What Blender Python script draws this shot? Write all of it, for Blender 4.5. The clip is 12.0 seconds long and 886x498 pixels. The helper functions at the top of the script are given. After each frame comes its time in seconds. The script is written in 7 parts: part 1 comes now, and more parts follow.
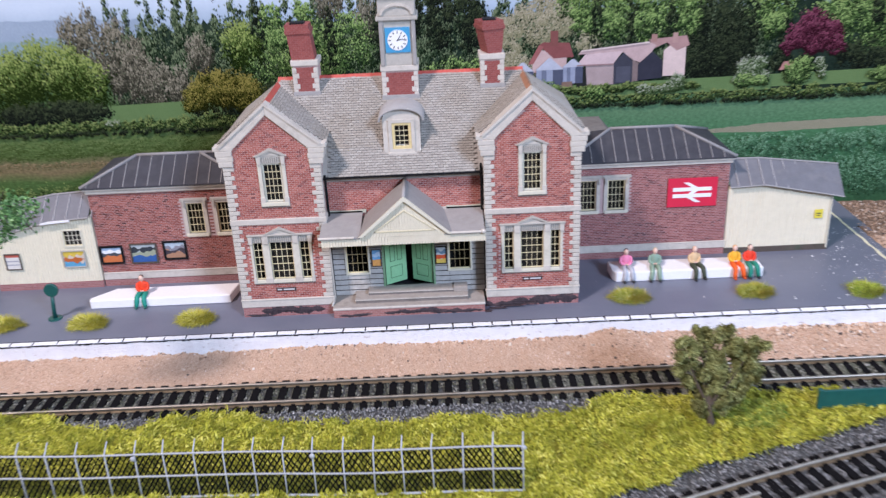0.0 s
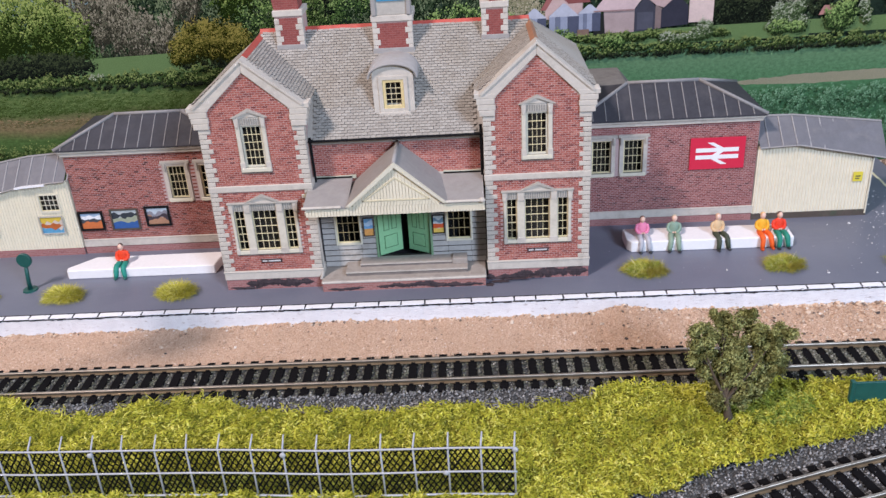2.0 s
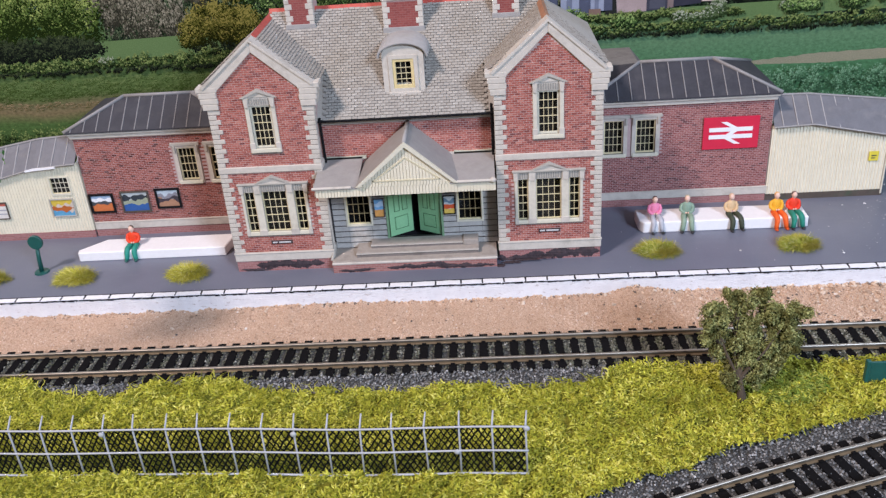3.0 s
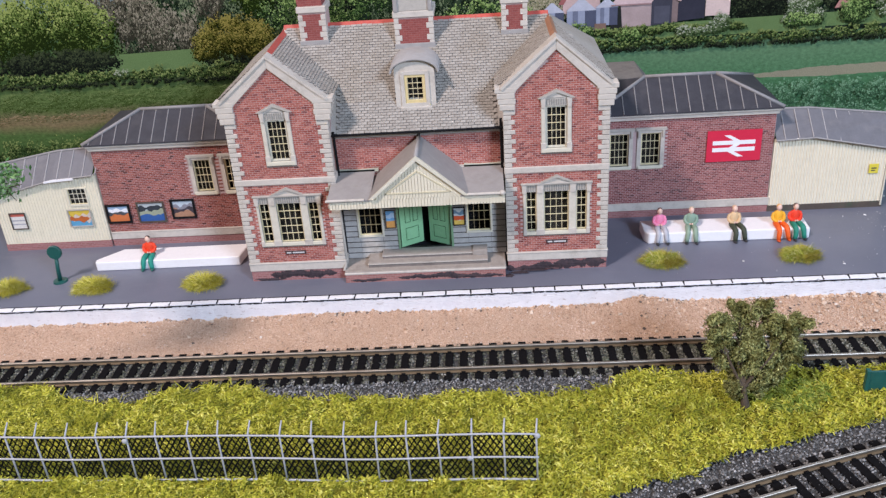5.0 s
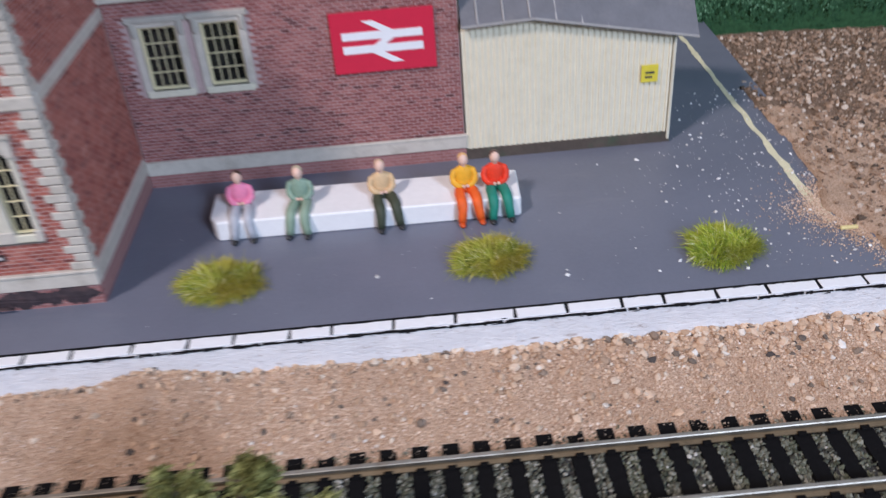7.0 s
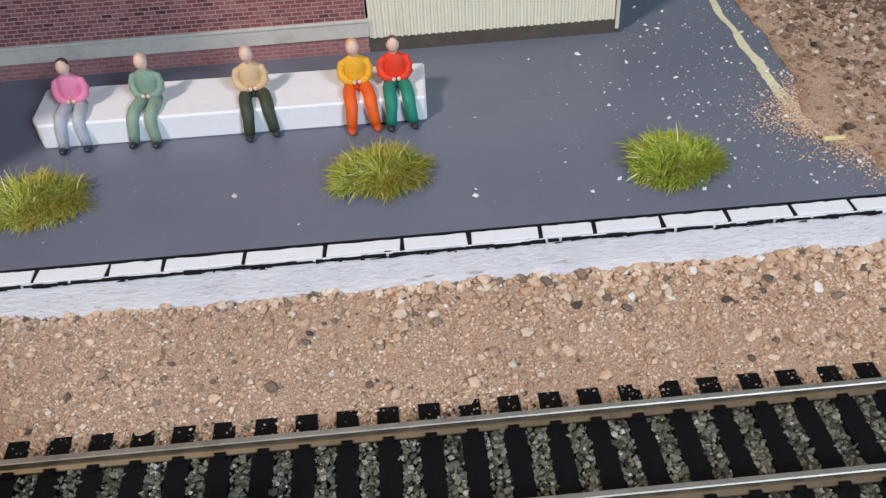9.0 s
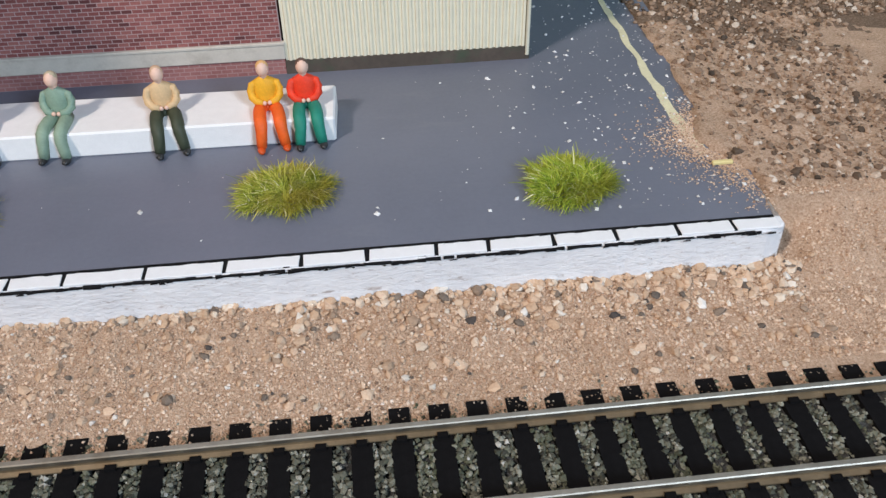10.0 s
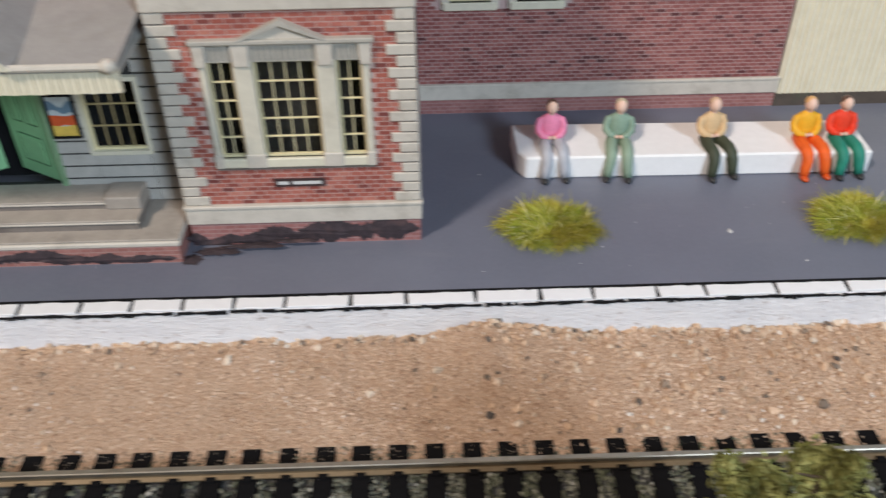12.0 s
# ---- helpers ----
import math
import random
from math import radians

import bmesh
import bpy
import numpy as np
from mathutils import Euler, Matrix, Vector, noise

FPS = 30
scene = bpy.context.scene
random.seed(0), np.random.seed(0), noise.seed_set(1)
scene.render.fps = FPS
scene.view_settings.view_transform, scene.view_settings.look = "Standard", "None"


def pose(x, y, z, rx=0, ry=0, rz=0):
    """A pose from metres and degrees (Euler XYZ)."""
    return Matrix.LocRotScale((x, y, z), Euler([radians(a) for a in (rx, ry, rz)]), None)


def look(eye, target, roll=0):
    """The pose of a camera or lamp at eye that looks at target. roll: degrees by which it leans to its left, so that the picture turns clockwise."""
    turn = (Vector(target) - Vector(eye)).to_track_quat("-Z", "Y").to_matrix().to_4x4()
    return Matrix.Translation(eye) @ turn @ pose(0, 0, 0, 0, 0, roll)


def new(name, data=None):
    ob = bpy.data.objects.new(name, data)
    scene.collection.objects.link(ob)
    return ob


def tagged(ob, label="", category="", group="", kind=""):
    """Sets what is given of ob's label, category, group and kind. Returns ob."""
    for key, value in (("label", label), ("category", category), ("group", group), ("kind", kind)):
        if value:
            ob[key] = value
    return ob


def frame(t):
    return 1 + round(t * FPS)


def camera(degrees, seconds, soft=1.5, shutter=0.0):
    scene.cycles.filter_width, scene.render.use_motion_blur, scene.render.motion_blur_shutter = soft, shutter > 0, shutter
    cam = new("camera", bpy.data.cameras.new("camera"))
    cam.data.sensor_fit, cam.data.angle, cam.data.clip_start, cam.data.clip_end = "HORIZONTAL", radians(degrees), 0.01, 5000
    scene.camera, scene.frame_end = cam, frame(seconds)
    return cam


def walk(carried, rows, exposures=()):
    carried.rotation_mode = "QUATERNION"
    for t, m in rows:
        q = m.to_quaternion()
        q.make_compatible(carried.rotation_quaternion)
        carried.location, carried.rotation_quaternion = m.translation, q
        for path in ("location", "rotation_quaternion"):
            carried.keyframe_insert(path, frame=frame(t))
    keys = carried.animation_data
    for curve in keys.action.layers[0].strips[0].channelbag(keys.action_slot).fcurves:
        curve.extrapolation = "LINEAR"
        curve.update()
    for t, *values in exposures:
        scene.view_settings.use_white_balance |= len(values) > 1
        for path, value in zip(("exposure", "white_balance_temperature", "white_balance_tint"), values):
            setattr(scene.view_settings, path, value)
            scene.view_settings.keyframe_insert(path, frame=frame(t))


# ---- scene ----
cam = camera(53.8, 12.0, soft=1.35, shutter=0.5)
PATH = [
    (0, (0.012, 0.027, 0.243), (0.01, 1.866, -0.543), -2.6),
    (0.5, (-0.008, 0.09, 0.221), (0.037, 1.927, -0.569), -1.2),
    (1, (0.012, 0.101, 0.224), (0.006, 1.921, -0.604), -1.5),
    (1.5, (0.037, 0.068, 0.231), (-0.008, 1.869, -0.638), -2.6),
    (2, (0.031, 0.07, 0.239), (-0.051, 1.853, -0.664), -3.6),
    (2.5, (0.031, 0.072, 0.233), (-0.077, 1.842, -0.693), -4.2),
    (4.5, (0.03, 0.062, 0.243), (-0.077, 1.834, -0.678), -4.0),
    (5, (0.027, 0.062, 0.243), (-0.084, 1.836, -0.674), -4.1),
    (5.5, (0.032, 0.073, 0.234), (-0.098, 1.844, -0.685), -4.3),
    (6, (0.05, 0.135, 0.223), (0.008, 1.877, -0.759), -4.7),
    (6.5, (0.126, 0.223, 0.178), (0.177, 1.923, -0.875), -3.9),
    (7, (0.176, 0.289, 0.151), (0.209, 1.933, -0.987), -4.7),
    (7.5, (0.196, 0.314, 0.125), (0.196, 1.904, -1.087), -5.6),
    (7.7, (0.203, 0.318, 0.122), (0.206, 1.888, -1.117), -5.9),
    (9.3, (0.198, 0.328, 0.12), (0.288, 1.856, -1.167), -2.5),
    (9.5, (0.203, 0.327, 0.122), (0.316, 1.856, -1.161), -2.0),
    (10, (0.21, 0.322, 0.122), (0.374, 1.875, -1.127), -0.9),
    (10.5, (0.189, 0.32, 0.126), (0.359, 1.868, -1.13), -0.1),
    (11, (0.152, 0.319, 0.128), (0.278, 1.878, -1.117), -0.3),
    (11.5, (0.117, 0.318, 0.129), (0.209, 1.906, -1.083), 0.0),
    (12, (0.09, 0.316, 0.136), (0.125, 1.896, -1.09), -0.8),
]
walk(cam, [(t, look(eye, target, roll)) for t, eye, target, roll in PATH],
     exposures=[(0, -0.22, 5780, 27), (0.5, -0.28, 5900, 26), (1, -0.30, 6000, 26), (2.5, -0.34, 6070, 25), (5.5, -0.34, 6050, 25), (6.2, -0.45, 5950, 23), (7, -0.63, 5920, 24), (7.7, -0.68, 6200, 19), (9.3, -0.64, 6210, 17), (10.5, -0.55, 6300, 15), (12, -0.59, 6530, 16)])

# ---- light of the room: two unseen sources inferred from shadows, warm lamp and cool window ----
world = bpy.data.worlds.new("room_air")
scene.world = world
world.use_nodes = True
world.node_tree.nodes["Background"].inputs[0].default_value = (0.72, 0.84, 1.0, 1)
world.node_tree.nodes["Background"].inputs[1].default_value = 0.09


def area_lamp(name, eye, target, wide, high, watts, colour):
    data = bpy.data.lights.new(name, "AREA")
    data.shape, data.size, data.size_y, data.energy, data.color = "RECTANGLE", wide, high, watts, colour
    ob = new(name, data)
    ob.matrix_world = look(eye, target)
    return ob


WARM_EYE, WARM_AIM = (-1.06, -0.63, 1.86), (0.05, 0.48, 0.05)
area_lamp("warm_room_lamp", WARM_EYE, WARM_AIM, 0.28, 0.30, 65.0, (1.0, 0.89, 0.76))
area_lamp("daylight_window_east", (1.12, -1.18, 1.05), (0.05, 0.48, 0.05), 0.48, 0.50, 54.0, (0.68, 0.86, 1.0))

# ---- materials ----
def material(name, rough=0.7, metal=0.0, spec=0.5):
    m = bpy.data.materials.new(name)
    m.use_nodes = True
    nt = m.node_tree
    b = nt.nodes["Principled BSDF"]
    b.inputs["Roughness"].default_value = rough
    b.inputs["Metallic"].default_value = metal
    b.inputs["Specular IOR Level"].default_value = spec
    return m, nt, b


def node(nt, kind, **sets):
    n = nt.nodes.new(kind)
    for k, v in sets.items():
        n.inputs[k].default_value = v
    return n


def noise_of(nt, scale, detail=4.0, rough=0.6, coords="Object", stretch=(1, 1, 1)):
    """Noise whose scale is in cells per millimetre."""
    tc = nt.nodes.new("ShaderNodeTexCoord")
    mp = nt.nodes.new("ShaderNodeMapping")
    mp.inputs["Scale"].default_value = [1000 * s for s in stretch]
    n = node(nt, "ShaderNodeTexNoise", Scale=scale, Detail=detail, Roughness=rough)
    nt.links.new(tc.outputs[coords], mp.inputs[0])
    nt.links.new(mp.outputs[0], n.inputs["Vector"])
    return n.outputs["Fac"]


def ramp(nt, fac, stops):
    r = nt.nodes.new("ShaderNodeValToRGB")
    e = r.color_ramp.elements
    while len(e) < len(stops):
        e.new(0.5)
    for el, (p, c) in zip(e, stops):
        el.position, el.color = p, (*c, 1)
    nt.links.new(fac, r.inputs[0])
    return r.outputs[0]


def mix(nt, fac, a, b, mode="MIX"):
    n = nt.nodes.new("ShaderNodeMix")
    n.data_type, n.blend_type = "RGBA", mode
    for sock, v in ((n.inputs[0], fac), (n.inputs[6], a), (n.inputs[7], b)):
        if isinstance(v, (int, float)):
            sock.default_value = v
        elif isinstance(v, tuple):
            sock.default_value = (*v, 1)
        else:
            nt.links.new(v, sock)
    return n.outputs[2]


def bump(nt, b, fac, mm, strength=0.6):
    n = nt.nodes.new("ShaderNodeBump")
    n.inputs["Distance"].default_value = mm * 0.001
    n.inputs["Strength"].default_value = strength
    nt.links.new(fac, n.inputs["Height"])
    nt.links.new(n.outputs[0], b.inputs["Normal"])


def pick(nt):
    """One random number for each piece, whether an object of its own or an island of a joined mesh."""
    o = nt.nodes.new("ShaderNodeObjectInfo")
    g = nt.nodes.new("ShaderNodeNewGeometry")
    a = nt.nodes.new("ShaderNodeMath")
    a.operation = "ADD"
    f = nt.nodes.new("ShaderNodeMath")
    f.operation = "FRACT"
    nt.links.new(o.outputs["Random"], a.inputs[0])
    nt.links.new(g.outputs["Random Per Island"], a.inputs[1])
    nt.links.new(a.outputs[0], f.inputs[0])
    return f.outputs[0]


def plain(name, colour, rough=0.65, vary=0.12, scale=0.6, grain=0.0, metal=0.0, stain=None, spec=0.4):
    """Painted or moulded surface: base colour with soft patches, fine grain and stains."""
    m, nt, b = material(name, rough, metal, spec)
    lo = tuple(c * (1 - vary) for c in colour)
    hi = tuple(min(1, c * (1 + vary)) for c in colour)
    col = ramp(nt, noise_of(nt, scale), [(0.3, lo), (0.7, hi)])
    fine = noise_of(nt, 6.0 * scale, 3)
    col = mix(nt, 0.35, col, ramp(nt, fine, [(0.3, lo), (0.7, hi)]))
    if stain:
        mask = ramp(nt, noise_of(nt, 0.11, 6, 0.7), [(0.52, (0, 0, 0)), (0.72, (0.75, 0.75, 0.75))])
        col = mix(nt, mask, col, stain)
    nt.links.new(col, b.inputs["Base Color"])
    if grain:
        bump(nt, b, fine, grain)
    return m


def pieces(name, stops, rough=0.8, patch=0.08, dirt=(0.2, 0.17, 0.13), dirt_amount=0.35, spec=0.15):
    """Bricks, slates, stones: each piece takes its own colour, under patches of weathering."""
    m, nt, b = material(name, rough, 0, spec)
    col = ramp(nt, pick(nt), stops)
    grain = noise_of(nt, 2.2, 3)
    col = mix(nt, 0.5, col, ramp(nt, grain, [(0.25, (0.35, 0.35, 0.35)), (0.75, (0.75, 0.75, 0.75))]), "OVERLAY")
    mask = ramp(nt, noise_of(nt, patch, 4, 0.65), [(0.45, (0, 0, 0)), (0.7, (dirt_amount,) * 3)])
    col = mix(nt, mask, col, dirt)
    nt.links.new(col, b.inputs["Base Color"])
    bump(nt, b, grain, 0.08)
    return m


BRICK = pieces("red_brick_card", [(0.0, (0.15, 0.048, 0.044)), (0.07, (0.25, 0.072, 0.056)), (0.4, (0.335, 0.10, 0.072)), (0.9, (0.41, 0.14, 0.105)), (1.0, (0.47, 0.20, 0.15))], dirt=(0.34, 0.12, 0.10), dirt_amount=0.25)
# Purpler, darker copy of BRICK; the east annexe's dimmer light is painted in.
BRICK_DARK = pieces("shaded_purple_brick", [(0.0, (0.10, 0.038, 0.038)), (0.08, (0.19, 0.066, 0.06)), (0.5, (0.255, 0.088, 0.079)), (1.0, (0.34, 0.14, 0.122))], dirt=(0.27, 0.11, 0.10), dirt_amount=0.25)
# Darker copy of BRICK; the wing's shadow is in the west wall's colour.
BRICK_BROWN = pieces("shaded_brown_red_brick", [(0.0, (0.07, 0.025, 0.022)), (0.12, (0.19, 0.058, 0.045)), (0.5, (0.27, 0.082, 0.062)), (1.0, (0.35, 0.125, 0.095))], dirt=(0.25, 0.085, 0.06), dirt_amount=0.3)
# Darker copy of MORTAR, toned down along with the annexe bricks.
MORTAR_DARK = plain("shaded_mortar_card", (0.46, 0.34, 0.32), 0.85, 0.15, 0.8, 0.05)
MORTAR = plain("mortar_card", (0.52, 0.375, 0.335), 0.85, 0.15, 0.8, 0.05)
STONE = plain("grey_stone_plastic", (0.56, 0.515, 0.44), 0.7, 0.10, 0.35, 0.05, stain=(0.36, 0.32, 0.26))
# Darker copy of STONE; shade of rims and cornices is in the colour.
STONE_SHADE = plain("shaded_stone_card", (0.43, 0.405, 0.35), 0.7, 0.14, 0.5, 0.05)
# Raised ribs coloured dark, standing in for grooves.
FLUTE = plain("dark_flute_rib", (0.31, 0.30, 0.265), 0.7, 0.14, 0.5)
STEPTOP = plain("brown_grey_step_card", (0.36, 0.32, 0.275), 0.75, 0.14, 0.3, 0.05, stain=(0.25, 0.22, 0.19))
# Risers are darker than the treads.
STEPRISER = plain("dark_riser_card", (0.19, 0.165, 0.145), 0.75, 0.2, 0.3, 0.05, stain=(0.10, 0.085, 0.075))
SOOT = plain("black_glue_soot", (0.045, 0.032, 0.036), 0.7, 0.6, 0.8, 0.15, stain=(0.15, 0.085, 0.08))
# Quoin joints, and the shade painted under sills.
JOINT_SHADE = plain("dark_joint_and_shade", (0.13, 0.115, 0.10), 0.85, 0.25, 0.5, spec=0.2)
DARKLINE = plain("near_black_line", (0.035, 0.033, 0.032), 0.8, 0.2, 0.6, spec=0.2)
# Brown patches put the warm-toned roof shadows into the slate colour.
SLATE = pieces("slate_card", [(0.0, (0.31, 0.288, 0.25)), (0.5, (0.35, 0.327, 0.285)), (1.0, (0.395, 0.372, 0.325))], 0.8, 0.02, (0.27, 0.215, 0.14), 0.45)
SLATE_EDGE = plain("dark_slate_edge", (0.085, 0.08, 0.075), 0.8, 0.2, 0.6)
LEAD = plain("lead_grey_card", (0.33, 0.315, 0.295), 0.6, 0.12, 0.25, 0.04, stain=(0.30, 0.28, 0.24))
DARKROOF = plain("dark_roof_card", (0.05, 0.05, 0.057), 0.6, 0.2, 0.2, 0.03, stain=(0.078, 0.076, 0.078), spec=0.2)
SHEDROOF = plain("grey_roof_card", (0.155, 0.155, 0.165), 0.55, 0.15, 0.2, 0.03, stain=(0.21, 0.20, 0.195))
REARROOF = plain("dull_rear_roof_card", (0.20, 0.185, 0.165), 0.75, 0.15, 0.2, 0.03, stain=(0.12, 0.105, 0.09), spec=0.2)
PALESEAM = plain("pale_sheet_seam", (0.40, 0.385, 0.37), 0.6, 0.15, 0.5)
SEAM = plain("pale_roof_seam", (0.27, 0.26, 0.25), 0.6, 0.15, 0.5)
CREAM = plain("cream_board", (0.76, 0.70, 0.53), 0.6, 0.06, 0.3, 0.03, stain=(0.68, 0.62, 0.45))
CREAMFRAME = plain("cream_window_frame", (0.66, 0.625, 0.49), 0.55, 0.08, 0.5)
YELLOWBAR = plain("yellow_glazing_bar", (0.75, 0.66, 0.40), 0.5, 0.1, 0.8)
JAMB = plain("pale_stone_jamb", (0.62, 0.58, 0.47), 0.65, 0.1, 0.4, 0.05, stain=(0.46, 0.42, 0.33))
BOARD = plain("grey_weatherboard", (0.42, 0.405, 0.37), 0.7, 0.12, 0.4, 0.04, stain=(0.27, 0.25, 0.21))
GREEN_A = plain("pale_green_door", (0.25, 0.52, 0.27), 0.5, 0.08, 0.4)
GREEN_B = plain("deep_green_panel_line", (0.035, 0.13, 0.05), 0.5, 0.1, 0.4)
REDTILE = plain("red_ridge_card", (0.50, 0.085, 0.06), 0.6, 0.2, 0.3, 0.03, stain=(0.42, 0.16, 0.11))
RUST = plain("orange_ridge_card", (0.36, 0.17, 0.085), 0.7, 0.2, 0.3, 0.03)
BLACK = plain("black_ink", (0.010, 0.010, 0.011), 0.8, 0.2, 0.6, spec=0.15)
# Near-black sheets behind openings, painting in the unlit inside.
INSIDE = plain("dark_inside_backing", (0.013, 0.010, 0.007), 0.85, 0.3, 0.2)
WHITE = plain("white_paint", (0.82, 0.82, 0.82), 0.55, 0.04, 0.4, 0.04)
FOAM = plain("white_foam_block", (0.82, 0.81, 0.79), 0.8, 0.04, 0.5, 0.12)
REDSIGN = plain("red_sign_print", (0.62, 0.025, 0.06), 0.4, 0.04, 0.3)
TEAL = plain("dark_green_plastic", (0.010, 0.085, 0.072), 0.4, 0.15, 0.3)
FENCEPLASTIC = plain("grey_fence_plastic", (0.42, 0.43, 0.44), 0.5, 0.15, 0.5)
NETTING = plain("black_netting", (0.008, 0.009, 0.007), 0.9, 0.3, 0.5, spec=0.05)
YELLOW = plain("yellow_notice", (0.70, 0.58, 0.05), 0.5, 0.05, 0.4)
SKIRT = plain("brown_skirting", (0.085, 0.065, 0.05), 0.7, 0.3, 0.15, stain=(0.05, 0.08, 0.045))
SLEEPER = plain("black_sleeper_plastic", (0.008, 0.0076, 0.008), 0.9, 0.25, 0.5, 0.05, spec=0.05)
STEEL = plain("worn_rail_steel", (0.47, 0.42, 0.345), 0.5, 0.16, 0.12, 0.0, metal=1.0, stain=(0.27, 0.22, 0.16))
RAILSIDE = plain("tarnished_rail_side", (0.24, 0.18, 0.11), 0.47, 0.25, 0.15, 0.0, metal=0.55, stain=(0.20, 0.13, 0.07))
CROWN_CORE = plain("dark_crown_core", (0.035, 0.038, 0.014), 0.95, 0.4, 0.8, 0.2)
BARK = plain("brown_bark", (0.075, 0.055, 0.035), 0.9, 0.3, 0.5, 0.15)
# Pale so that the unseen north wall throws sheen onto the platform.
NORTHPAINT = plain("pale_wall_paint", (0.55, 0.57, 0.60), 0.9, 0.04, 0.01)
# Dark so that the unseen walls and ceiling bounce little light.
TUBE = plain("grey_blue_wall_paint", (0.085, 0.095, 0.11), 0.9, 0.04, 0.01)
SKIN = plain("flesh_paint", (0.78, 0.52, 0.40), 0.6, 0.06, 0.6)
HAIR = plain("dark_hair_paint", (0.05, 0.03, 0.025), 0.5, 0.1, 0.6)

GLASS, _nt, _b = material("clear_glazing", 0.04)
_b.inputs["Transmission Weight"].default_value = 1.0
_b.inputs["Base Color"].default_value = (0.93, 0.95, 0.93, 1)
_b.inputs["IOR"].default_value = 1.15


def platform_paint():
    m, nt, b = material("grey_platform_paint", 0.42, 0, 0.45)
    col = ramp(nt, noise_of(nt, 0.02, 5, 0.6), [(0.3, (0.130, 0.140, 0.180)), (0.7, (0.165, 0.176, 0.220))])
    col = mix(nt, ramp(nt, noise_of(nt, 0.9, 3), [(0.35, (0, 0, 0)), (0.8, (0.3, 0.3, 0.3))]), col, (0.19, 0.20, 0.24))
    smear = ramp(nt, noise_of(nt, 0.05, 5, 0.7, stretch=(0.5, 2.2, 1)), [(0.58, (0, 0, 0)), (0.75, (0.35, 0.35, 0.35))])
    col = mix(nt, smear, col, (0.215, 0.22, 0.24))
    nt.links.new(col, b.inputs["Base Color"])
    bump(nt, b, noise_of(nt, 0.6, 4), 0.04)
    return m


def sandy(name, a, b2, c, dark):
    m, nt, b = material(name, 0.95, 0, 0.15)
    col = ramp(nt, noise_of(nt, 0.05, 5, 0.65), [(0.3, a), (0.7, b2)])
    grit = noise_of(nt, 1.6, 4, 0.8)
    col = mix(nt, 0.7, col, ramp(nt, grit, [(0.3, dark), (0.48, a), (0.7, c)]))
    nt.links.new(col, b.inputs["Base Color"])
    bump(nt, b, grit, 0.7, 1.0)
    return m


PLATFORM = platform_paint()


def whitewash():
    """Rough white paint over plaster, with brown scuffs smeared along it."""
    m, nt, b = material("whitewashed_plaster", 0.75, 0, 0.3)
    col = ramp(nt, noise_of(nt, 0.12, 5, 0.65), [(0.3, (0.72, 0.72, 0.735)), (0.7, (0.83, 0.83, 0.835))])
    scuff = ramp(nt, noise_of(nt, 0.42, 4, 0.7, stretch=(0.55, 1, 1.5)), [(0.60, (0, 0, 0)), (0.70, (0.7, 0.7, 0.7))])
    col = mix(nt, scuff, col, (0.36, 0.29, 0.26))
    nt.links.new(col, b.inputs["Base Color"])
    bump(nt, b, noise_of(nt, 0.7, 5, 0.7, stretch=(0.6, 1, 1.4)), 0.9)
    return m


PLASTER = whitewash()
SAND = sandy("tan_sand", (0.565, 0.375, 0.25), (0.675, 0.47, 0.33), (0.81, 0.64, 0.495), (0.27, 0.16, 0.10))
GRIT = sandy("grey_grit", (0.075, 0.075, 0.072), (0.115, 0.115, 0.11), (0.22, 0.22, 0.21), (0.02, 0.02, 0.02))
SOIL = sandy("brown_scenic_soil", (0.20, 0.145, 0.095), (0.27, 0.20, 0.135), (0.40, 0.32, 0.24), (0.07, 0.05, 0.03))
TURF = sandy("yellow_green_turf", (0.19, 0.19, 0.018), (0.28, 0.27, 0.03), (0.42, 0.40, 0.07), (0.05, 0.055, 0.01))
PEBBLE = pieces("sand_pebbles", [(0.0, (0.16, 0.11, 0.08)), (0.06, (0.39, 0.245, 0.16)), (0.45, (0.61, 0.43, 0.305)), (0.96, (0.73, 0.55, 0.41)), (1.0, (0.82, 0.73, 0.64))], 0.85, 0.045, dirt=(0.40, 0.25, 0.15), dirt_amount=0.55)
BALLAST = pieces("grey_ballast", [(0.0, (0.03, 0.03, 0.025)), (0.3, (0.085, 0.085, 0.064)), (0.7, (0.16, 0.157, 0.118)), (0.95, (0.27, 0.26, 0.21)), (1.0, (0.48, 0.46, 0.41))], 0.85, dirt=(0.10, 0.115, 0.055), dirt_amount=0.55, spec=0.2)
PALEBALLAST = pieces("mid_grey_ballast", [(0.0, (0.035, 0.035, 0.035)), (0.3, (0.11, 0.11, 0.108)), (0.7, (0.215, 0.213, 0.205)), (0.95, (0.36, 0.355, 0.34)), (1.0, (0.56, 0.55, 0.53))], 0.85, dirt=(0.13, 0.13, 0.11), dirt_amount=0.4)
CHIP = pieces("pale_chips", [(0.0, (0.55, 0.53, 0.5)), (1.0, (0.85, 0.84, 0.82))], 0.8)


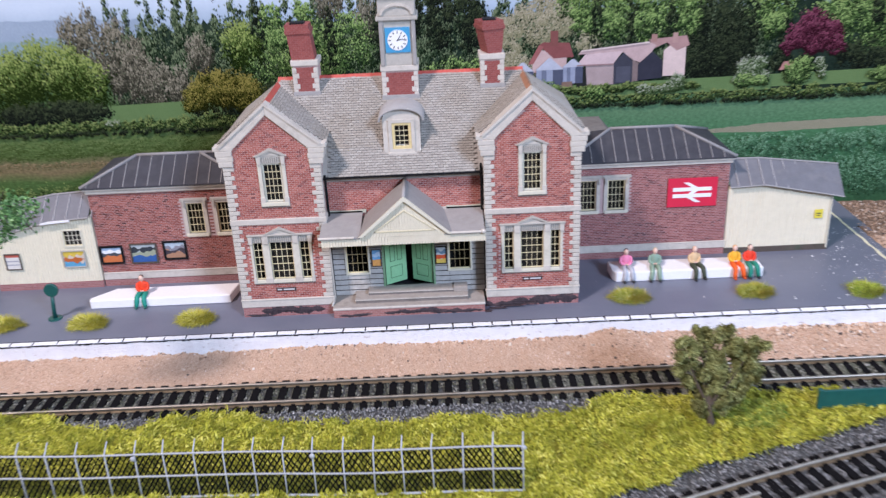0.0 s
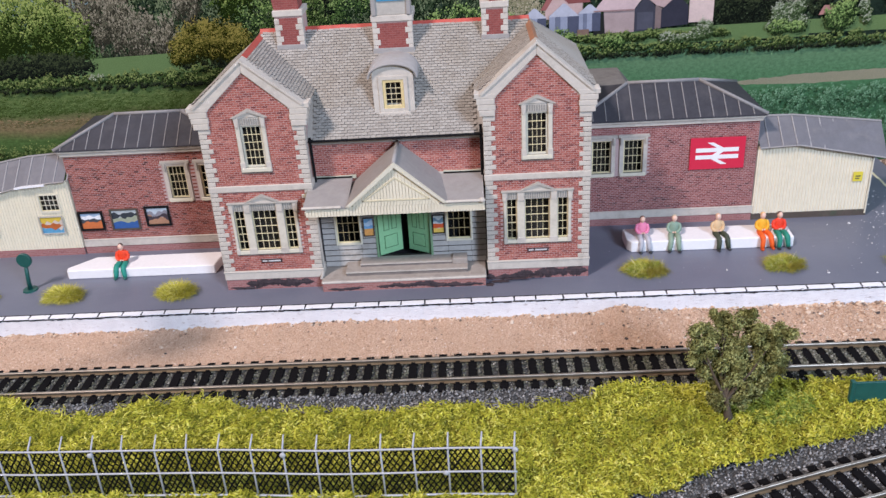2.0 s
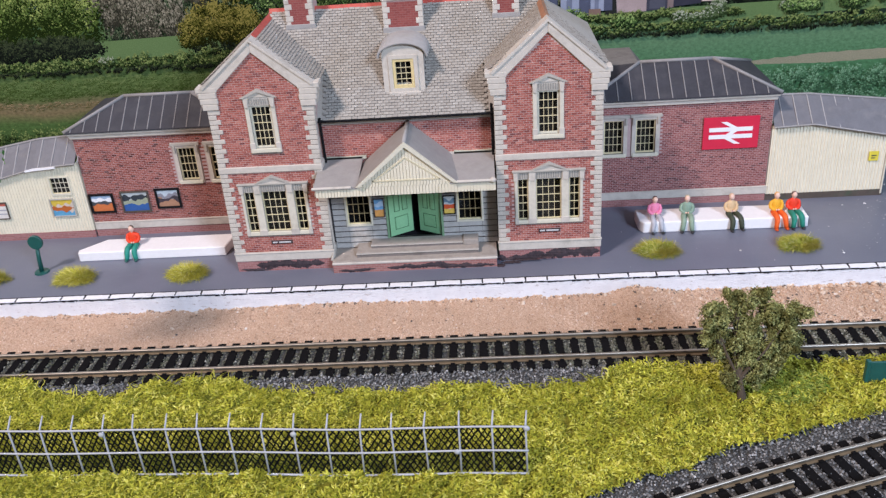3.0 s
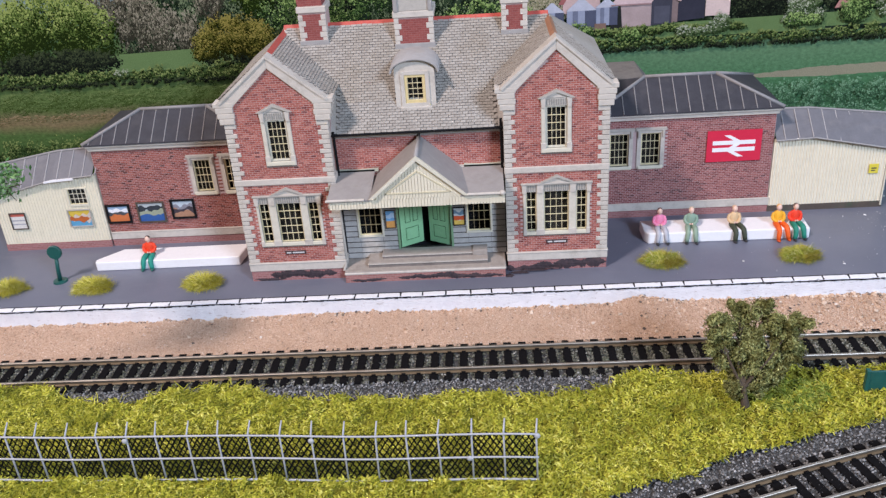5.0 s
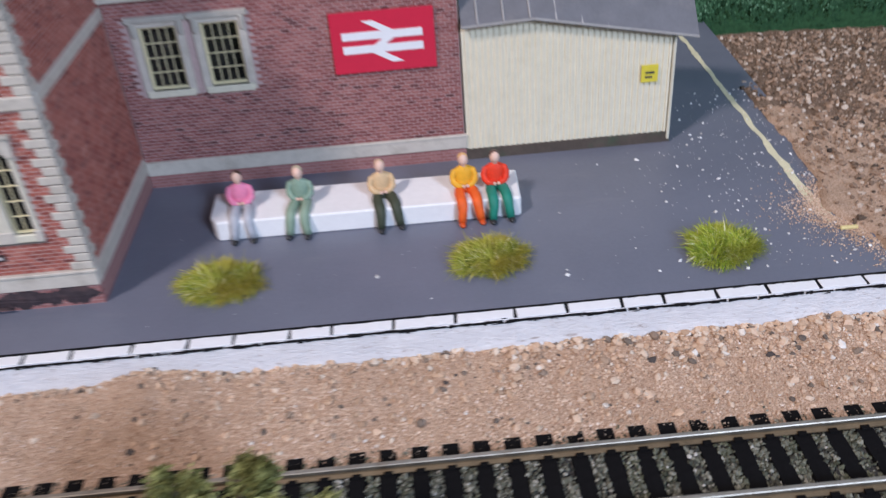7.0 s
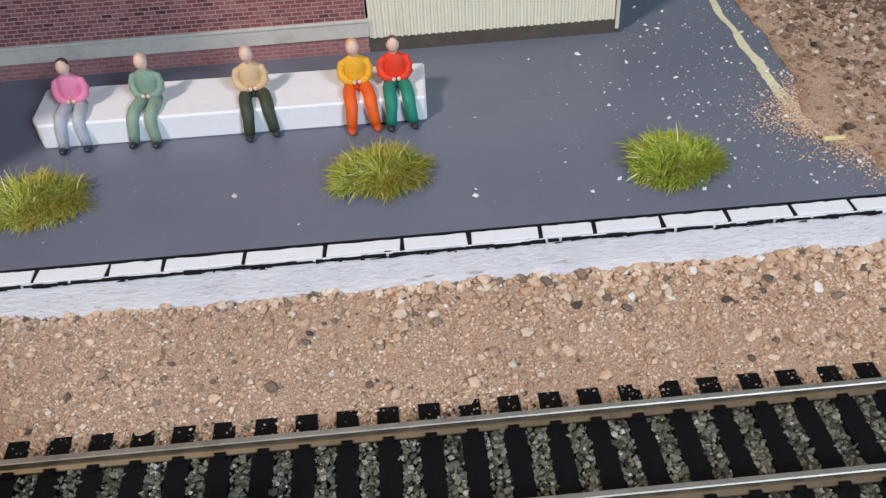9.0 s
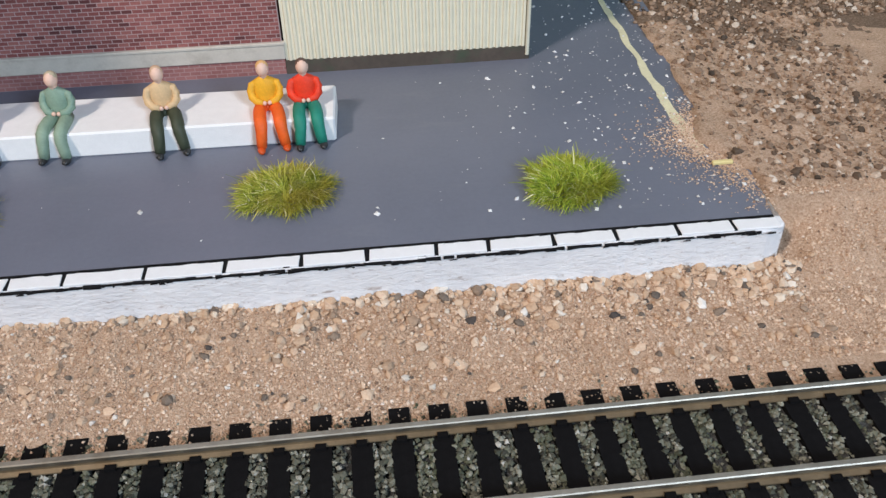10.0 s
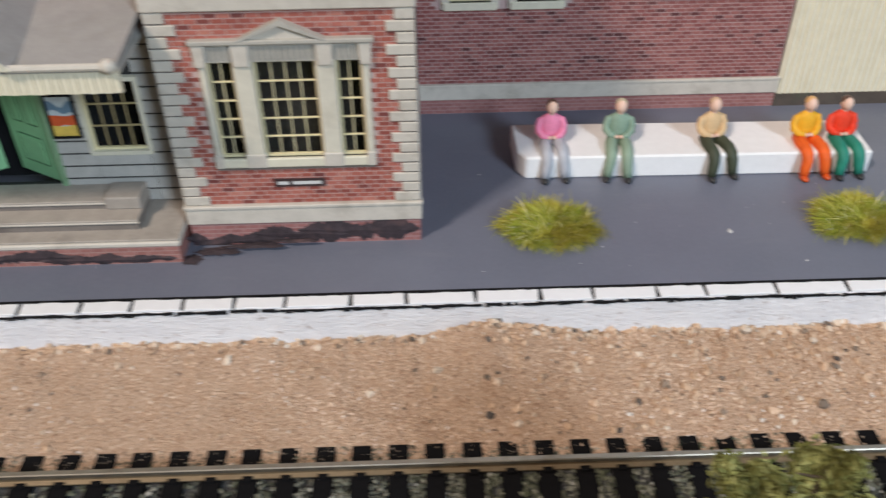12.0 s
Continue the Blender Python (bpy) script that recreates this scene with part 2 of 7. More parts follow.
def leafy(name, stops, patch=0.03, tint=(0.2, 0.2, 0.02), amount=0.5, rough=0.8, grain=0.0, spec=0.1):
    m, nt, b = material(name, rough, 0, spec)
    col = ramp(nt, pick(nt), stops)
    if grain:
        dots = ramp(nt, noise_of(nt, 1.1, 3, 0.7), [(0.3, (0.15, 0.15, 0.15)), (0.7, (0.8, 0.8, 0.8))])
        col = mix(nt, grain, col, dots, "OVERLAY")
    mask = ramp(nt, noise_of(nt, patch, 3), [(0.42, (0, 0, 0)), (0.62, (amount,) * 3)])
    col = mix(nt, mask, col, tint)
    nt.links.new(col, b.inputs["Base Color"])
    b.inputs["Subsurface Weight"].default_value = 0.0
    return m


GRASS = leafy("yellow_green_fibres", [(0.0, (0.10, 0.11, 0.010)), (0.3, (0.33, 0.335, 0.03)), (0.75, (0.53, 0.51, 0.056)), (1.0, (0.70, 0.67, 0.16))], 0.05, (0.21, 0.22, 0.016), 0.65)
GREENGRASS = leafy("mid_green_fibres", [(0.0, (0.07, 0.12, 0.014)), (0.5, (0.20, 0.27, 0.035)), (1.0, (0.42, 0.46, 0.10))], 0.06, (0.34, 0.33, 0.03), 0.4)
TUFT = leafy("olive_tuft_fibres", [(0.0, (0.14, 0.19, 0.02)), (0.5, (0.35, 0.40, 0.045)), (0.9, (0.56, 0.52, 0.12)), (1.0, (0.80, 0.76, 0.50))], 0.10, (0.46, 0.33, 0.05), 0.5)
YELLOWTUFT = leafy("yellow_tuft_fibres", [(0.0, (0.20, 0.20, 0.02)), (0.5, (0.46, 0.45, 0.05)), (0.9, (0.68, 0.63, 0.13)), (1.0, (0.82, 0.78, 0.45))], 0.10, (0.50, 0.42, 0.04), 0.4)
FRESHTUFT = leafy("fresh_tuft_fibres", [(0.0, (0.13, 0.22, 0.02)), (0.5, (0.32, 0.42, 0.04)), (0.92, (0.54, 0.56, 0.09)), (1.0, (0.78, 0.78, 0.50))], 0.10, (0.42, 0.36, 0.05), 0.4)
LEAF_A = leafy("sage_foliage", [(0.0, (0.10, 0.108, 0.033)), (0.5, (0.29, 0.30, 0.098)), (1.0, (0.50, 0.51, 0.21))], 0.2, (0.085, 0.08, 0.02), 0.85)
LEAF_B = leafy("fresh_foliage", [(0.0, (0.05, 0.13, 0.035)), (0.5, (0.14, 0.29, 0.09)), (1.0, (0.30, 0.46, 0.20))], 0.1, (0.09, 0.17, 0.06), 0.4)

def brick_texture(name, a, b2, mortar, grime=None):
    """Brickwork too small or far to pick apart: courses in the surface."""
    m, nt, bs = material(name, 0.85, 0, 0.2)
    tc = nt.nodes.new("ShaderNodeTexCoord")
    mp = nt.nodes.new("ShaderNodeMapping")
    mp.inputs["Rotation"].default_value = (math.pi / 2, 0, 0)
    mp.inputs["Scale"].default_value = (1000, 1000, 1000)
    br = nt.nodes.new("ShaderNodeTexBrick")
    br.inputs["Scale"].default_value = 1.0
    br.inputs["Brick Width"].default_value = 2.75
    br.inputs["Row Height"].default_value = 1.13
    br.inputs["Mortar Size"].default_value = 0.12
    br.inputs["Color1"].default_value = (*a, 1)
    br.inputs["Color2"].default_value = (*b2, 1)
    br.inputs["Mortar"].default_value = (*mortar, 1)
    nt.links.new(tc.outputs["Object"], mp.inputs[0])
    nt.links.new(mp.outputs[0], br.inputs["Vector"])
    col = mix(nt, 0.4, br.outputs["Color"], ramp(nt, noise_of(nt, 0.5), [(0.3, a), (0.7, b2)]))
    if grime:
        mask = ramp(nt, noise_of(nt, 0.07, 5, 0.65, stretch=(0.6, 1, 1.6)), [(0.40, (0, 0, 0)), (0.50, (0.92, 0.92, 0.92))])
        col = mix(nt, mask, col, grime)
    nt.links.new(col, bs.inputs["Base Color"])
    return m


WALLBRICK = brick_texture("chimney_brick_card", (0.21, 0.05, 0.045), (0.30, 0.085, 0.07), (0.30, 0.155, 0.135))
FOOTBRICK = brick_texture("foot_brick_card", (0.25, 0.10, 0.095), (0.36, 0.165, 0.15), (0.42, 0.30, 0.28))
STEPBRICK = brick_texture("step_brick_card", (0.26, 0.11, 0.095), (0.37, 0.17, 0.145), (0.42, 0.30, 0.27))

# ---- builders: all sizes in millimetres ----
class Bag:
    """Vertices and faces of one mesh."""

    def __init__(self):
        self.v, self.f, self.m = [], [], []

    def add(self, pts, faces, mat=0):
        n = len(self.v)
        self.v += [tuple(p) for p in pts]
        self.f += [tuple(i + n for i in f) for f in faces]
        self.m += [mat] * len(faces)
        return self

    def box(self, x0, x1, y0, y1, z0, z1, mat=0):
        p = [(x, y, z) for z in (z0, z1) for y in (y0, y1) for x in (x0, x1)]
        return self.add(p, [(0, 2, 3, 1), (4, 5, 7, 6), (0, 1, 5, 4), (2, 6, 7, 3), (0, 4, 6, 2), (1, 3, 7, 5)], mat)

    def prism(self, xz, y0, y1, mat=0):
        """An outline in x and z (anticlockwise seen from the front), drawn from y0 back to y1."""
        n = len(xz)
        p = [(x, y0, z) for x, z in xz] + [(x, y1, z) for x, z in xz]
        faces = [tuple(range(n)), tuple(range(2 * n - 1, n - 1, -1))]
        faces += [(i, i + n, (i + 1) % n + n, (i + 1) % n) for i in range(n)]
        return self.add(p, faces, mat)

    def slab(self, quad, lift):
        """A sheet over a quad, with a thickness downwards from it."""
        n = len(quad)
        low = [(x, y, z - lift) for x, y, z in quad]
        return self.add(list(quad) + low, [tuple(range(n)), tuple(range(2 * n - 1, n - 1, -1))] + [((i + 1) % n, i, i + n, (i + 1) % n + n) for i in range(n)])

    def tube(self, path, radii, sides=8, mat=0, caps=True):
        rings = []
        n = len(path)
        for i, p in enumerate(path):
            a, b = Vector(path[max(0, i - 1)]), Vector(path[min(n - 1, i + 1)])
            d = (b - a).normalized()
            u = d.orthogonal().normalized() if abs(d.z) > 0.99 else d.cross(Vector((0, 0, 1))).normalized()
            w = d.cross(u)
            r = radii[i] if isinstance(radii, (list, tuple)) else radii
            rings.append([Vector(p) + r * (math.cos(2 * math.pi * k / sides) * u + math.sin(2 * math.pi * k / sides) * w) for k in range(sides)])
        pts = [q for ring in rings for q in ring]
        faces = [(i * sides + k, i * sides + (k + 1) % sides, (i + 1) * sides + (k + 1) % sides, (i + 1) * sides + k) for i in range(n - 1) for k in range(sides)]
        if caps:
            faces += [tuple(range(sides - 1, -1, -1)), tuple(range((n - 1) * sides, n * sides))]
        return self.add(pts, faces, mat)

    def ball(self, c, r, mat=0, seg=10, rings=7):
        cx, cy, cz = c
        rx, ry, rz = r if isinstance(r, (list, tuple)) else (r, r, r)
        pts = [(cx, cy, cz - rz)]
        for i in range(1, rings):
            a = -math.pi / 2 + math.pi * i / rings
            pts += [(cx + rx * math.cos(a) * math.cos(2 * math.pi * k / seg), cy + ry * math.cos(a) * math.sin(2 * math.pi * k / seg), cz + rz * math.sin(a)) for k in range(seg)]
        pts.append((cx, cy, cz + rz))
        faces = [(0, 1 + (k + 1) % seg, 1 + k) for k in range(seg)]
        for i in range(rings - 2):
            faces += [(1 + i * seg + k, 1 + i * seg + (k + 1) % seg, 1 + (i + 1) * seg + (k + 1) % seg, 1 + (i + 1) * seg + k) for k in range(seg)]
        top = len(pts) - 1
        faces += [(top, top - seg + k, top - seg + (k + 1) % seg) for k in range(seg)]
        return self.add(pts, faces, mat)


def mesh_of(name, bag, mats, origin=(0, 0, 0), smooth=False, bevel=0.0):
    me = bpy.data.meshes.new(name)
    ox, oy, oz = origin
    me.from_pydata([((x - ox) * 0.001, (y - oy) * 0.001, (z - oz) * 0.001) for x, y, z in bag.v], [], bag.f)
    for m in mats:
        me.materials.append(m)
    if len(mats) > 1:
        me.polygons.foreach_set("material_index", bag.m)
    if bevel:
        bm = bmesh.new()
        bm.from_mesh(me)
        bmesh.ops.recalc_face_normals(bm, faces=bm.faces)
        edges = [e for e in bm.edges if len(e.link_faces) == 2 and e.calc_face_angle(0) > 0.5]
        bmesh.ops.bevel(bm, geom=edges, offset=bevel * 0.001, segments=1, affect="EDGES", profile=0.5)
        bm.to_mesh(me)
        bm.free()
    if smooth:
        me.polygons.foreach_set("use_smooth", [True] * len(me.polygons))
    me.update()
    return me


def root_place(ob):
    while ob.parent:
        ob = ob.parent
    return [1000 * c for c in ob.location]


def part(name, bag, mat, parent, label="", kind="", smooth=False, bevel=0.0):
    mats = mat if isinstance(mat, (list, tuple)) else [mat]
    ob = new(name, mesh_of(name, bag, mats, root_place(parent), smooth, bevel))
    ob.parent = parent
    return tagged(ob, label, kind=kind)


def thing(name, label, category, at=(0, 0, 0), group="", kind=""):
    ob = new(name)
    ob.empty_display_size = 0.005
    ob.location = [c * 0.001 for c in at]
    return tagged(ob, label, category, group, kind)


def single(name, bag, mat, label, category, at=(0, 0, 0), group="", kind="", smooth=False, bevel=0.0):
    mats = mat if isinstance(mat, (list, tuple)) else [mat]
    ob = new(name, mesh_of(name, bag, mats, at, smooth, bevel))
    ob.location = [c * 0.001 for c in at]
    return tagged(ob, label, category, group, kind)


def panel(bag, x0, x1, z0, z1, y0, y1, holes=()):
    """A wall from y0 (front) to y1 with rectangular openings right through it."""
    xs = sorted({x0, x1, *[h[0] for h in holes], *[h[1] for h in holes]})
    zs = sorted({z0, z1, *[h[2] for h in holes], *[h[3] for h in holes]})
    inside = lambda x, z: any(h[0] < x < h[1] and h[2] < z < h[3] for h in holes)
    for a, b in zip(xs, xs[1:]):
        for c, d in zip(zs, zs[1:]):
            if not inside((a + b) / 2, (c + d) / 2):
                bag.add([(a, y0, c), (b, y0, c), (b, y0, d), (a, y0, d)], [(0, 1, 2, 3)])
                bag.add([(a, y1, c), (b, y1, c), (b, y1, d), (a, y1, d)], [(3, 2, 1, 0)])
    for a, b, c, d in [(x0, x1, z0, z1), *holes]:
        bag.add([(x, y, z) for y in (y0, y1) for x, z in ((a, c), (b, c), (b, d), (a, d))], [(i, (i + 1) % 4, (i + 1) % 4 + 4, i + 4) for i in range(4)])
    return bag


# ---- an unseen room added round the layout ----
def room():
    """Unseen plain room, added; its south window and lamp head dress the area lamps."""
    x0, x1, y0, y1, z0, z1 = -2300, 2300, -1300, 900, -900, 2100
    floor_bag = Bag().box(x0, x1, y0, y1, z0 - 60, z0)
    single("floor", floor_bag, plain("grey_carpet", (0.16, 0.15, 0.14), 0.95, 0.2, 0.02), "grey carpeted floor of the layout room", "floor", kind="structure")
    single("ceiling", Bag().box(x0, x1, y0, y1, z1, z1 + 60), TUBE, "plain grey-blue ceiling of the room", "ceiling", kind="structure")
    single("wall_north", Bag().box(x0, x1, y1, y1 + 80, z0, z1), NORTHPAINT, "unseen pale wall added behind the layout to reflect light", "wall", kind="structure")
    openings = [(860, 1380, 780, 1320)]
    single("wall_south", panel(Bag(), x0, x1, z0, z1, y0 - 80, y0, openings), TUBE, "unseen grey-blue wall with an added opening", "wall", kind="structure")
    # Frame and sill invented round the cool area lamp.
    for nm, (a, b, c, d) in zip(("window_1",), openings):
        win = single(nm, panel(Bag(), a - 40, b + 40, c - 40, d + 40, y0, y0 + 18, [(a, b, c, d)]), WHITE, "white-framed opening added for the unseen cool lamp", "window", kind="structure")
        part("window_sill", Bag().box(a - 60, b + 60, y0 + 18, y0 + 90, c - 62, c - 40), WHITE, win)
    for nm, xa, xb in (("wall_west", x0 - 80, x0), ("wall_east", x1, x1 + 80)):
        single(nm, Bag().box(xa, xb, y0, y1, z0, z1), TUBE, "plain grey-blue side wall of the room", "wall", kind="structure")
    # Housing invented round the warm area lamp.
    lamp = thing("added_lamp_housing", "white square housing added round the unseen warm lamp", "lamp", tuple(1000 * v for v in WARM_EYE))
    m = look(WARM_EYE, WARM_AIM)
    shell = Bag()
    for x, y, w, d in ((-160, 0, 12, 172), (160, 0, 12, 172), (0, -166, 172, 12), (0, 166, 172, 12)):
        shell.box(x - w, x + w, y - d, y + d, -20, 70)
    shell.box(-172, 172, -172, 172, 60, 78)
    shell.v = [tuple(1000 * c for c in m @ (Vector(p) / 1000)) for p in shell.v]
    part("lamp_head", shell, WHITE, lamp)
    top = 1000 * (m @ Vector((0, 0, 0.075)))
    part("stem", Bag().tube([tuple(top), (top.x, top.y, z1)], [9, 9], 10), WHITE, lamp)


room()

# ---- the baseboard and the ground on it ----
RAIL_FAR, RAIL_NEAR, PITCH, PHASE, TRACK_Z = 423.5, 406.2, 7.2, 184.0, -1.4
ARC_R, ARC_X, ARC_Y, ARC_A = 1100.0, 150.0, 331.0, math.radians(17.6)


def arc(s, off):
    """A place on the curved track: s along its far rail from x = 150, off to its near side."""
    a = ARC_A - s / ARC_R
    cx, cy = ARC_X + ARC_R * math.sin(ARC_A), ARC_Y - ARC_R * math.cos(ARC_A)
    return cx - (ARC_R - off) * math.sin(a), cy + (ARC_R - off) * math.cos(a), a


def arc_far(x):
    """y of the curved track's far rail at x."""
    cx, cy = ARC_X + ARC_R * math.sin(ARC_A), ARC_Y - ARC_R * math.cos(ARC_A)
    return cy + math.sqrt(max(0, ARC_R ** 2 - (x - cx) ** 2))


def wob(x, y, s, k=0):
    return noise.noise(Vector((x / s, y / s, k)))


def sand_height(x, y):
    """The sand verge: low by the rails, up against the platform, heaped at its far end."""
    t = min(1, max(0, (y - 430) / 26))
    z = TRACK_Z - 0.12 + 4.0 * t ** 1.2 + 0.22 * min(1, max(0, (y - 427.5) / 3))
    z += 3.6 * math.exp(-((x - 104) / 13) ** 2) * t + 1.2 * math.exp(-((x + 60) / 40) ** 2) * t
    z += t * (1.1 * wob(x, y, 8, 12) + 0.9 * wob(x, 2, 3.0, 3) + 0.6 * wob(x, 5, 1.3, 3))
    if x > 281:
        bulge = math.exp(-((y - 492) / 10) ** 2)
        near = (294 - 8.0 * bulge if y < 492 else 290.8 - 4.8 * bulge) + 1.2 * wob(2, y, 11) + 0.8 * wob(5, y, 3.5)
        u = min(1, max(0, (x - near) / 3.0)) if y > 466 else min(1, max(0, (x - 297) / 14)) * min(1, max(0, (y - 450) / 18))
        far = min(1, max(0, (y - 560) / 80))
        z = z * (1 - u) + u * (12.8 - 7 * far - 0.05 * max(0, x - 330))
        z += u * (0.5 * math.exp(-((x - 298) / 12) ** 2 - ((y - 500) / 16) ** 2) + 0.9 * wob(x, y, 6, 5))
    return z + 0.5 * wob(x, y, 9) + 0.35 * wob(x, y, 3.1, 4)


def heightfield(bag, x0, x1, y0, y1, step, height, keep=lambda x, y: True):
    nx, ny = int((x1 - x0) / step) + 1, int((y1 - y0) / step) + 1
    pts = [(x0 + i * step, y0 + j * step) for j in range(ny) for i in range(nx)]
    bag.add([(x, y, height(x, y)) for x, y in pts], [(j * nx + i, j * nx + i + 1, (j + 1) * nx + i + 1, (j + 1) * nx + i) for j in range(ny - 1) for i in range(nx - 1) if keep(x0 + (i + 0.5) * step, y0 + (j + 0.5) * step)])
    return bag


board = Bag().box(-1150, 1150, -250, 880, -22, -4)
single("baseboard", board, plain("brown_baseboard", (0.19, 0.13, 0.08), 0.8, 0.2, 0.02), "brown wooden baseboard under the model layout", "baseboard", kind="structure")
ground = heightfield(Bag(), -1140, 1140, -240, 660, 10, lambda x, y: -3.0 + 0.5 * wob(x, y, 40))
single("ground", ground, SOIL, "brown scenic soil covering the layout board", "ground", kind="structure", smooth=True)
leg = Bag()
leg.box(-1100, 1100, -200, 860, -900, -22)
single("layout_table", leg, plain("dark_table_cloth", (0.05, 0.05, 0.055), 0.9, 0.2, 0.02), "dark cloth-covered table carrying the layout", "table")

def is_sand(x, y):
    return y < 548 + 26 * wob(x, y, 22, 6) + 10 * wob(x, y, 5, 6)


verge = heightfield(Bag(), -640, -262, 425, 458, 3.0, sand_height)
heightfield(verge, -262, 282.8, 425, 458.6, 1.2, sand_height)
heightfield(verge, 282.8, 620, 425, 639.2, 1.6, sand_height, is_sand)
sand_verge = single("sand_verge", verge, SAND, "tan sand and gravel verge between platform and rails", "sand", kind="structure", smooth=True)


tip = heightfield(Bag(), 282.8, 620, 425, 639.2, 1.6, sand_height, lambda x, y: not is_sand(x, y))
single("earth_bank", tip, sandy("brown_earth", (0.21, 0.14, 0.093), (0.31, 0.21, 0.145), (0.45, 0.33, 0.24), (0.08, 0.05, 0.035)), "brown earth and grit behind the platform's end", "ground", kind="structure", smooth=True)


G = (1 + 5 ** 0.5) / 2
ICO = [Vector(v).normalized() for v in ((-1, G, 0), (1, G, 0), (-1, -G, 0), (1, -G, 0), (0, -1, G), (0, 1, G), (0, -1, -G), (0, 1, -G), (G, 0, -1), (G, 0, 1), (-G, 0, -1), (-G, 0, 1))]
ICO_FACES = [(i, j, k) for i in range(12) for j in range(12) for k in range(12) if i < j and i < k and (ICO[i] - ICO[j]).length < 1.1 and (ICO[j] - ICO[k]).length < 1.1 and (ICO[i] - ICO[k]).length < 1.1 and ICO[i].dot(ICO[j].cross(ICO[k])) > 0]


def pebbles(bag, n, place, size, flat=0.75, rng=None, rough=0.18):
    """Rounded stones: knocked and squashed twenty-sided lumps."""
    for _ in range(n):
        p = place(rng)
        if p is None:
            continue
        x, y, z = p
        s = size(rng)
        a, b, c = (s * rng.uniform(0.75, 1.25) for _ in range(3))
        q = Euler((rng.uniform(-0.4, 0.4), rng.uniform(-0.4, 0.4), rng.uniform(0, 6.3))).to_matrix()
        pts = [q @ Vector((a * v.x, b * v.y, flat * c * v.z)) * rng.uniform(1 - rough, 1 + rough) for v in ICO]
        bag.add([(x + v.x, y + v.y, z + v.z) for v in pts], ICO_FACES)
    return bag


def stones(bag, n, place, size, flat=0.7, rng=None):
    """Many small broken stones: squashed, turned octahedra."""
    for _ in range(n):
        p = place(rng)
        if p is None:
            continue
        x, y, z = p
        s = size(rng)
        a, b, c = (s * rng.uniform(0.7, 1.25) for _ in range(3))
        c *= flat
        q = Euler((rng.uniform(-0.5, 0.5), rng.uniform(-0.5, 0.5), rng.uniform(0, 6.3))).to_matrix()
        pts = [q @ Vector(v) for v in ((a, 0, 0), (-a * 0.9, 0, 0), (0, b, 0), (0, -b * 0.8, 0), (0, 0, c), (0, 0, -c * 0.6))]
        bag.add([(x + v.x, y + v.y, z + v.z) for v in pts], [(0, 2, 4), (2, 1, 4), (1, 3, 4), (3, 0, 4), (2, 0, 5), (1, 2, 5), (3, 1, 5), (0, 3, 5)])
    return bag


rng = random.Random(7)


def verge_place(r):
    x, y = (r.uniform(50, 330) if r.random() < 0.62 else r.uniform(-260, 50)), 425.4 + 31 * r.random()
    if x > 290:
        y = r.uniform(432, 470)
    k = (x - PHASE) / PITCH
    if y < 429.8 and abs(k - round(k)) * PITCH < 2.1 and r.random() < 0.93:
        return None
    return x, y, sand_height(x, y) + 0.08


single("verge_gravel", stones(Bag(), 62000, verge_place, lambda r: 0.17 + 0.42 * r.random() ** 3.5, 0.8, rng), PEBBLE, "small tan, white and grey stones strewn on sand", "gravel", kind="stuff")


def spill_place(r):
    x, y = r.uniform(289, 420), r.uniform(470, 636)
    if (y < 555 and sand_height(x, y) < 12) or x < 291 or r.random() > (x - 287) / 26:
        return None
    return x, y, sand_height(x, y) + 0.2


def coarse_place(r):
    x = 300 - 200 * r.random() ** 1.3 if r.random() < 0.75 else r.uniform(-250, 320)
    y = 456 - 25 * r.random() ** (2.4 if r.random() < 0.65 else 1.0)
    return x, y, sand_height(x, y) + 0.32


def foot_place(r):
    x, y = r.uniform(-260, 296), 456.4 - abs(r.gauss(0, 1.0))
    return x, y, sand_height(x, y) + r.uniform(-0.2, 0.5)


coarse = pebbles(Bag(), 1250, coarse_place, lambda r: 0.32 + 0.9 * r.random() ** 2.8, 0.66, rng, 0.36)
pebbles(coarse, 1500, foot_place, lambda r: 0.3 + 0.6 * r.random() ** 2, 0.85, rng, 0.26)
VERGESTONE = pieces("larger_verge_stones", [(0.0, (0.07, 0.06, 0.055)), (0.07, (0.22, 0.17, 0.13)), (0.2, (0.50, 0.33, 0.21)), (0.75, (0.66, 0.46, 0.32)), (0.94, (0.72, 0.60, 0.47)), (1.0, (0.78, 0.73, 0.66))], 0.85)
single("verge_stones", coarse, VERGESTONE, "larger white, brown and dark stones on the sand", "gravel", kind="stuff")
single("end_gravel", pebbles(Bag(), 15000, spill_place, lambda r: 0.24 + 1.0 * r.random() ** 3.2, 0.7, rng, 0.3), pieces("mixed_end_stones", [(0.0, (0.05, 0.04, 0.032)), (0.3, (0.22, 0.145, 0.097)), (0.8, (0.42, 0.29, 0.20)), (1.0, (0.68, 0.58, 0.48))], 0.9, dirt=(0.2, 0.13, 0.08)), "brown and pale gravel beyond the platform end", "gravel", kind="stuff")

# ---- the platform ----
platform = thing("platform", "grey painted station platform with whitewashed edge", "platform", (0, 461, 12), kind="structure")
top = Bag()
top.add([(-640, 460.4, 12), (294.5, 460.4, 12), (299, 500, 12), (301, 640, 12), (-640, 640, 12)], [(0, 1, 2, 3, 4)])
part("deck", top, PLATFORM, platform)
face = Bag()
nf = 470
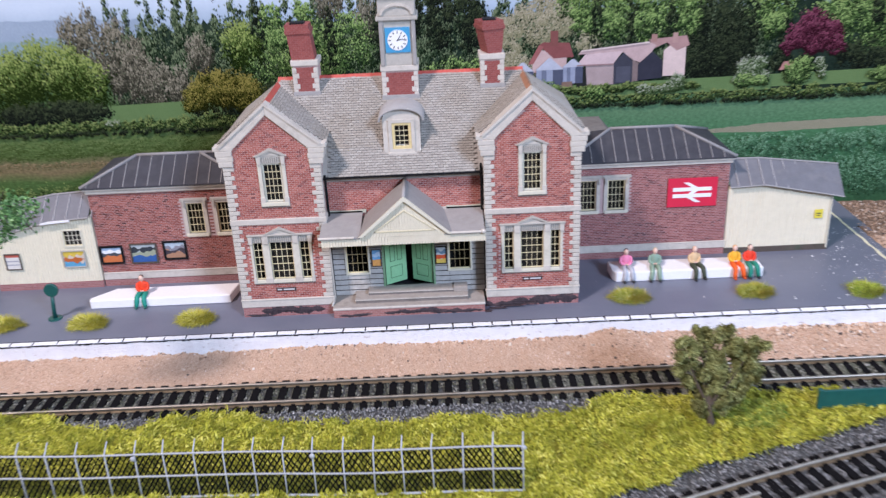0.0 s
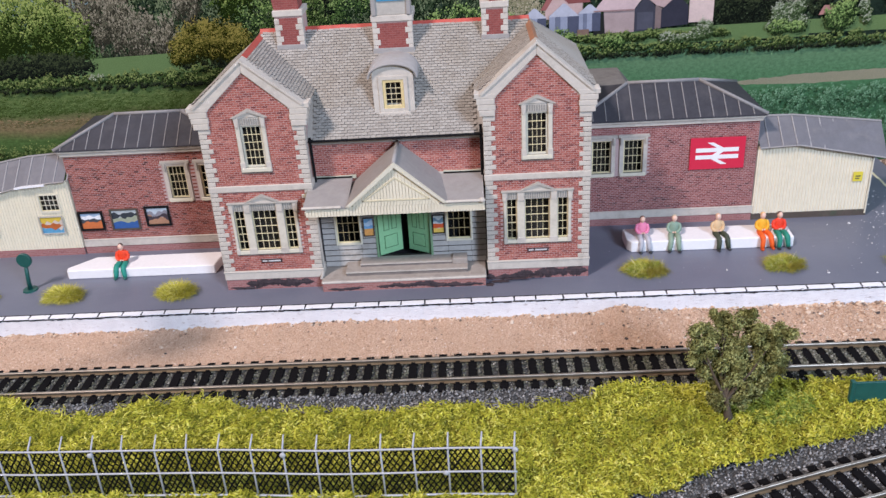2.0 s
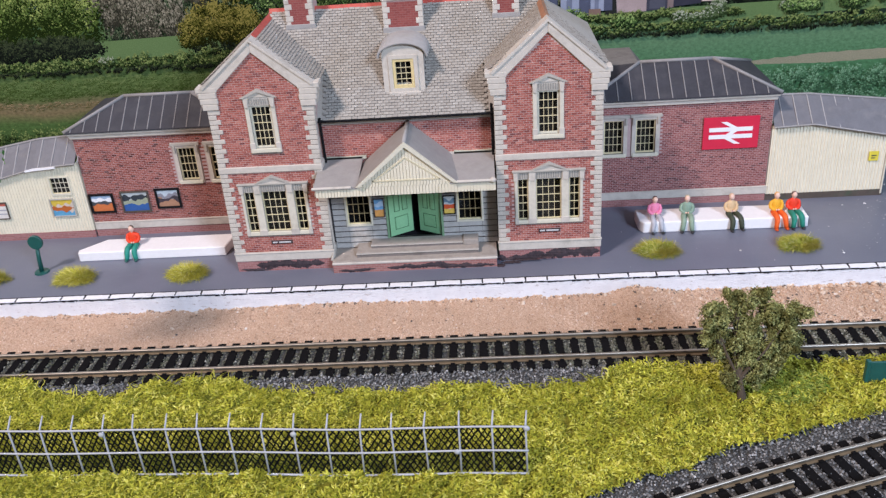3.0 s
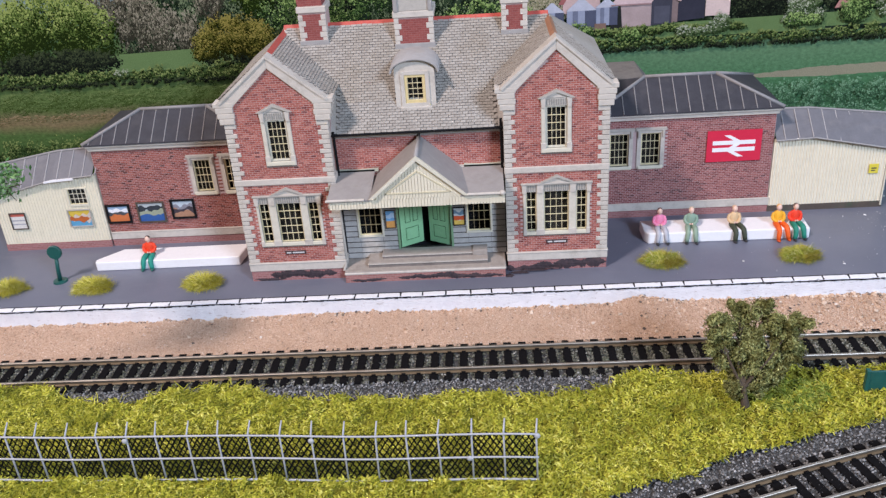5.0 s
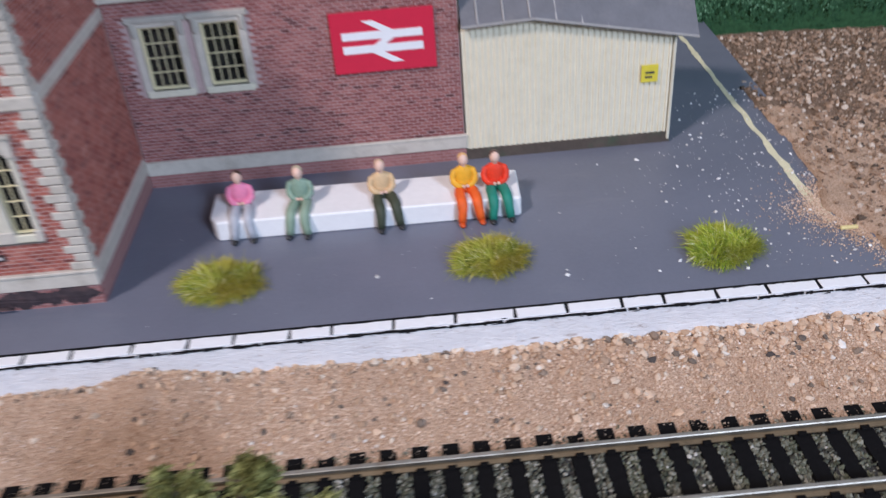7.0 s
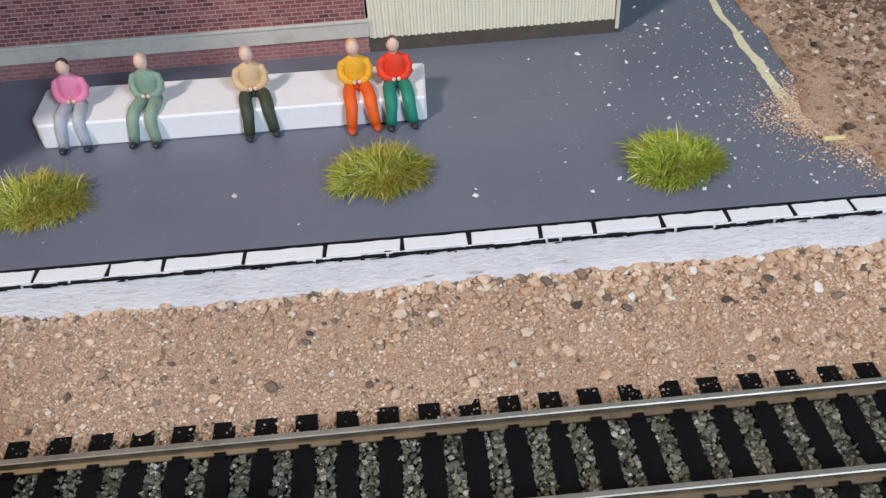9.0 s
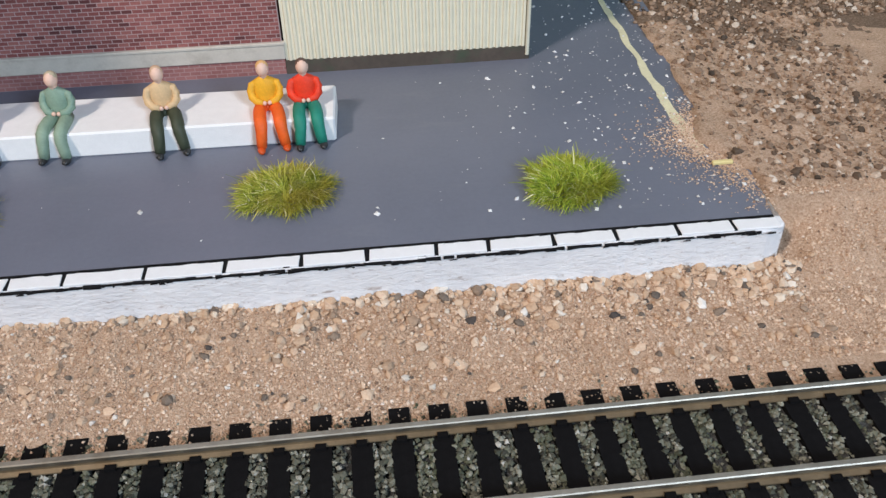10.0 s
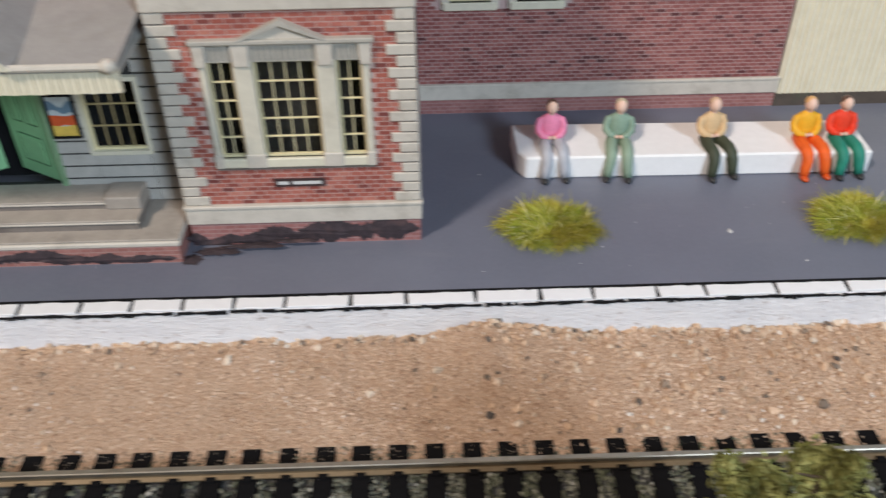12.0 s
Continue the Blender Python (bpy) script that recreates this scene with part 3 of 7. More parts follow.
for i in range(nf + 1):
    x = -640 + 936 * i / nf
    y = 456.6 + 0.35 * wob(x, 0, 14) + 0.2 * wob(x, 3, 3)
    if x > 290:
        y += 1.6 * ((x - 290) / 6) ** 2
    face.v += [(x, y - 0.4, -2), (x, y, 5 + 0.4 * wob(x, 9, 5)), (x, y, 11.2), (x, y + 0.5, 11.75), (x, 461, 11.75)]
for i in range(nf):
    for k in range(4):
        a = i * 5 + k
        face.f.append((a, a + 5, a + 6, a + 1))
        face.m.append(0)
face.add([(296, y, z) for y, z in ((458, -2), (458, 11.75), (500, 11.9), (500, -2))], [(0, 1, 2, 3)])
part("edge_wall", face, PLASTER, platform, "whitewashed plaster edge wall, slightly worn")
lower = Bag()
x = -420.0
while x < 290:
    w = rng.uniform(0.6, 3.5)
    yy = 456.6 + 0.35 * wob(x + w / 2, 0, 14) - 0.25
    dep = rng.uniform(0.1, 0.5)
    za, zb = 11.27 - 0.4 * rng.random() ** 3, 11.27 - 0.4 * rng.random() ** 3
    lower.add([(x, yy, za), (x + w, yy, zb), (x + w, yy, 11.62), (x, yy, 11.62), (x, yy + dep, 11.78), (x + w, yy + dep, 11.78)], [(0, 1, 2, 3), (3, 2, 5, 4)])
    x += w + rng.choice((0.0, 0.0, 0.0, 0.0, 0.0, 0.0, 0.0, 0.5))
part("joint_line", lower, BLACK, platform, "broken black line under the coping", kind="stuff")
part("joint_line", Bag().box(-640, 294.6, 457.15, 461.3, 11.6, 12.06), BLACK, platform, "black joint lines round the coping")
dabs = Bag()
for _ in range(700):
    x, w = rng.uniform(-300, 293), rng.uniform(0.3, 2.6)
    if rng.random() < 0.55:
        y, d = 460.45 + rng.uniform(-0.25, 0.3), rng.uniform(0.1, 0.3)
        dabs.add([(x, y - d, 12.29), (x + w, y - d * rng.uniform(0.3, 1), 12.29), (x + w * 0.9, y + d, 12.29), (x + w * 0.1, y + d * rng.uniform(0.3, 1), 12.29)], [(0, 1, 2, 3)])
    else:
        y, z, d = 456.6 + 0.35 * wob(x, 0, 14) - 0.33, 11.35 + rng.uniform(-0.35, 0.2), rng.uniform(0.08, 0.3)
        dabs.add([(x, y, z - d), (x + w, y, z - d * rng.random()), (x + w * 0.9, y, z + d), (x + w * 0.1, y, z + d * rng.random())], [(0, 1, 2, 3)])
part("ink_smudges", dabs, BLACK, platform, "uneven black ink smudges along the coping", kind="stuff")
KERB = [2, 15, 26, 37, 48, 59, 73, 85, 100, 114, 125.5, 139.5, 150, 165.5, 181, 196, 209, 223, 233.6, 247, 260, 273, 285, 295.0]
while KERB[0] > -420:
    KERB.insert(0, KERB[0] - rng.uniform(10, 14.5))
for a, b in zip(KERB, KERB[1:]):
    j0, j1 = 0.35 + rng.uniform(0, 0.25), 0.35
    lean = rng.uniform(-0.25, 0.35)
    y0, y1 = 456.72 + rng.uniform(0, 0.25), 460.35 + rng.uniform(-0.12, 0.1)
    xa_, xb_ = a + j0, b - j1
    front = [(xa_ - lean / 2 + (xb_ - xa_) * k / 7, y0 + (rng.uniform(-0.1, 0.22) if 0 < k < 7 else 0.05)) for k in range(8)]
    back = [(xb_ + lean / 2 - (xb_ - xa_) * k / 7, y1 + (rng.uniform(-0.16, 0.12) if 0 < k < 7 else 0)) for k in range(8)]
    rim = front + back
    kb = Bag().add([(u, v, 11.7) for u, v in rim] + [(u, v, 12.25) for u, v in rim], [tuple(range(15, -1, -1)), tuple(range(16, 32))] + [(k, (k + 1) % 16, (k + 1) % 16 + 16, k + 16) for k in range(16)])
    part("coping_stone", kb, WHITE, platform, bevel=0.1)
line = Bag()
pts = [(287.3 + 0.6 * wob(0, y, 9) + (max(0, 500 - y) * 0.1), y) for y in range(486, 640, 2)]
for i, (x, y) in enumerate(pts):
    w = 0.95 + 0.4 * wob(4, y, 7) + 0.4 * wob(4, y, 2.1) + 0.5 * max(0, min(1, (535 - y) / 30))
    line.v += [(x - w, y, 12.1), (x + w, y, 12.1)]
line.f = [(2 * i, 2 * i + 1, 2 * i + 3, 2 * i + 2) for i in range(len(pts) - 1)]
line.m = [0] * len(line.f)
part("boundary_line", line, plain("pale_yellow_paint", (0.70, 0.65, 0.43), 0.7, 0.15, 0.2), platform, "pale yellow line at the platform's side")

part("boundary_line", Bag().box(288.6, 293.4, 480.6, 481.7, 12.2, 13.1), plain("loose_yellow_strip", (0.74, 0.62, 0.28), 0.7), platform, "loose strip of yellow paint", bevel=0.2)


def chip_place(r):
    x = 294 - abs(r.gauss(0, 26)) if r.random() < 0.8 else r.uniform(100, 290)
    y = r.uniform(466, 575)
    if x < 258 and y > 536:
        return None
    if 110 < x < 206 and y > 500:
        return None
    if x < 92:
        return None
    return x, y, 12.15


single("spilled_chips", stones(Bag(), 620, chip_place, lambda r: 0.16 + 0.6 * r.random() ** 5, 0.6, rng), CHIP, "tiny pale gravel chips spilled over grey platform", "gravel", kind="stuff")


def fan_place(r):
    y = 488 + r.gauss(0, 10)
    edge = (296 - 8.0 * math.exp(-((y - 492) / 10) ** 2)) if y < 492 else 293 - 5.0 * math.exp(-((y - 492) / 10) ** 2)
    x = edge + 0.6 - abs(r.gauss(0, 1.5 + 7 * r.random() ** 1.5))
    return (x, y, 12.15) if y > 462 else None


single("sand_spill", stones(Bag(), 4200, fan_place, lambda r: 0.13 + 0.3 * r.random() ** 2.5, 0.6, rng), PEBBLE, "tan sand grains spilled over the platform's end", "sand", kind="stuff")

# ---- the railway ----
def sleeper_bag(half=15.0, wide=1.9, chairs=(8.65, -8.65)):
    b = Bag()
    z0, z1 = -1.6, 0.25
    b.add([(-wide - 0.15, -half, z0), (wide + 0.15, -half, z0), (wide + 0.15, half, z0), (-wide - 0.15, half, z0), (-wide, -half + 0.2, z1), (wide, -half + 0.2, z1), (wide, half - 0.2, z1), (-wide, half - 0.2, z1)], [(3, 2, 1, 0), (4, 5, 6, 7), (0, 1, 5, 4), (1, 2, 6, 5), (2, 3, 7, 6), (3, 0, 4, 7)])
    for c in chairs:
        for d in (-1.45, 1.45):
            b.box(-0.95, 0.95, c + d - 0.55, c + d + 0.55, 0.25, 0.95)
    return b


def rail_bags(path, dz):
    """The dark foot and web, and the bright head, of a rail along a list of (x, y, heading)."""
    low, head = Bag(), Bag()
    prof = [(-1.2, 0.25), (-1.2, 0.55), (-0.4, 0.85), (-0.4, 1.75), (0.4, 1.75), (0.4, 0.85), (1.2, 0.55), (1.2, 0.25)]
    top = [(-0.62, 1.7), (-0.62, 2.5), (-0.45, 2.72), (0.45, 2.72), (0.62, 2.5), (0.62, 1.7)]
    for bag, pr in ((low, prof), (head, top)):
        n = len(pr)
        for x, y, a in path:
            bag.v += [(x - o * math.sin(a), y + o * math.cos(a), z + dz) for o, z in pr]
        for i in range(len(path) - 1):
            for k in range(n):
                bag.f.append((i * n + k, i * n + (k + 1) % n, (i + 1) * n + (k + 1) % n, (i + 1) * n + k))
                bag.m.append(0)
        bag.f += [tuple(range(n - 1, -1, -1)), tuple(range((len(path) - 1) * n, len(path) * n))]
        bag.m += [0, 0]
    return low, head


def lay_rail(track, path, dz=0.0):
    low, head = rail_bags(path, dz)
    r = part("rail", low, RAILSIDE, track, "tarnished rail with a bright worn head")
    part("rail_head", head, STEEL, r)


main_track = thing("platform_track", "straight model railway track on black plastic sleepers", "railway track", (0, 414.85, TRACK_Z), kind="structure")
sl_mesh = mesh_of("sleeper", sleeper_bag(), [SLEEPER])
x = PHASE - 80 * PITCH
while x < 560:
    ob = new("sleeper", sl_mesh)
    ob.parent = main_track
    ob.location = ((x + rng.uniform(-0.12, 0.12)) * 0.001, 0, 0)
    ob.rotation_euler = (0, 0, rng.uniform(-0.008, 0.008))
    x += PITCH
for y in (RAIL_FAR, RAIL_NEAR):
    lay_rail(main_track, [(xx, y, 0.0) for xx in range(-600, 601, 60)], TRACK_Z)

curve_track = thing("curved_track", "curving model railway track in dark grey ballast", "railway track", (0, 0, 0), kind="structure")
s = -300.0
while s < 300:
    px, py, a = arc(s, 8.65)
    ob = new("sleeper", sl_mesh)
    ob.parent = curve_track
    ob.location = (px * 0.001, py * 0.001, 0)
    ob.rotation_euler = (0, 0, a)
    s += PITCH
for off in (0.0, 17.3):
    lay_rail(curve_track, [arc(s, off) for s in range(-300, 301, 15)])
lay_rail(curve_track, [arc(s, 7.6 + 0.006 * abs(s + 150)) for s in range(-300, -8, 15)])

bed = heightfield(Bag(), -640, 620, 384, 434, 3, lambda x, y: TRACK_Z - 0.9 + 0.3 * wob(x, y, 4))
track_bed = single("track_bed", bed, GRIT, "dark grey grit track bed under the rails", "track bed", kind="structure", smooth=True)
bed2 = Bag()
for i in range(0, 121):
    for k in range(9):
        px, py, a = arc(-300 + 5 * i, -22 + 6.75 * k)
        bed2.v.append((px, py, -0.85 + 0.35 * wob(px, py, 4)))
bed2.f = [(i * 9 + k, i * 9 + k + 1, (i + 1) * 9 + k + 1, (i + 1) * 9 + k) for i in range(120) for k in range(8)]
bed2.m = [0] * len(bed2.f)
single("curve_bed", bed2, GRIT, "dark grey grit bed under the curved track", "track bed", kind="structure", smooth=True)


DUST = pieces("dusty_grains", [(0.0, (0.10, 0.085, 0.065)), (0.6, (0.27, 0.21, 0.155)), (1.0, (0.48, 0.40, 0.32))], 0.9)


def on_sleeper_end(r):
    x = PHASE + PITCH * r.randint(-36, 20) + r.uniform(-1.7, 1.7)
    return x, 425.0 + 4.6 * r.random() ** 0.7, TRACK_Z + 0.3


def by_sleeper_end(r):
    x = PHASE + PITCH * (r.randint(-36, 20) + 0.5) + r.uniform(-1.9, 1.9)
    y = 425.0 + abs(r.gauss(0, 2.2))
    return x, y, max(TRACK_Z - 0.3, sand_height(x, y) + 0.1)


single("sleeper_end_grains", stones(Bag(), 330, on_sleeper_end, lambda r: 0.10 + 0.26 * r.random() ** 2, 0.7, rng), DUST, "sand grains lying on the black sleeper ends", "gravel", kind="stuff")
single("sleeper_end_grit", stones(Bag(), 1500, by_sleeper_end, lambda r: 0.2 + 0.4 * r.random() ** 2, 0.75, rng), BALLAST, "grey-green grit between the sleeper ends", "gravel", kind="stuff")


def main_ballast(r):
    x, y = r.uniform(-270, 345) if r.random() < 0.55 else r.uniform(60, 345), r.uniform(399.2, 425.6)
    if abs(y - RAIL_FAR) < 1.2 or abs(y - RAIL_NEAR) < 1.2:
        return None
    if 399.6 < y < 430:
        k = (x - PHASE) / PITCH
        if abs(k - round(k)) * PITCH < 1.95 - 0.35 * r.random():
            return None
    return x, y, TRACK_Z - 0.5 + 0.55 * r.random()


single("track_ballast", stones(Bag(), 24500, main_ballast, lambda r: 0.42 + 0.46 * r.random() ** 2, 0.85, rng), BALLAST, "fine grey stone ballast between black sleepers", "ballast", kind="stuff")


def shoulder_place(r):
    x, y = r.uniform(-262, 345), 400.5 - 17 * r.random()
    k = (x - PHASE) / PITCH
    if y > 399.4 and abs(k - round(k)) * PITCH < 1.9:
        return None
    return x, y, TRACK_Z - 0.4 + 0.6 * r.random()


single("shoulder_ballast", stones(Bag(), 13500, shoulder_place, lambda r: 0.40 + 0.5 * r.random() ** 2, 0.85, rng), PALEBALLAST, "mid-grey stone ballast beside the sleeper ends", "ballast", kind="stuff")


def curve_ballast(r):
    px, py, a = arc(r.uniform(-110, 160), r.uniform(-19, 32))
    return px, py, -0.6 + 0.4 * r.random()


single("curve_ballast", stones(Bag(), 14500, curve_ballast, lambda r: 0.40 + 0.44 * r.random() ** 2, 0.85, rng), PALEBALLAST, "dark grey stone ballast round the curved track", "ballast", kind="stuff")


# ---- the station building ----
def quoins(parent, x_out, side, z0, z1, y0, pitch=2.55, start=0):
    """Corner stones, long and short in turn, on a corner at x_out; side is +1 where the wall lies to the right of it."""
    n = round((z1 - z0) / pitch)
    p = (z1 - z0) / n
    a, b = sorted((x_out - side * 0.3, x_out + side * 3.2))
    part("quoin_joint", Bag().box(a, b, y0 - 0.32, y0 + 2.8, z0 + 0.1, z1 - 0.1), JOINT_SHADE, parent, "dark joint lines between the corner stones")
    for i in range(n):
        w, d = (5.3, 3.0) if (i + start) % 2 == 0 else (3.4, 4.6)
        za = z0 + i * p
        a, b = sorted((x_out - side * 0.5, x_out + side * (w + 0.12 * (i % 3))))
        part("quoin", Bag().box(a, b, y0 - 0.55, y0 + d, za + 0.14, za + p - 0.14), STONE, parent, bevel=0.18)


def glazing(win, x0, x1, z0, z1, y, cols, rows, bar=YELLOWBAR, frame_mat=YELLOWBAR, wide=0.5):
    """A sash in an opening: frame, bars and a clear pane."""
    f = Bag()
    panel(f, x0, x1, z0, z1, y + 0.5, y + 1.3, [(x0 + wide, x1 - wide, z0 + wide, z1 - wide)])
    part("sash", f, frame_mat, win)
    a, b, c, d = x0 + wide, x1 - wide, z0 + wide, z1 - wide
    for i in range(1, cols):
        x = a + (b - a) * i / cols
        part("glazing_bar", Bag().box(x - 0.105, x + 0.105, y + 0.62, y + 1.15, c, d), bar, win)
    for i in range(1, rows):
        z = c + (d - c) * i / rows
        part("glazing_bar", Bag().box(a, b, y + 0.58, y + 1.1, z - 0.105, z + 0.105), bar, win)
    g = part("pane", Bag().box(a, b, y + 1.2, y + 1.35, c, d), GLASS, win)
    g.visible_shadow = False


def flutes(bag, x0, x1, z0, z1, y, n):
    w = (x1 - x0) / n
    for i in range(n):
        bag.box(x0 + w * (i + 0.22), x0 + w * (i + 0.78), y - 0.28, y + 0.2, z0, z1)


def wide_window(parent, cx, y):
    """Three lights under a fluted stone lintel with a small pediment."""
    win = part("window", Bag().box(cx - 17.2, cx + 17.0, y - 0.45, y + 0.6, 58.2, 62.2), STONE, parent, "three-light window in a grey stone surround")
    for a, b in ((-17.5, -16), (-10.6, -6.6), (6.2, 10.2), (15.6, 17.2)):
        part("jamb", Bag().box(cx + a, cx + b, y - 0.7, y + 1.5, 35.2, 58.3), JAMB, win, bevel=0.25)
        part("jamb_foot", Bag().box(cx + a - 0.2, cx + b + 0.2, y - 1.0, y + 0.4, 33.2, 36.6), STONE, win, bevel=0.2)
    for a, b, n in ((-16.4, -10.4, 5), (-6.6, 6.4, 11), (9.9, 16, 5)):
        f = Bag()
        flutes(f, cx + a, cx + b, 58.6, 61.6, y - 0.45, n)
        part("fluting", f, FLUTE, win, kind="stuff")
    for a, b in ((-17.9, -15.8), (-10.2, -7.0), (6.8, 9.8), (15.4, 17.6)):
        part("console", Bag().prism([(cx + a, 57.4), (cx + b, 57.4), (cx + b + 0.3, 62.4), (cx + a - 0.3, 62.4)], y - 1.3, y + 0.2), STONE, win, bevel=0.2)
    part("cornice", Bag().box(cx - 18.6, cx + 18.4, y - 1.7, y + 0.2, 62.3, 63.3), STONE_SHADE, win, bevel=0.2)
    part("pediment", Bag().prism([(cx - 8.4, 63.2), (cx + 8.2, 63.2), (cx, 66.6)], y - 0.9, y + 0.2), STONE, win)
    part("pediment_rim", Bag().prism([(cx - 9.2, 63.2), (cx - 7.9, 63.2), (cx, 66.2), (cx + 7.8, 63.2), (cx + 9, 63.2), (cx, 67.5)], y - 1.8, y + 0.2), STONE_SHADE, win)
    for (a, b), n in zip(((-16, -10.6), (-6.6, 6.2), (10.2, 15.6)), (2, 4, 2)):
        part("sill", Bag().box(cx + a, cx + b, y - 0.8, y + 1.4, 33.2, 35.4), CREAMFRAME, win, bevel=0.2)
        glazing(win, cx + a, cx + b, 35.4, 58.2, y, n, 5)
    # Dark strip paints the shade under the wide sill.
    part("sill_joint", Bag().box(cx - 17.4, cx + 17.2, y - 0.75, y + 0.2, 32.75, 33.2), JOINT_SHADE, win, "dark strip painted as shade under the sill")
    part("name_plate", Bag().box(cx - 5.6, cx + 5.6, y - 0.45, y + 0.1, 27.9, 29.9), plain("dark_plate", (0.05, 0.03, 0.03), 0.5), win)
    bars = Bag()
    for a, b in ((-4.9, -2.4), (-1.6, 4.8)):
        bars.box(cx + a, cx + b, y - 0.52, y - 0.4, 28.5, 29.3)
    part("lettering_bar", bars, plain("pale_letters", (0.6, 0.6, 0.58), 0.5), win)


def tall_window(parent, cx, y):
    win = part("window", Bag().box(cx - 7.4, cx + 7.4, y - 0.5, y + 0.5, 104.2, 108.4), STONE, parent, "tall sash window in a grey stone surround")
    for a, b in ((-7.6, -5.4), (5.4, 7.6)):
        part("jamb", Bag().box(cx + a, cx + b, y - 0.75, y + 1.0, 82, 104.4), JAMB, win, bevel=0.25)
        part("jamb_foot", Bag().box(cx + a - 0.3, cx + b + 0.3, y - 1.0, y + 0.4, 79.6, 85), STONE, win, bevel=0.2)
        part("console", Bag().prism([(cx + a + 0.2, 103.4), (cx + b - 0.2, 103.4), (cx + b + 0.3, 108.6), (cx + a - 0.3, 108.6)], y - 1.4, y + 0.2), STONE, win, bevel=0.2)
    f = Bag()
    flutes(f, cx - 5.2, cx + 5.2, 104.8, 107.8, y - 0.5, 9)
    part("fluting", f, FLUTE, win, kind="stuff")
    part("pediment", Bag().prism([(cx - 8, 108.6), (cx + 8, 108.6), (cx, 111.7)], y - 0.9, y + 0.2), STONE, win)
    part("pediment_rim", Bag().prism([(cx - 9.2, 108.4), (cx - 7.6, 108.4), (cx, 111.4), (cx + 7.6, 108.4), (cx + 9.2, 108.4), (cx, 113)], y - 1.8, y + 0.2), STONE_SHADE, win)
    part("sill", Bag().box(cx - 7.4, cx + 7.4, y - 1.1, y + 1.4, 79.8, 82), CREAMFRAME, win, bevel=0.2)
    # Same painted shade under the tall window's sill.
    part("sill_joint", Bag().box(cx - 7.9, cx + 7.9, y - 0.9, y + 0.2, 79.15, 79.6), JOINT_SHADE, win, "dark strip painted as shade under the sill")
    glazing(win, cx - 5.4, cx + 5.4, 82, 104.2, y, 4, 5, frame_mat=CREAMFRAME, wide=1.0)


YW = 480.0
station = thing("station_building", "red brick model station with twin gables, stone quoins and slate roof", "building", (-9, 520, 12))
WINGS = {"west": (-105, -53, -79.2), "east": (36, 88.2, 62.0)}
LOWER = [(-16, -10.6), (-6.6, 6.2), (10.2, 15.6)]
wing_holes = {}
APEX = {"west": 136.9, "east": 138.6}
for key, (xa, xb, cx) in WINGS.items():
    ap = APEX[key]
    holes = [(cx + a, cx + b, 35.4, 58.2) for a, b in LOWER] + [(cx - 5.4, cx + 5.4, 82, 104.2)]
    wing_holes[key] = holes
    w = panel(Bag(), xa, xb, 12, 108, YW, YW + 1.6, holes)
    w.prism([(xa + 0.01, 108), (xb - 0.01, 108), (cx + 2, 133.0), (cx - 2, 133.0)], YW, YW + 1.6)
    for sx in (xa, xb - 1.6):
        part("wing_side_wall", Bag().box(sx, sx + 1.6, YW + 1.6, 572, 12, 112), MORTAR, station)
    front = part("wing_wall", w, MORTAR, station, "red brick gable wing")
    wing_holes[key + "_wall"] = front
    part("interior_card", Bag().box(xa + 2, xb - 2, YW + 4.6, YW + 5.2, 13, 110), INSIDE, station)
    part("plinth", Bag().box(xa - 0.7, xb + 0.7, YW - 0.8, YW + 1, 18.2, 22.6), STONE, station, bevel=0.2)
    part("plinth_moulding", Bag().box(xa - 1.0, xb + 1.0, YW - 1.15, YW + 1, 22.4, 23.3), STONE, station, bevel=0.2)
    part("plinth", Bag().box(xb - 1, xb + 0.75, YW + 1.2, 539, 18.2, 22.6), STONE, station)
    part("foot_course", Bag().box(xa - 0.3, xb + 0.3, YW - 0.35, YW + 1, 11.5, 18.2), FOOTBRICK, station)
    part("foot_course", Bag().box(xb - 1, xb + 0.4, YW + 1.2, 539, 11.5, 18.2), FOOTBRICK, station)
    part("string_course", Bag().box(xa - 0.8, xb + 0.8, YW - 0.9, YW + 1.2, 69, 72.4), STONE, station, bevel=0.3)
    part("string_course", Bag().box(xb - 1, xb + 0.85, YW + 1.3, 539, 69, 72.4), STONE, station, bevel=0.3)
    quoins(station, xa, 1, 23.3, 69, YW)
    quoins(station, xb, -1, 23.3, 69, YW)
    quoins(station, xa, 1, 72.4, 103, YW, start=1)
    quoins(station, xb, -1, 72.4, 103, YW, start=1)
    for sx, sd in ((xa, 1), (xb, -1)):
        for w0, w1, za, zb in ((2.2, 5.6, 103.2, 106.2), (2.9, 6.0, 106.3, 109.0), (3.4, 5.6, 109.1, 112.0), (4.4, 6.2, 112.1, 114.6)):
            a, b = sorted((sx - sd * w0, sx + sd * w1))
            part("kneeler", Bag().box(a, b, YW - 1.4, YW + 6.5, za, zb), STONE, station, bevel=0.25)
        ex = sx - sd * 4.2
        part("coping", Bag().prism([(ex + sd * 3, 114.2), (ex + sd * 8.4, 110.9), (cx, ap - 6.2), (cx, ap)] if sd > 0 else [(cx, ap), (cx, ap - 6.2), (ex + sd * 8.4, 110.9), (ex + sd * 3, 114.2)], YW - 1.3, YW + 5.5), STONE, station, bevel=0.3)
        part("coping_ledge", Bag().prism([(ex + sd * 2.4, 114.6), (ex + sd * 3.4, 113.8), (cx, ap - 1.0), (cx, ap + 0.5)] if sd > 0 else [(cx, ap + 0.5), (cx, ap - 1.0), (ex + sd * 3.4, 113.8), (ex + sd * 2.4, 114.6)], YW - 2.0, YW + 6), STONE, station)
    wide_window(station, cx, YW)
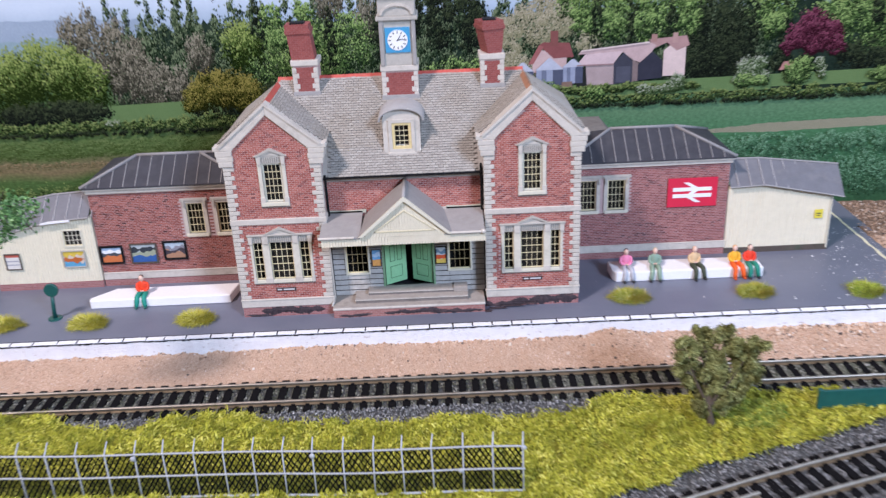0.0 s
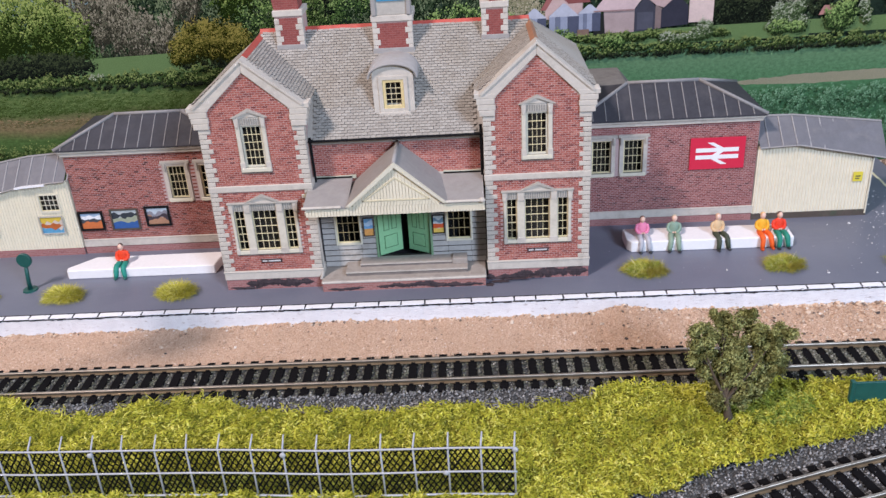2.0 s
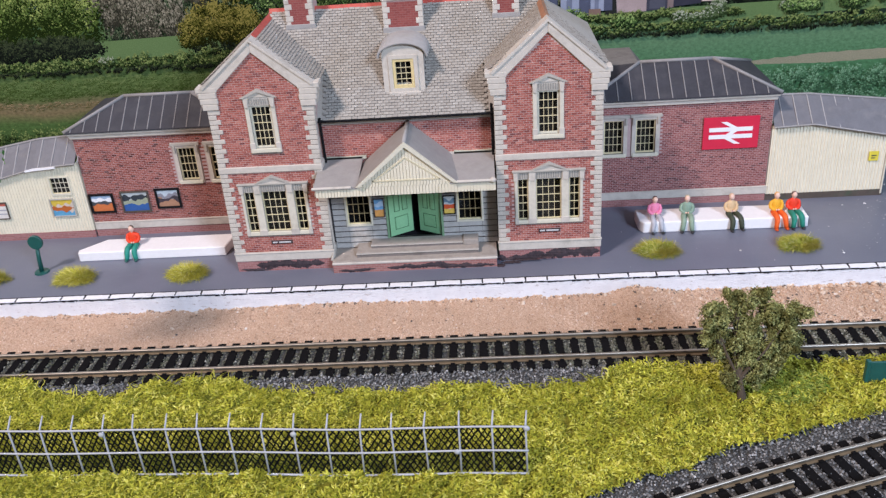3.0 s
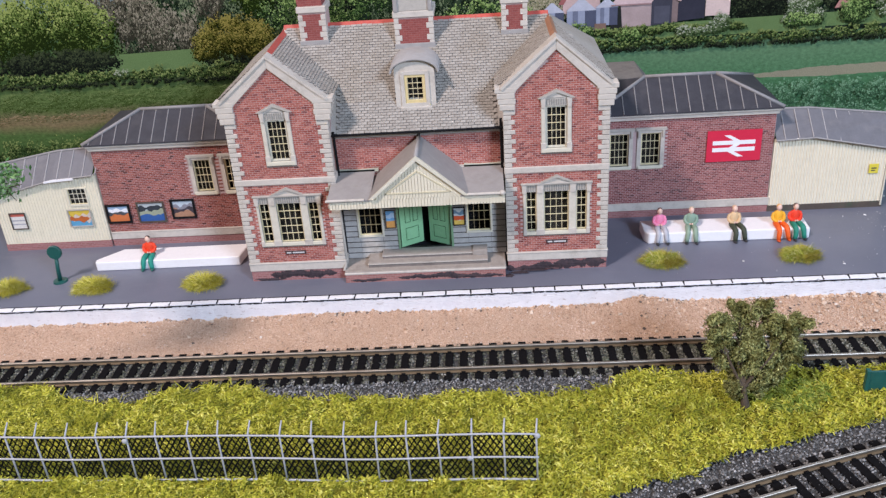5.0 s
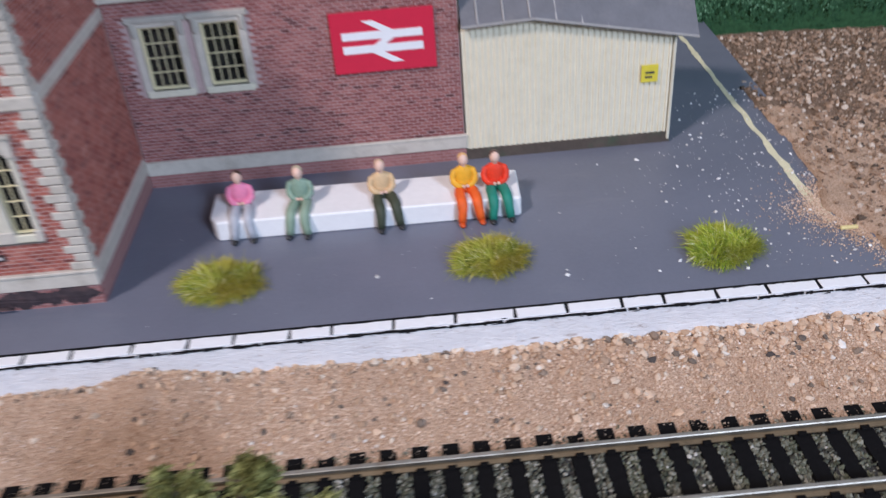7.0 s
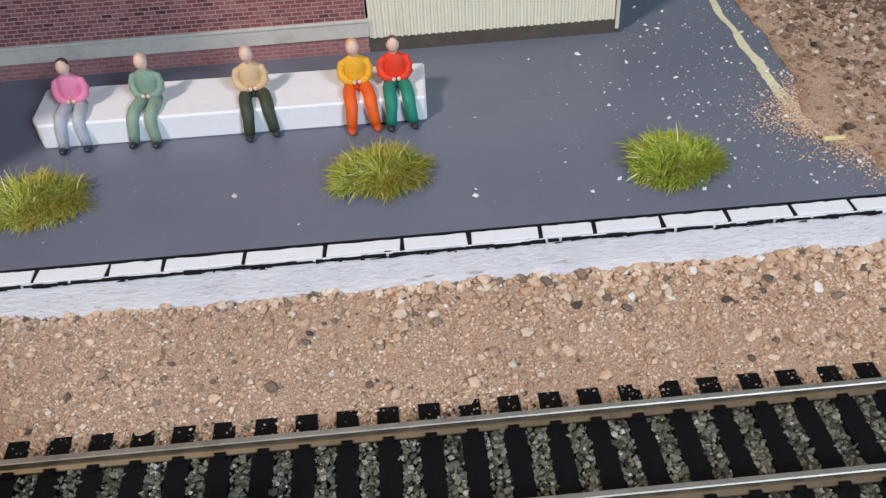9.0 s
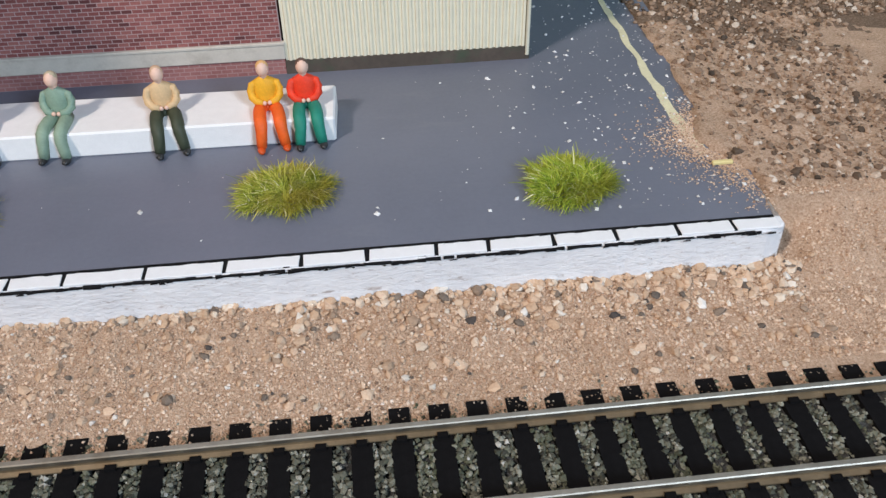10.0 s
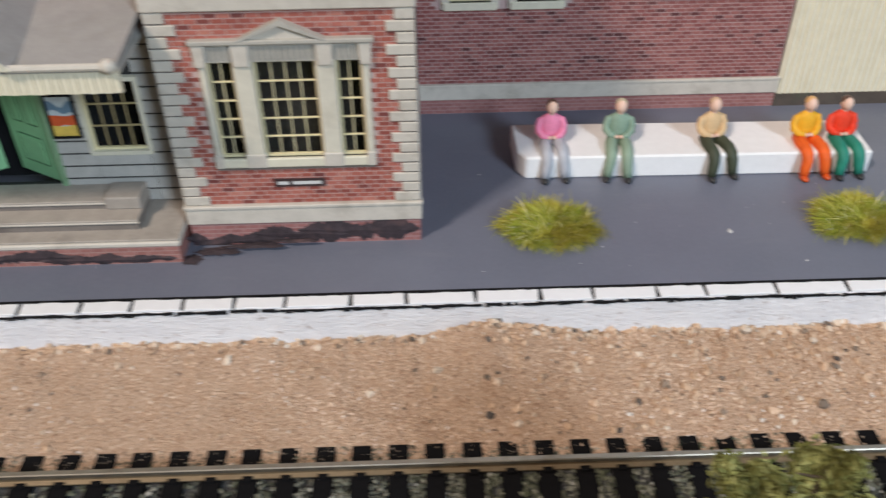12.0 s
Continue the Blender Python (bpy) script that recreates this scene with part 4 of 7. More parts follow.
    tall_window(station, cx, YW)

# middle part between the wings
mid_holes = [(-44.4, -32, 32.6, 50), (14.8, 27.2, 32.6, 50), (-22.6, 5.4, 23.4, 50)]
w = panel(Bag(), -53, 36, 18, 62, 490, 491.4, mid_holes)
# Near-black wall shows between the boards, painting in their shadow lines.
low_wall = part("porch_wall", w, DARKLINE, station, "grey weatherboarded wall under the canopy")
zb = 18.4
while zb < 60:
    for a, b in ((-53, -44.5), (-31.9, -22.7), (5.5, 14.7), (27.3, 36)):
        part("weatherboard", Bag().add([(a, 489.2, zb + 0.6), (b, 489.2, zb + 0.6), (b, 489.75, zb + 3.05), (a, 489.75, zb + 3.05), (a, 490.1, zb), (b, 490.1, zb), (b, 490.1, zb + 3.05), (a, 490.1, zb + 3.05)], [(0, 1, 2, 3), (4, 0, 3, 7), (1, 5, 6, 2), (0, 4, 5, 1), (3, 2, 6, 7)]), BOARD, low_wall)
    if zb < 30:
        for a, b in ((-44.4, -32), (14.8, 27.2)):
            part("weatherboard", Bag().add([(a, 489.2, zb + 0.6), (b, 489.2, zb + 0.6), (b, 489.75, zb + 3.05), (a, 489.75, zb + 3.05), (a, 490.1, zb), (b, 490.1, zb), (b, 490.1, zb + 3.05), (a, 490.1, zb + 3.05)], [(0, 1, 2, 3), (0, 4, 5, 1), (3, 2, 6, 7)]), BOARD, low_wall)
    zb += 3.3
for a, b in ((-44.4, -32), (14.8, 27.2)):
    win = part("window", panel(Bag(), a - 0.9, b + 0.9, 31.6, 51, 488.8, 490.6, [(a, b, 32.6, 50)]), CREAMFRAME, station, "small-paned window in a cream frame")
    glazing(win, a, b, 32.6, 50, 489.4, 4, 3, bar=plain("brown_glazing_bar", (0.42, 0.33, 0.16), 0.5), wide=0.5)
# Black sheet behind the doors stands in for the hall's darkness.
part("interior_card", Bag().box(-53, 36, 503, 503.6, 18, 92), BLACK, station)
# Near-black strips down the inner corners.
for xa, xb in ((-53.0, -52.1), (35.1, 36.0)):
    part("corner_seam", Bag().box(xa, xb, 488.7, 489.1, 18.5, 61.5), DARKLINE, station)
    part("corner_seam", Bag().box(xa, xb, 490.6, 491.4, 71, 91), DARKLINE, station)
part("eave_band", Bag().box(-53, 36, 490.4, 491.5, 88.6, 91.2), STONE_SHADE, station)
uw = Bag().box(-53, 36, 491.5, 493, 58, 96)
upper_wall = part("upper_wall", uw, MORTAR, station, "red brick wall above the canopy")
part("flashing", Bag().box(-53, -33, 490.2, 491.7, 69, 70.8), STONE, station)
part("flashing", Bag().box(12, 36, 490.2, 491.7, 69, 70.8), STONE, station)


def door_leaf(hinge_x, sign, angle):
    """A panelled leaf swung inwards about its hinge."""
    body, mouldings = Bag(), []
    c, s = math.cos(angle), math.sin(angle)
    at = lambda u, d, z: (hinge_x + sign * (u * c) - sign * d * s, 490.4 + u * s + d * c, z)
    def slab(bag, u0, u1, d0, d1, z0, z1):
        p = [at(u, d, z) for z in (z0, z1) for d in (d0, d1) for u in (u0, u1)]
        bag.add(p, [(0, 2, 3, 1), (4, 5, 7, 6), (0, 1, 5, 4), (2, 6, 7, 3), (0, 4, 6, 2), (1, 3, 7, 5)])
    slab(body, 0, 13.8, 0, 1, 23.7, 49.6)
    for u0, u1, z0, z1 in ((3, 11, 27, 34.5), (3, 6.4, 37.5, 47.5), (7.8, 11, 37.5, 47.5)):
        slab(body, u0 + 0.5, u1 - 0.5, -0.25, 0.1, z0 + 0.5, z1 - 0.5)
        lines = Bag()
        mouldings.append(lines)
        for ua, ub, za, zb2 in ((u0, u1, z0, z0 + 0.3), (u0, u1, z1 - 0.3, z1), (u0, u0 + 0.3, z0, z1), (u1 - 0.3, u1, z0, z1)):
            slab(lines, ua, ub, -0.06, 0.1, za, zb2)
    d = part("door", body, GREEN_A, station, "green panelled door leaf standing ajar")
    for lines in mouldings:
        part("panel_line", lines, GREEN_B, d)


door_leaf(-22.2, 1, math.radians(31))
door_leaf(5.0, -1, math.radians(31))
part("door_frame", panel(Bag(), -23.8, 6.6, 23, 51, 489.0, 491.0, [(-22.6, 5.4, 22.9, 50)]), plain("green_door_frame", (0.20, 0.34, 0.19), 0.5), station)

def soot(parent, x0, x1, y, zones, seed):
    """Ragged black glue smeared on a brick foot; zones are (x0, x1, low, high) with torn edges."""
    for a, b, lo, hi in zones:
        g, n = Bag(), max(3, int((b - a) / 0.25))
        for i in range(n + 1):
            x = a + (b - a) * i / n
            e = min(1, min(x - a, b - x) / 4 + 0.08)
            mid = (lo + hi) / 2 + 0.8 * wob(x, seed, 9)
            h = (hi - lo) / 2 * e
            za = mid - h * (1 + 0.9 * wob(x, seed + 3, 3) + 0.5 * wob(x, seed + 4, 0.9))
            zb = mid + h * (1 + 0.9 * wob(x, seed + 6, 4) + 0.5 * wob(x, seed + 7, 0.8))
            g.v += [(x, y, max(12.05, za)), (x, y - 0.25 - 0.2 * wob(x, seed + 9, 2), mid), (x, y, min(18.1, max(zb, za + 0.1)))]
        for i in range(n):
            for k in (0, 1):
                g.f.append((i * 3 + k, i * 3 + 3 + k, i * 3 + 4 + k, i * 3 + 1 + k))
                g.m.append(0)
        part("glue_smear", g, SOOT, parent, "ragged black glue smear")


soot(station, 36, 88, YW - 0.42, [(35.6, 58, 11.4, 14.2), (50, 72, 12.4, 16.6), (60, 88.4, 12.9, 18.2)], 4)
soot(station, -105, -53, YW - 0.42, [(-95, -58, 13.6, 17.6), (-104, -88, 12, 13.6)], 14)
soot(station, -52, 34, 473.5, [(-50, -30, 12.6, 14.2), (-24, 10, 13.2, 15.6), (2, 33, 12.2, 14.4)], 24)
soot(station, 88, 89, YW - 0.42, [(34.0, 39, 11.6, 16.6)], 34)
stain_bag, kr = Bag(), random.Random(77)
for cx, cy, rx, ry in ((36.2, 474.2, 2.6, 2.2), (41.5, 476.4, 5.5, 1.5), (50, 477.6, 7, 1.3), (59, 478.4, 6, 0.9)):
    ring = [(cx + rx * f * math.cos(a), cy + ry * f * math.sin(a), 12.1 + 0.02 * len(stain_bag.f)) for a, f in ((k * math.tau / 26, kr.uniform(0.7, 1.15)) for k in range(26))]
    stain_bag.add(ring + [(cx, cy, ring[0][2] + 0.25)], [(k, (k + 1) % 26, 26) for k in range(26)])
single("glue_stain", stain_bag, SOOT, "black dried glue spilt on the grey platform by the step", "stain", (46, 476, 12))

# steps
part("step_base", Bag().box(-52.6, 34, 473.6, 490, 11.5, 16.6), STEPBRICK, station, "brick step base")
part("step", Bag().box(-53, 34.4, 473.4, 490.2, 16.6, 17.9), STONE, station, bevel=0.3)
part("step_tread", Bag().box(-52.8, 34.2, 473.9, 490.2, 17.9, 18.4), STEPTOP, station, bevel=0.15)
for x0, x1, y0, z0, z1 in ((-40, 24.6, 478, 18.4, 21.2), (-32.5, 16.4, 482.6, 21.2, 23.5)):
    riser = part("step", Bag().box(x0, x1, y0, 490.2, z0, z1 - 0.9), STEPRISER, station, "dark grey step with a paler tread")
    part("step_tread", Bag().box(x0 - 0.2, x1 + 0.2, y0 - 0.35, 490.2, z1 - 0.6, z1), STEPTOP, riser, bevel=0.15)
    part("step_nosing", Bag().box(x0 - 0.3, x1 + 0.3, y0 - 0.45, y0, z1 - 0.95, z1 - 0.5), STONE, riser, bevel=0.1)
part("step_end", Bag().box(16.6, 24.8, 482.0, 489, 21.2, 24.4), STEPTOP, station, bevel=0.3)

# canopy
part("canopy_roof", Bag().slab([(-55, 461.6, 66), (-33, 461.6, 66), (-33, 491.4, 70), (-55, 491.4, 70)], 0.9), LEAD, station, "grey lead canopy roof")
part("canopy_roof", Bag().slab([(12.6, 461.6, 66.4), (34.6, 461.6, 66.4), (34.6, 491.4, 70), (12.6, 491.4, 70)], 0.9), LEAD, station)
MOSS = plain("mossy_flashing_card", (0.50, 0.51, 0.40), 0.8, 0.2, 0.5, 0.1, stain=(0.16, 0.20, 0.11))
for x0, x1, z0 in ((-52.6, -31, 69.6), (14.4, 34.2, 69.7)):
    part("flashing", Bag().prism([(x0, z0), (x1, z0), (x1, z0 + 1.7), ((x0 + x1) / 2, z0 + 1.3), (x0, z0 + 1.8)], 490.2, 491.6), MOSS, station, "pale mossy strip along the canopy's back")
part("canopy_soffit", Bag().box(-52, 33.4, 464, 490, 62.6, 63.4), BOARD, station)
part("canopy_gable_roof", Bag().slab([(-8.2, 460.8, 88.3), (-8.2, 491.4, 88.3), (-33.4, 491.4, 66.6), (-33.4, 460.8, 66.6)], 1.1), LEAD, station)
part("canopy_gable_roof", Bag().slab([(-8.2, 491.4, 88.3), (-8.2, 460.8, 88.3), (16.4, 460.8, 67), (16.4, 491.4, 67)], 1.1), LEAD, station)
part("ridge_roll", Bag().tube([(-8.2, 460.6, 88.3), (-8.2, 491.4, 88.3)], 1.1, 8), LEAD, station, smooth=True)
part("gable_trim", Bag().prism([(-33.6, 66.4), (-31.4, 66.4), (-8.2, 86), (14.4, 66.6), (16.6, 66.6), (-8.2, 88.8)], 460.2, 461.2), CREAMFRAME, station)
part("valance_back", Bag().box(-53.6, 33.8, 462.9, 463.6, 61.4, 66), CREAM, station, "cream boarded valance")
x = -54.0
while x < 33.6:
    part("valance_board", Bag().box(x + 0.1, x + 1.46, 462.0, 463, 60.9 + 0.15 * rng.random(), 65.8), CREAM, station)
    x += 1.56
gp = part("gable_panel", Bag().prism([(-32.6, 65.6), (15.2, 65.8), (-8.2, 86.6)], 462.6, 463.4), CREAM, station, "cream vertical boards filling the canopy gable")
x = -31.6
while x < 14.4:
    h = 65.9 + 20.6 * (1 - abs(x + 0.7 + 8.2) / 23.6)
    if h > 67:
        part("gable_board", Bag().box(x + 0.1, x + 1.46, 461.8, 462.8, 65.7, h), CREAM, gp)
    x += 1.56
tri = Bag()
for (a, b), (c, d) in (((-25, 68.6), (8, 68.6)), ((-25, 68.6), (-8.4, 80.2)), ((8, 68.6), (-8.4, 80.2))):
    ln = math.hypot(c - a, d - b)
    nx, nz = -(d - b) / ln * 0.32, (c - a) / ln * 0.32
    tri.prism([(a - nx, b - nz), (c - nx, d - nz), (c + nx, d + nz), (a + nx, b + nz)], 461.5, 462.2)
# The moulding's thin shadow line is put into its darker cream.
part("gable_moulding", tri, plain("shaded_cream_trim", (0.60, 0.54, 0.36), 0.6), gp)
part("gutter", Bag().tube([(-55.4, 461.3, 66.2), (-36, 461.3, 66.2)], 0.75, 8), STONE, station)
part("gutter", Bag().tube([(15, 461.3, 66.6), (33, 461.3, 66.6)], 0.75, 8), STONE, station)
part("gutter_end", Bag().ball((33.6, 461.6, 66.6), (1.7, 1.5, 1.4)), STONE, station, smooth=True)

# roofs
R_EAVE_Y, R_EAVE_Z, R_RIDGE_Y, R_RIDGE_Z = 486.6, 93.0, 530.0, 139.0
main_z = lambda y: R_EAVE_Z + (y - R_EAVE_Y) * (R_RIDGE_Z - R_EAVE_Z) / (R_RIDGE_Y - R_EAVE_Y)
WSLOPE = (136.8 - 113.4) / 29.6
wing_z = lambda x, cx: 136.8 - abs(x - cx) * WSLOPE
roof_main = part("main_roof", Bag().slab([(-53.2, R_EAVE_Y, R_EAVE_Z), (36.2, R_EAVE_Y, R_EAVE_Z), (62, R_RIDGE_Y, R_RIDGE_Z), (-79.2, R_RIDGE_Y, R_RIDGE_Z)], 1.0), SLATE, station, "grey slate roof with brown shadow tone painted in patches")
part("main_roof", Bag().slab([(-106, 574, 100), (-79.2, R_RIDGE_Y, R_RIDGE_Z), (62, R_RIDGE_Y, R_RIDGE_Z), (89, 574, 100)], 1.0), SLATE, station)
wing_roofs = {}
for key, (xa, xb, cx) in WINGS.items():
    for sd in (-1, 1):
        ex = cx + sd * 29.6
        q = [(cx, YW + 5, 136.8), (ex, YW + 5, 113.4), (ex, 572, 113.4), (cx, 540, 136.8)]
        wing_roofs[key, sd] = part("wing_roof", Bag().slab(q if sd < 0 else q[::-1], 0.9), SLATE, station)
part("eave_gutter", Bag().tube([(-53, 486.0, 92.2), (36, 486.0, 92.2)], 0.8, 8), BLACK, station, "black gutter under the slates")
for x, zt in ((-51.8, 100), (34.4, 103)):
    part("downpipe", Bag().tube([(x, 486, zt - 6), (x, 487.5, 72), (x, 488, 62)], 0.7, 8), BLACK, station)
part("downpipe", Bag().tube([(-52.2, 479.6, 62), (-52.0, 481, 23), (-53.4, 476.5, 18)], 0.7, 8), STONE_SHADE, station)
rb = Bag()
rb.add([(-79, 528.2, 138.0), (62, 528.2, 138.0), (62, 530, 140.2), (-79, 530, 140.2), (62, 531.8, 138.0), (-79, 531.8, 138.0)], [(0, 1, 2, 3), (3, 2, 4, 5), (5, 4, 1, 0)])
part("ridge_tiles", rb, REDTILE, station, "bright red ridge tiles")
for (xa, xb, cx), mt, lb in ((WINGS["west"], REDTILE, "red ridge tiles"), (WINGS["east"], RUST, "rusty orange ridge tiles")):
    b = Bag()
    b.add([(cx - 2, 487, 135.7), (cx, 487, 137.8), (cx + 2, 487, 135.7), (cx - 2, 531, 136.0), (cx, 531, 138.2), (cx + 2, 531, 136.0)], [(0, 1, 4, 3), (1, 2, 5, 4), (0, 2, 1)])
    part("ridge_tiles", b, mt, station, lb)

# dormer
DY = 495.0
dorm = panel(Bag(), -20.6, 0, 99, 121.5, DY, DY + 1.4, [(-15.6, -5, 104.6, 119.4)])
arch = [(-20.6, 121.5), (0, 121.5)] + [(-10.3 + 10.3 * math.cos(a), 121.5 + 5.4 * math.sin(a)) for a in [math.pi * k / 14 for k in range(1, 14)]]
dorm.prism(arch, DY, DY + 1.4)
dormer = part("dormer", dorm, STONE, station, "round-topped grey dormer with a small window")
part("dormer_cheek", Bag().box(-20.6, -19.4, DY + 1.4, 520, 98, 121.5).box(-1.2, 0, DY + 1.4, 520, 98, 121.5), LEAD, dormer)
hood, n = Bag(), 16
for k in range(n + 1):
    a = math.pi * k / n
    for r in (0.0, 1.2):
        hx, hz = -10.3 + (11.6 + r) * math.cos(a), 120.6 + (6.2 + r) * math.sin(a)
        hood.v += [(hx, DY - 1.6, hz), (hx, 524, hz)]
for k in range(n):
    i = 4 * k
    hood.f += [(i + 2, i + 3, i + 7, i + 6), (i, i + 4, i + 5, i + 1), (i, i + 2, i + 6, i + 4)]
hood.m = [0] * len(hood.f)
part("dormer_hood", hood, LEAD, dormer, smooth=True)
part("dormer_surround", panel(Bag(), -17.6, -3, 102.6, 121.2, DY - 0.6, DY + 0.3, [(-15.6, -5, 104.6, 119.4)]), STONE, dormer)
part("sill", Bag().box(-18.4, -2.2, DY - 1.1, DY + 0.5, 101.2, 102.7), STONE, dormer, bevel=0.2)
dw = part("window", panel(Bag(), -15.6, -5, 104.6, 119.4, DY - 0.2, DY + 1.2, [(-14.2, -6.4, 106, 118)]), plain("buff_sash", (0.68, 0.55, 0.27), 0.5), station)
glazing(dw, -14.2, -6.4, 106, 118, DY - 0.3, 3, 4, wide=0.2)
dormer_backing = part("interior_card", Bag().box(-18, -2.5, DY + 4, DY + 4.5, 103, 121), INSIDE, station)


def stack(x0, x1, y0, z0, z1, depth, label="brick chimney on a stone-edged base"):
    """A chimney: quoined brick base, stone band, brick shaft with an oversailing cap."""
    base = part("chimney", Bag().box(x0, x1, y0, y0 + depth, z0 - 12, z1), MORTAR, station, label)
    bm_ = Bag().box(x0 + 1.2, x1 - 1.2, y0 - 0.25, y0 + 1, z0 + 1.5, z1 - 0.8)
    part("brick_panel", bm_, WALLBRICK, base)
    for sx, sd in ((x0, 1), (x1, -1)):
        z, i = z0, 0
        while z < z1 - 2:
            w = 3.4 if i % 2 else 2.1
            a, b = sorted((sx - sd * 0.4, sx + sd * w))
            part("quoin", Bag().box(a, b, y0 - 0.5, y0 + 2.5, z + 0.1, z + 2.9), STONE, base, bevel=0.15)
            z += 3.0
            i += 1
    part("base_flashing", Bag().box(x0 - 0.9, x1 + 0.9, y0 - 0.9, y0 + depth, z0 - 3, z0 + 1.6), LEAD, base, bevel=0.2)
    part("stone_band", Bag().box(x0 - 0.9, x1 + 0.9, y0 - 0.9, y0 + depth + 0.9, z1, z1 + 3.2), STONE, base, bevel=0.3)
    return base


def shaft(base, cx, cy, w, d, z0, z1, flare, lean, twist):
    b = Bag()
    lay = [(0, w * (1 - flare), d), (0.72, w, d), (0.74, w + 1.4, d + 1.4), (0.86, w + 1.4, d + 1.4), (0.87, w + 0.5, d + 0.5), (1.0, w + 0.3, d + 0.3)]
    c, s = math.cos(twist), math.sin(twist)
    for t, ww, dd in lay:
        z = z0 + (z1 - z0) * t
        for ux, uy in ((-1, -1), (1, -1), (1, 1), (-1, 1)):
            px, py = ux * ww / 2, uy * dd / 2
            b.v.append((cx + lean * (z - z0) + px * c - py * s, cy + px * s + py * c, z))
    for i in range(len(lay) - 1):
        for k in range(4):
            b.f.append((i * 4 + k, i * 4 + (k + 1) % 4, (i + 1) * 4 + (k + 1) % 4, (i + 1) * 4 + k))
    e = (len(lay) - 1) * 4
    b.f += [(e, e + 1, e + 2, e + 3), (3, 2, 1, 0)]
    b.m = [0] * len(b.f)
    part("shaft", b, WALLBRICK, base)
    part("flue", Bag().box(cx + lean * (z1 - z0) - w * 0.3, cx + lean * (z1 - z0) + w * 0.3, cy - d * 0.3, cy + d * 0.3, z1 - 0.2, z1 + 0.9), BLACK, base)


chimney_west = stack(-71.2, -57.4, 522, 131.5, 147.5, 15)
shaft(chimney_west, -65, 529.5, 13, 13, 150.7, 170, 0.0, -0.11, 0.02)
chimney_east = stack(36.2, 49, 522, 131.5, 146.5, 14)
shaft(chimney_east, 42.6, 529, 12.4, 12.4, 149.7, 167.5, 0.34, -0.05, 0.3)
tower = stack(-20.2, -0.4, 518.6, 128, 143, 20, label="clock tower over the ridge with a blue clock plate")
body = Bag().box(-19.6, -1, 518.2, 538, 146.2, 171)
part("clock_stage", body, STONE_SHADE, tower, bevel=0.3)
for xa in (-20.4, -2.6):
    part("pilaster", Bag().box(xa, xa + 2.4, 517.2, 520, 146.2, 171), LEAD, tower, bevel=0.3)
part("clock_plate", Bag().box(-17.2, -3.4, 517.5, 518.4, 153.4, 167.2), plain("blue_clock_plate", (0.06, 0.30, 0.52), 0.4, 0.2, 1.2), tower, "blue clock plate")
dial = Bag().prism([(-10.3 + 5.6 * math.cos(2 * math.pi * k / 28), 160.3 + 5.6 * math.sin(2 * math.pi * k / 28)) for k in range(28)], 517.1, 517.6)
clock = part("clock_dial", dial, WHITE, tower, "white clock dial")
marks = Bag()
for k in range(12):
    a = 2 * math.pi * k / 12
    c, s = math.cos(a), math.sin(a)
    marks.prism([(-10.3 + r * c - t * s, 160.3 + r * s + t * c) for r, t in ((3.7, -0.25), (5.0, -0.25), (5.0, 0.25), (3.7, 0.25))], 516.95, 517.15)
for a, r in ((0.15, 4.4), (1.0, 3.0)):
    c, s = math.cos(a), math.sin(a)
    marks.prism([(-10.3 + q * c - t * s, 160.3 + q * s + t * c) for q, t in ((-0.6, -0.2), (r, -0.12), (r, 0.12), (-0.6, 0.2))], 516.85, 517.0)
part("dial_marking", marks, BLACK, tower, kind="stuff")
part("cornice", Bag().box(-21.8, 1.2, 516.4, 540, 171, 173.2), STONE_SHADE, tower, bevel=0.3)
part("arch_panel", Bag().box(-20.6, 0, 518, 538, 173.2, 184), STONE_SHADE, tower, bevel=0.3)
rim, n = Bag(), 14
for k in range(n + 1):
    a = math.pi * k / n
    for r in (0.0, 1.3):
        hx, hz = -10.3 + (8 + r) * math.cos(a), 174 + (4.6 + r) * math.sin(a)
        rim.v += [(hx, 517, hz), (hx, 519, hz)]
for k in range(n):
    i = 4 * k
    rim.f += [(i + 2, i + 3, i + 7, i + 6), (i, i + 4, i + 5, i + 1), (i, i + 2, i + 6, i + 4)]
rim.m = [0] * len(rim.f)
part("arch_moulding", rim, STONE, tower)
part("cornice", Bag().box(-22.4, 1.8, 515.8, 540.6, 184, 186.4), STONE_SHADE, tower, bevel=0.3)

for piece, dx in ((dormer, 1.9), (dw, 1.9), (dormer_backing, 1.9), (tower, 1.9), (chimney_west, 2.4), (chimney_east, 1.4)):
    piece.location.x += dx * 0.001

# rear extension with a grey roof
rear = thing("rear_extension", "low rear extension with a plain grey roof", "building", (112, 600, 12))
part("wall", Bag().box(90, 128, 584, 625, 11.9, 72), WALLBRICK, rear)
part("roof", Bag().prism([(88, 72), (134, 72), (125, 82.5), (88, 82.5)], 582, 628), REARROOF, rear)
rear_w = thing("rear_extension", "low rear extension with a plain grey roof", "building", (-116, 600, 12))
part("wall", Bag().box(-124, -106.8, 584, 625, 11.9, 72), WALLBRICK, rear_w)
part("roof", Bag().prism([(-130, 72), (-106.8, 72), (-106.8, 84), (-121, 84)], 582, 628), REARROOF, rear_w)


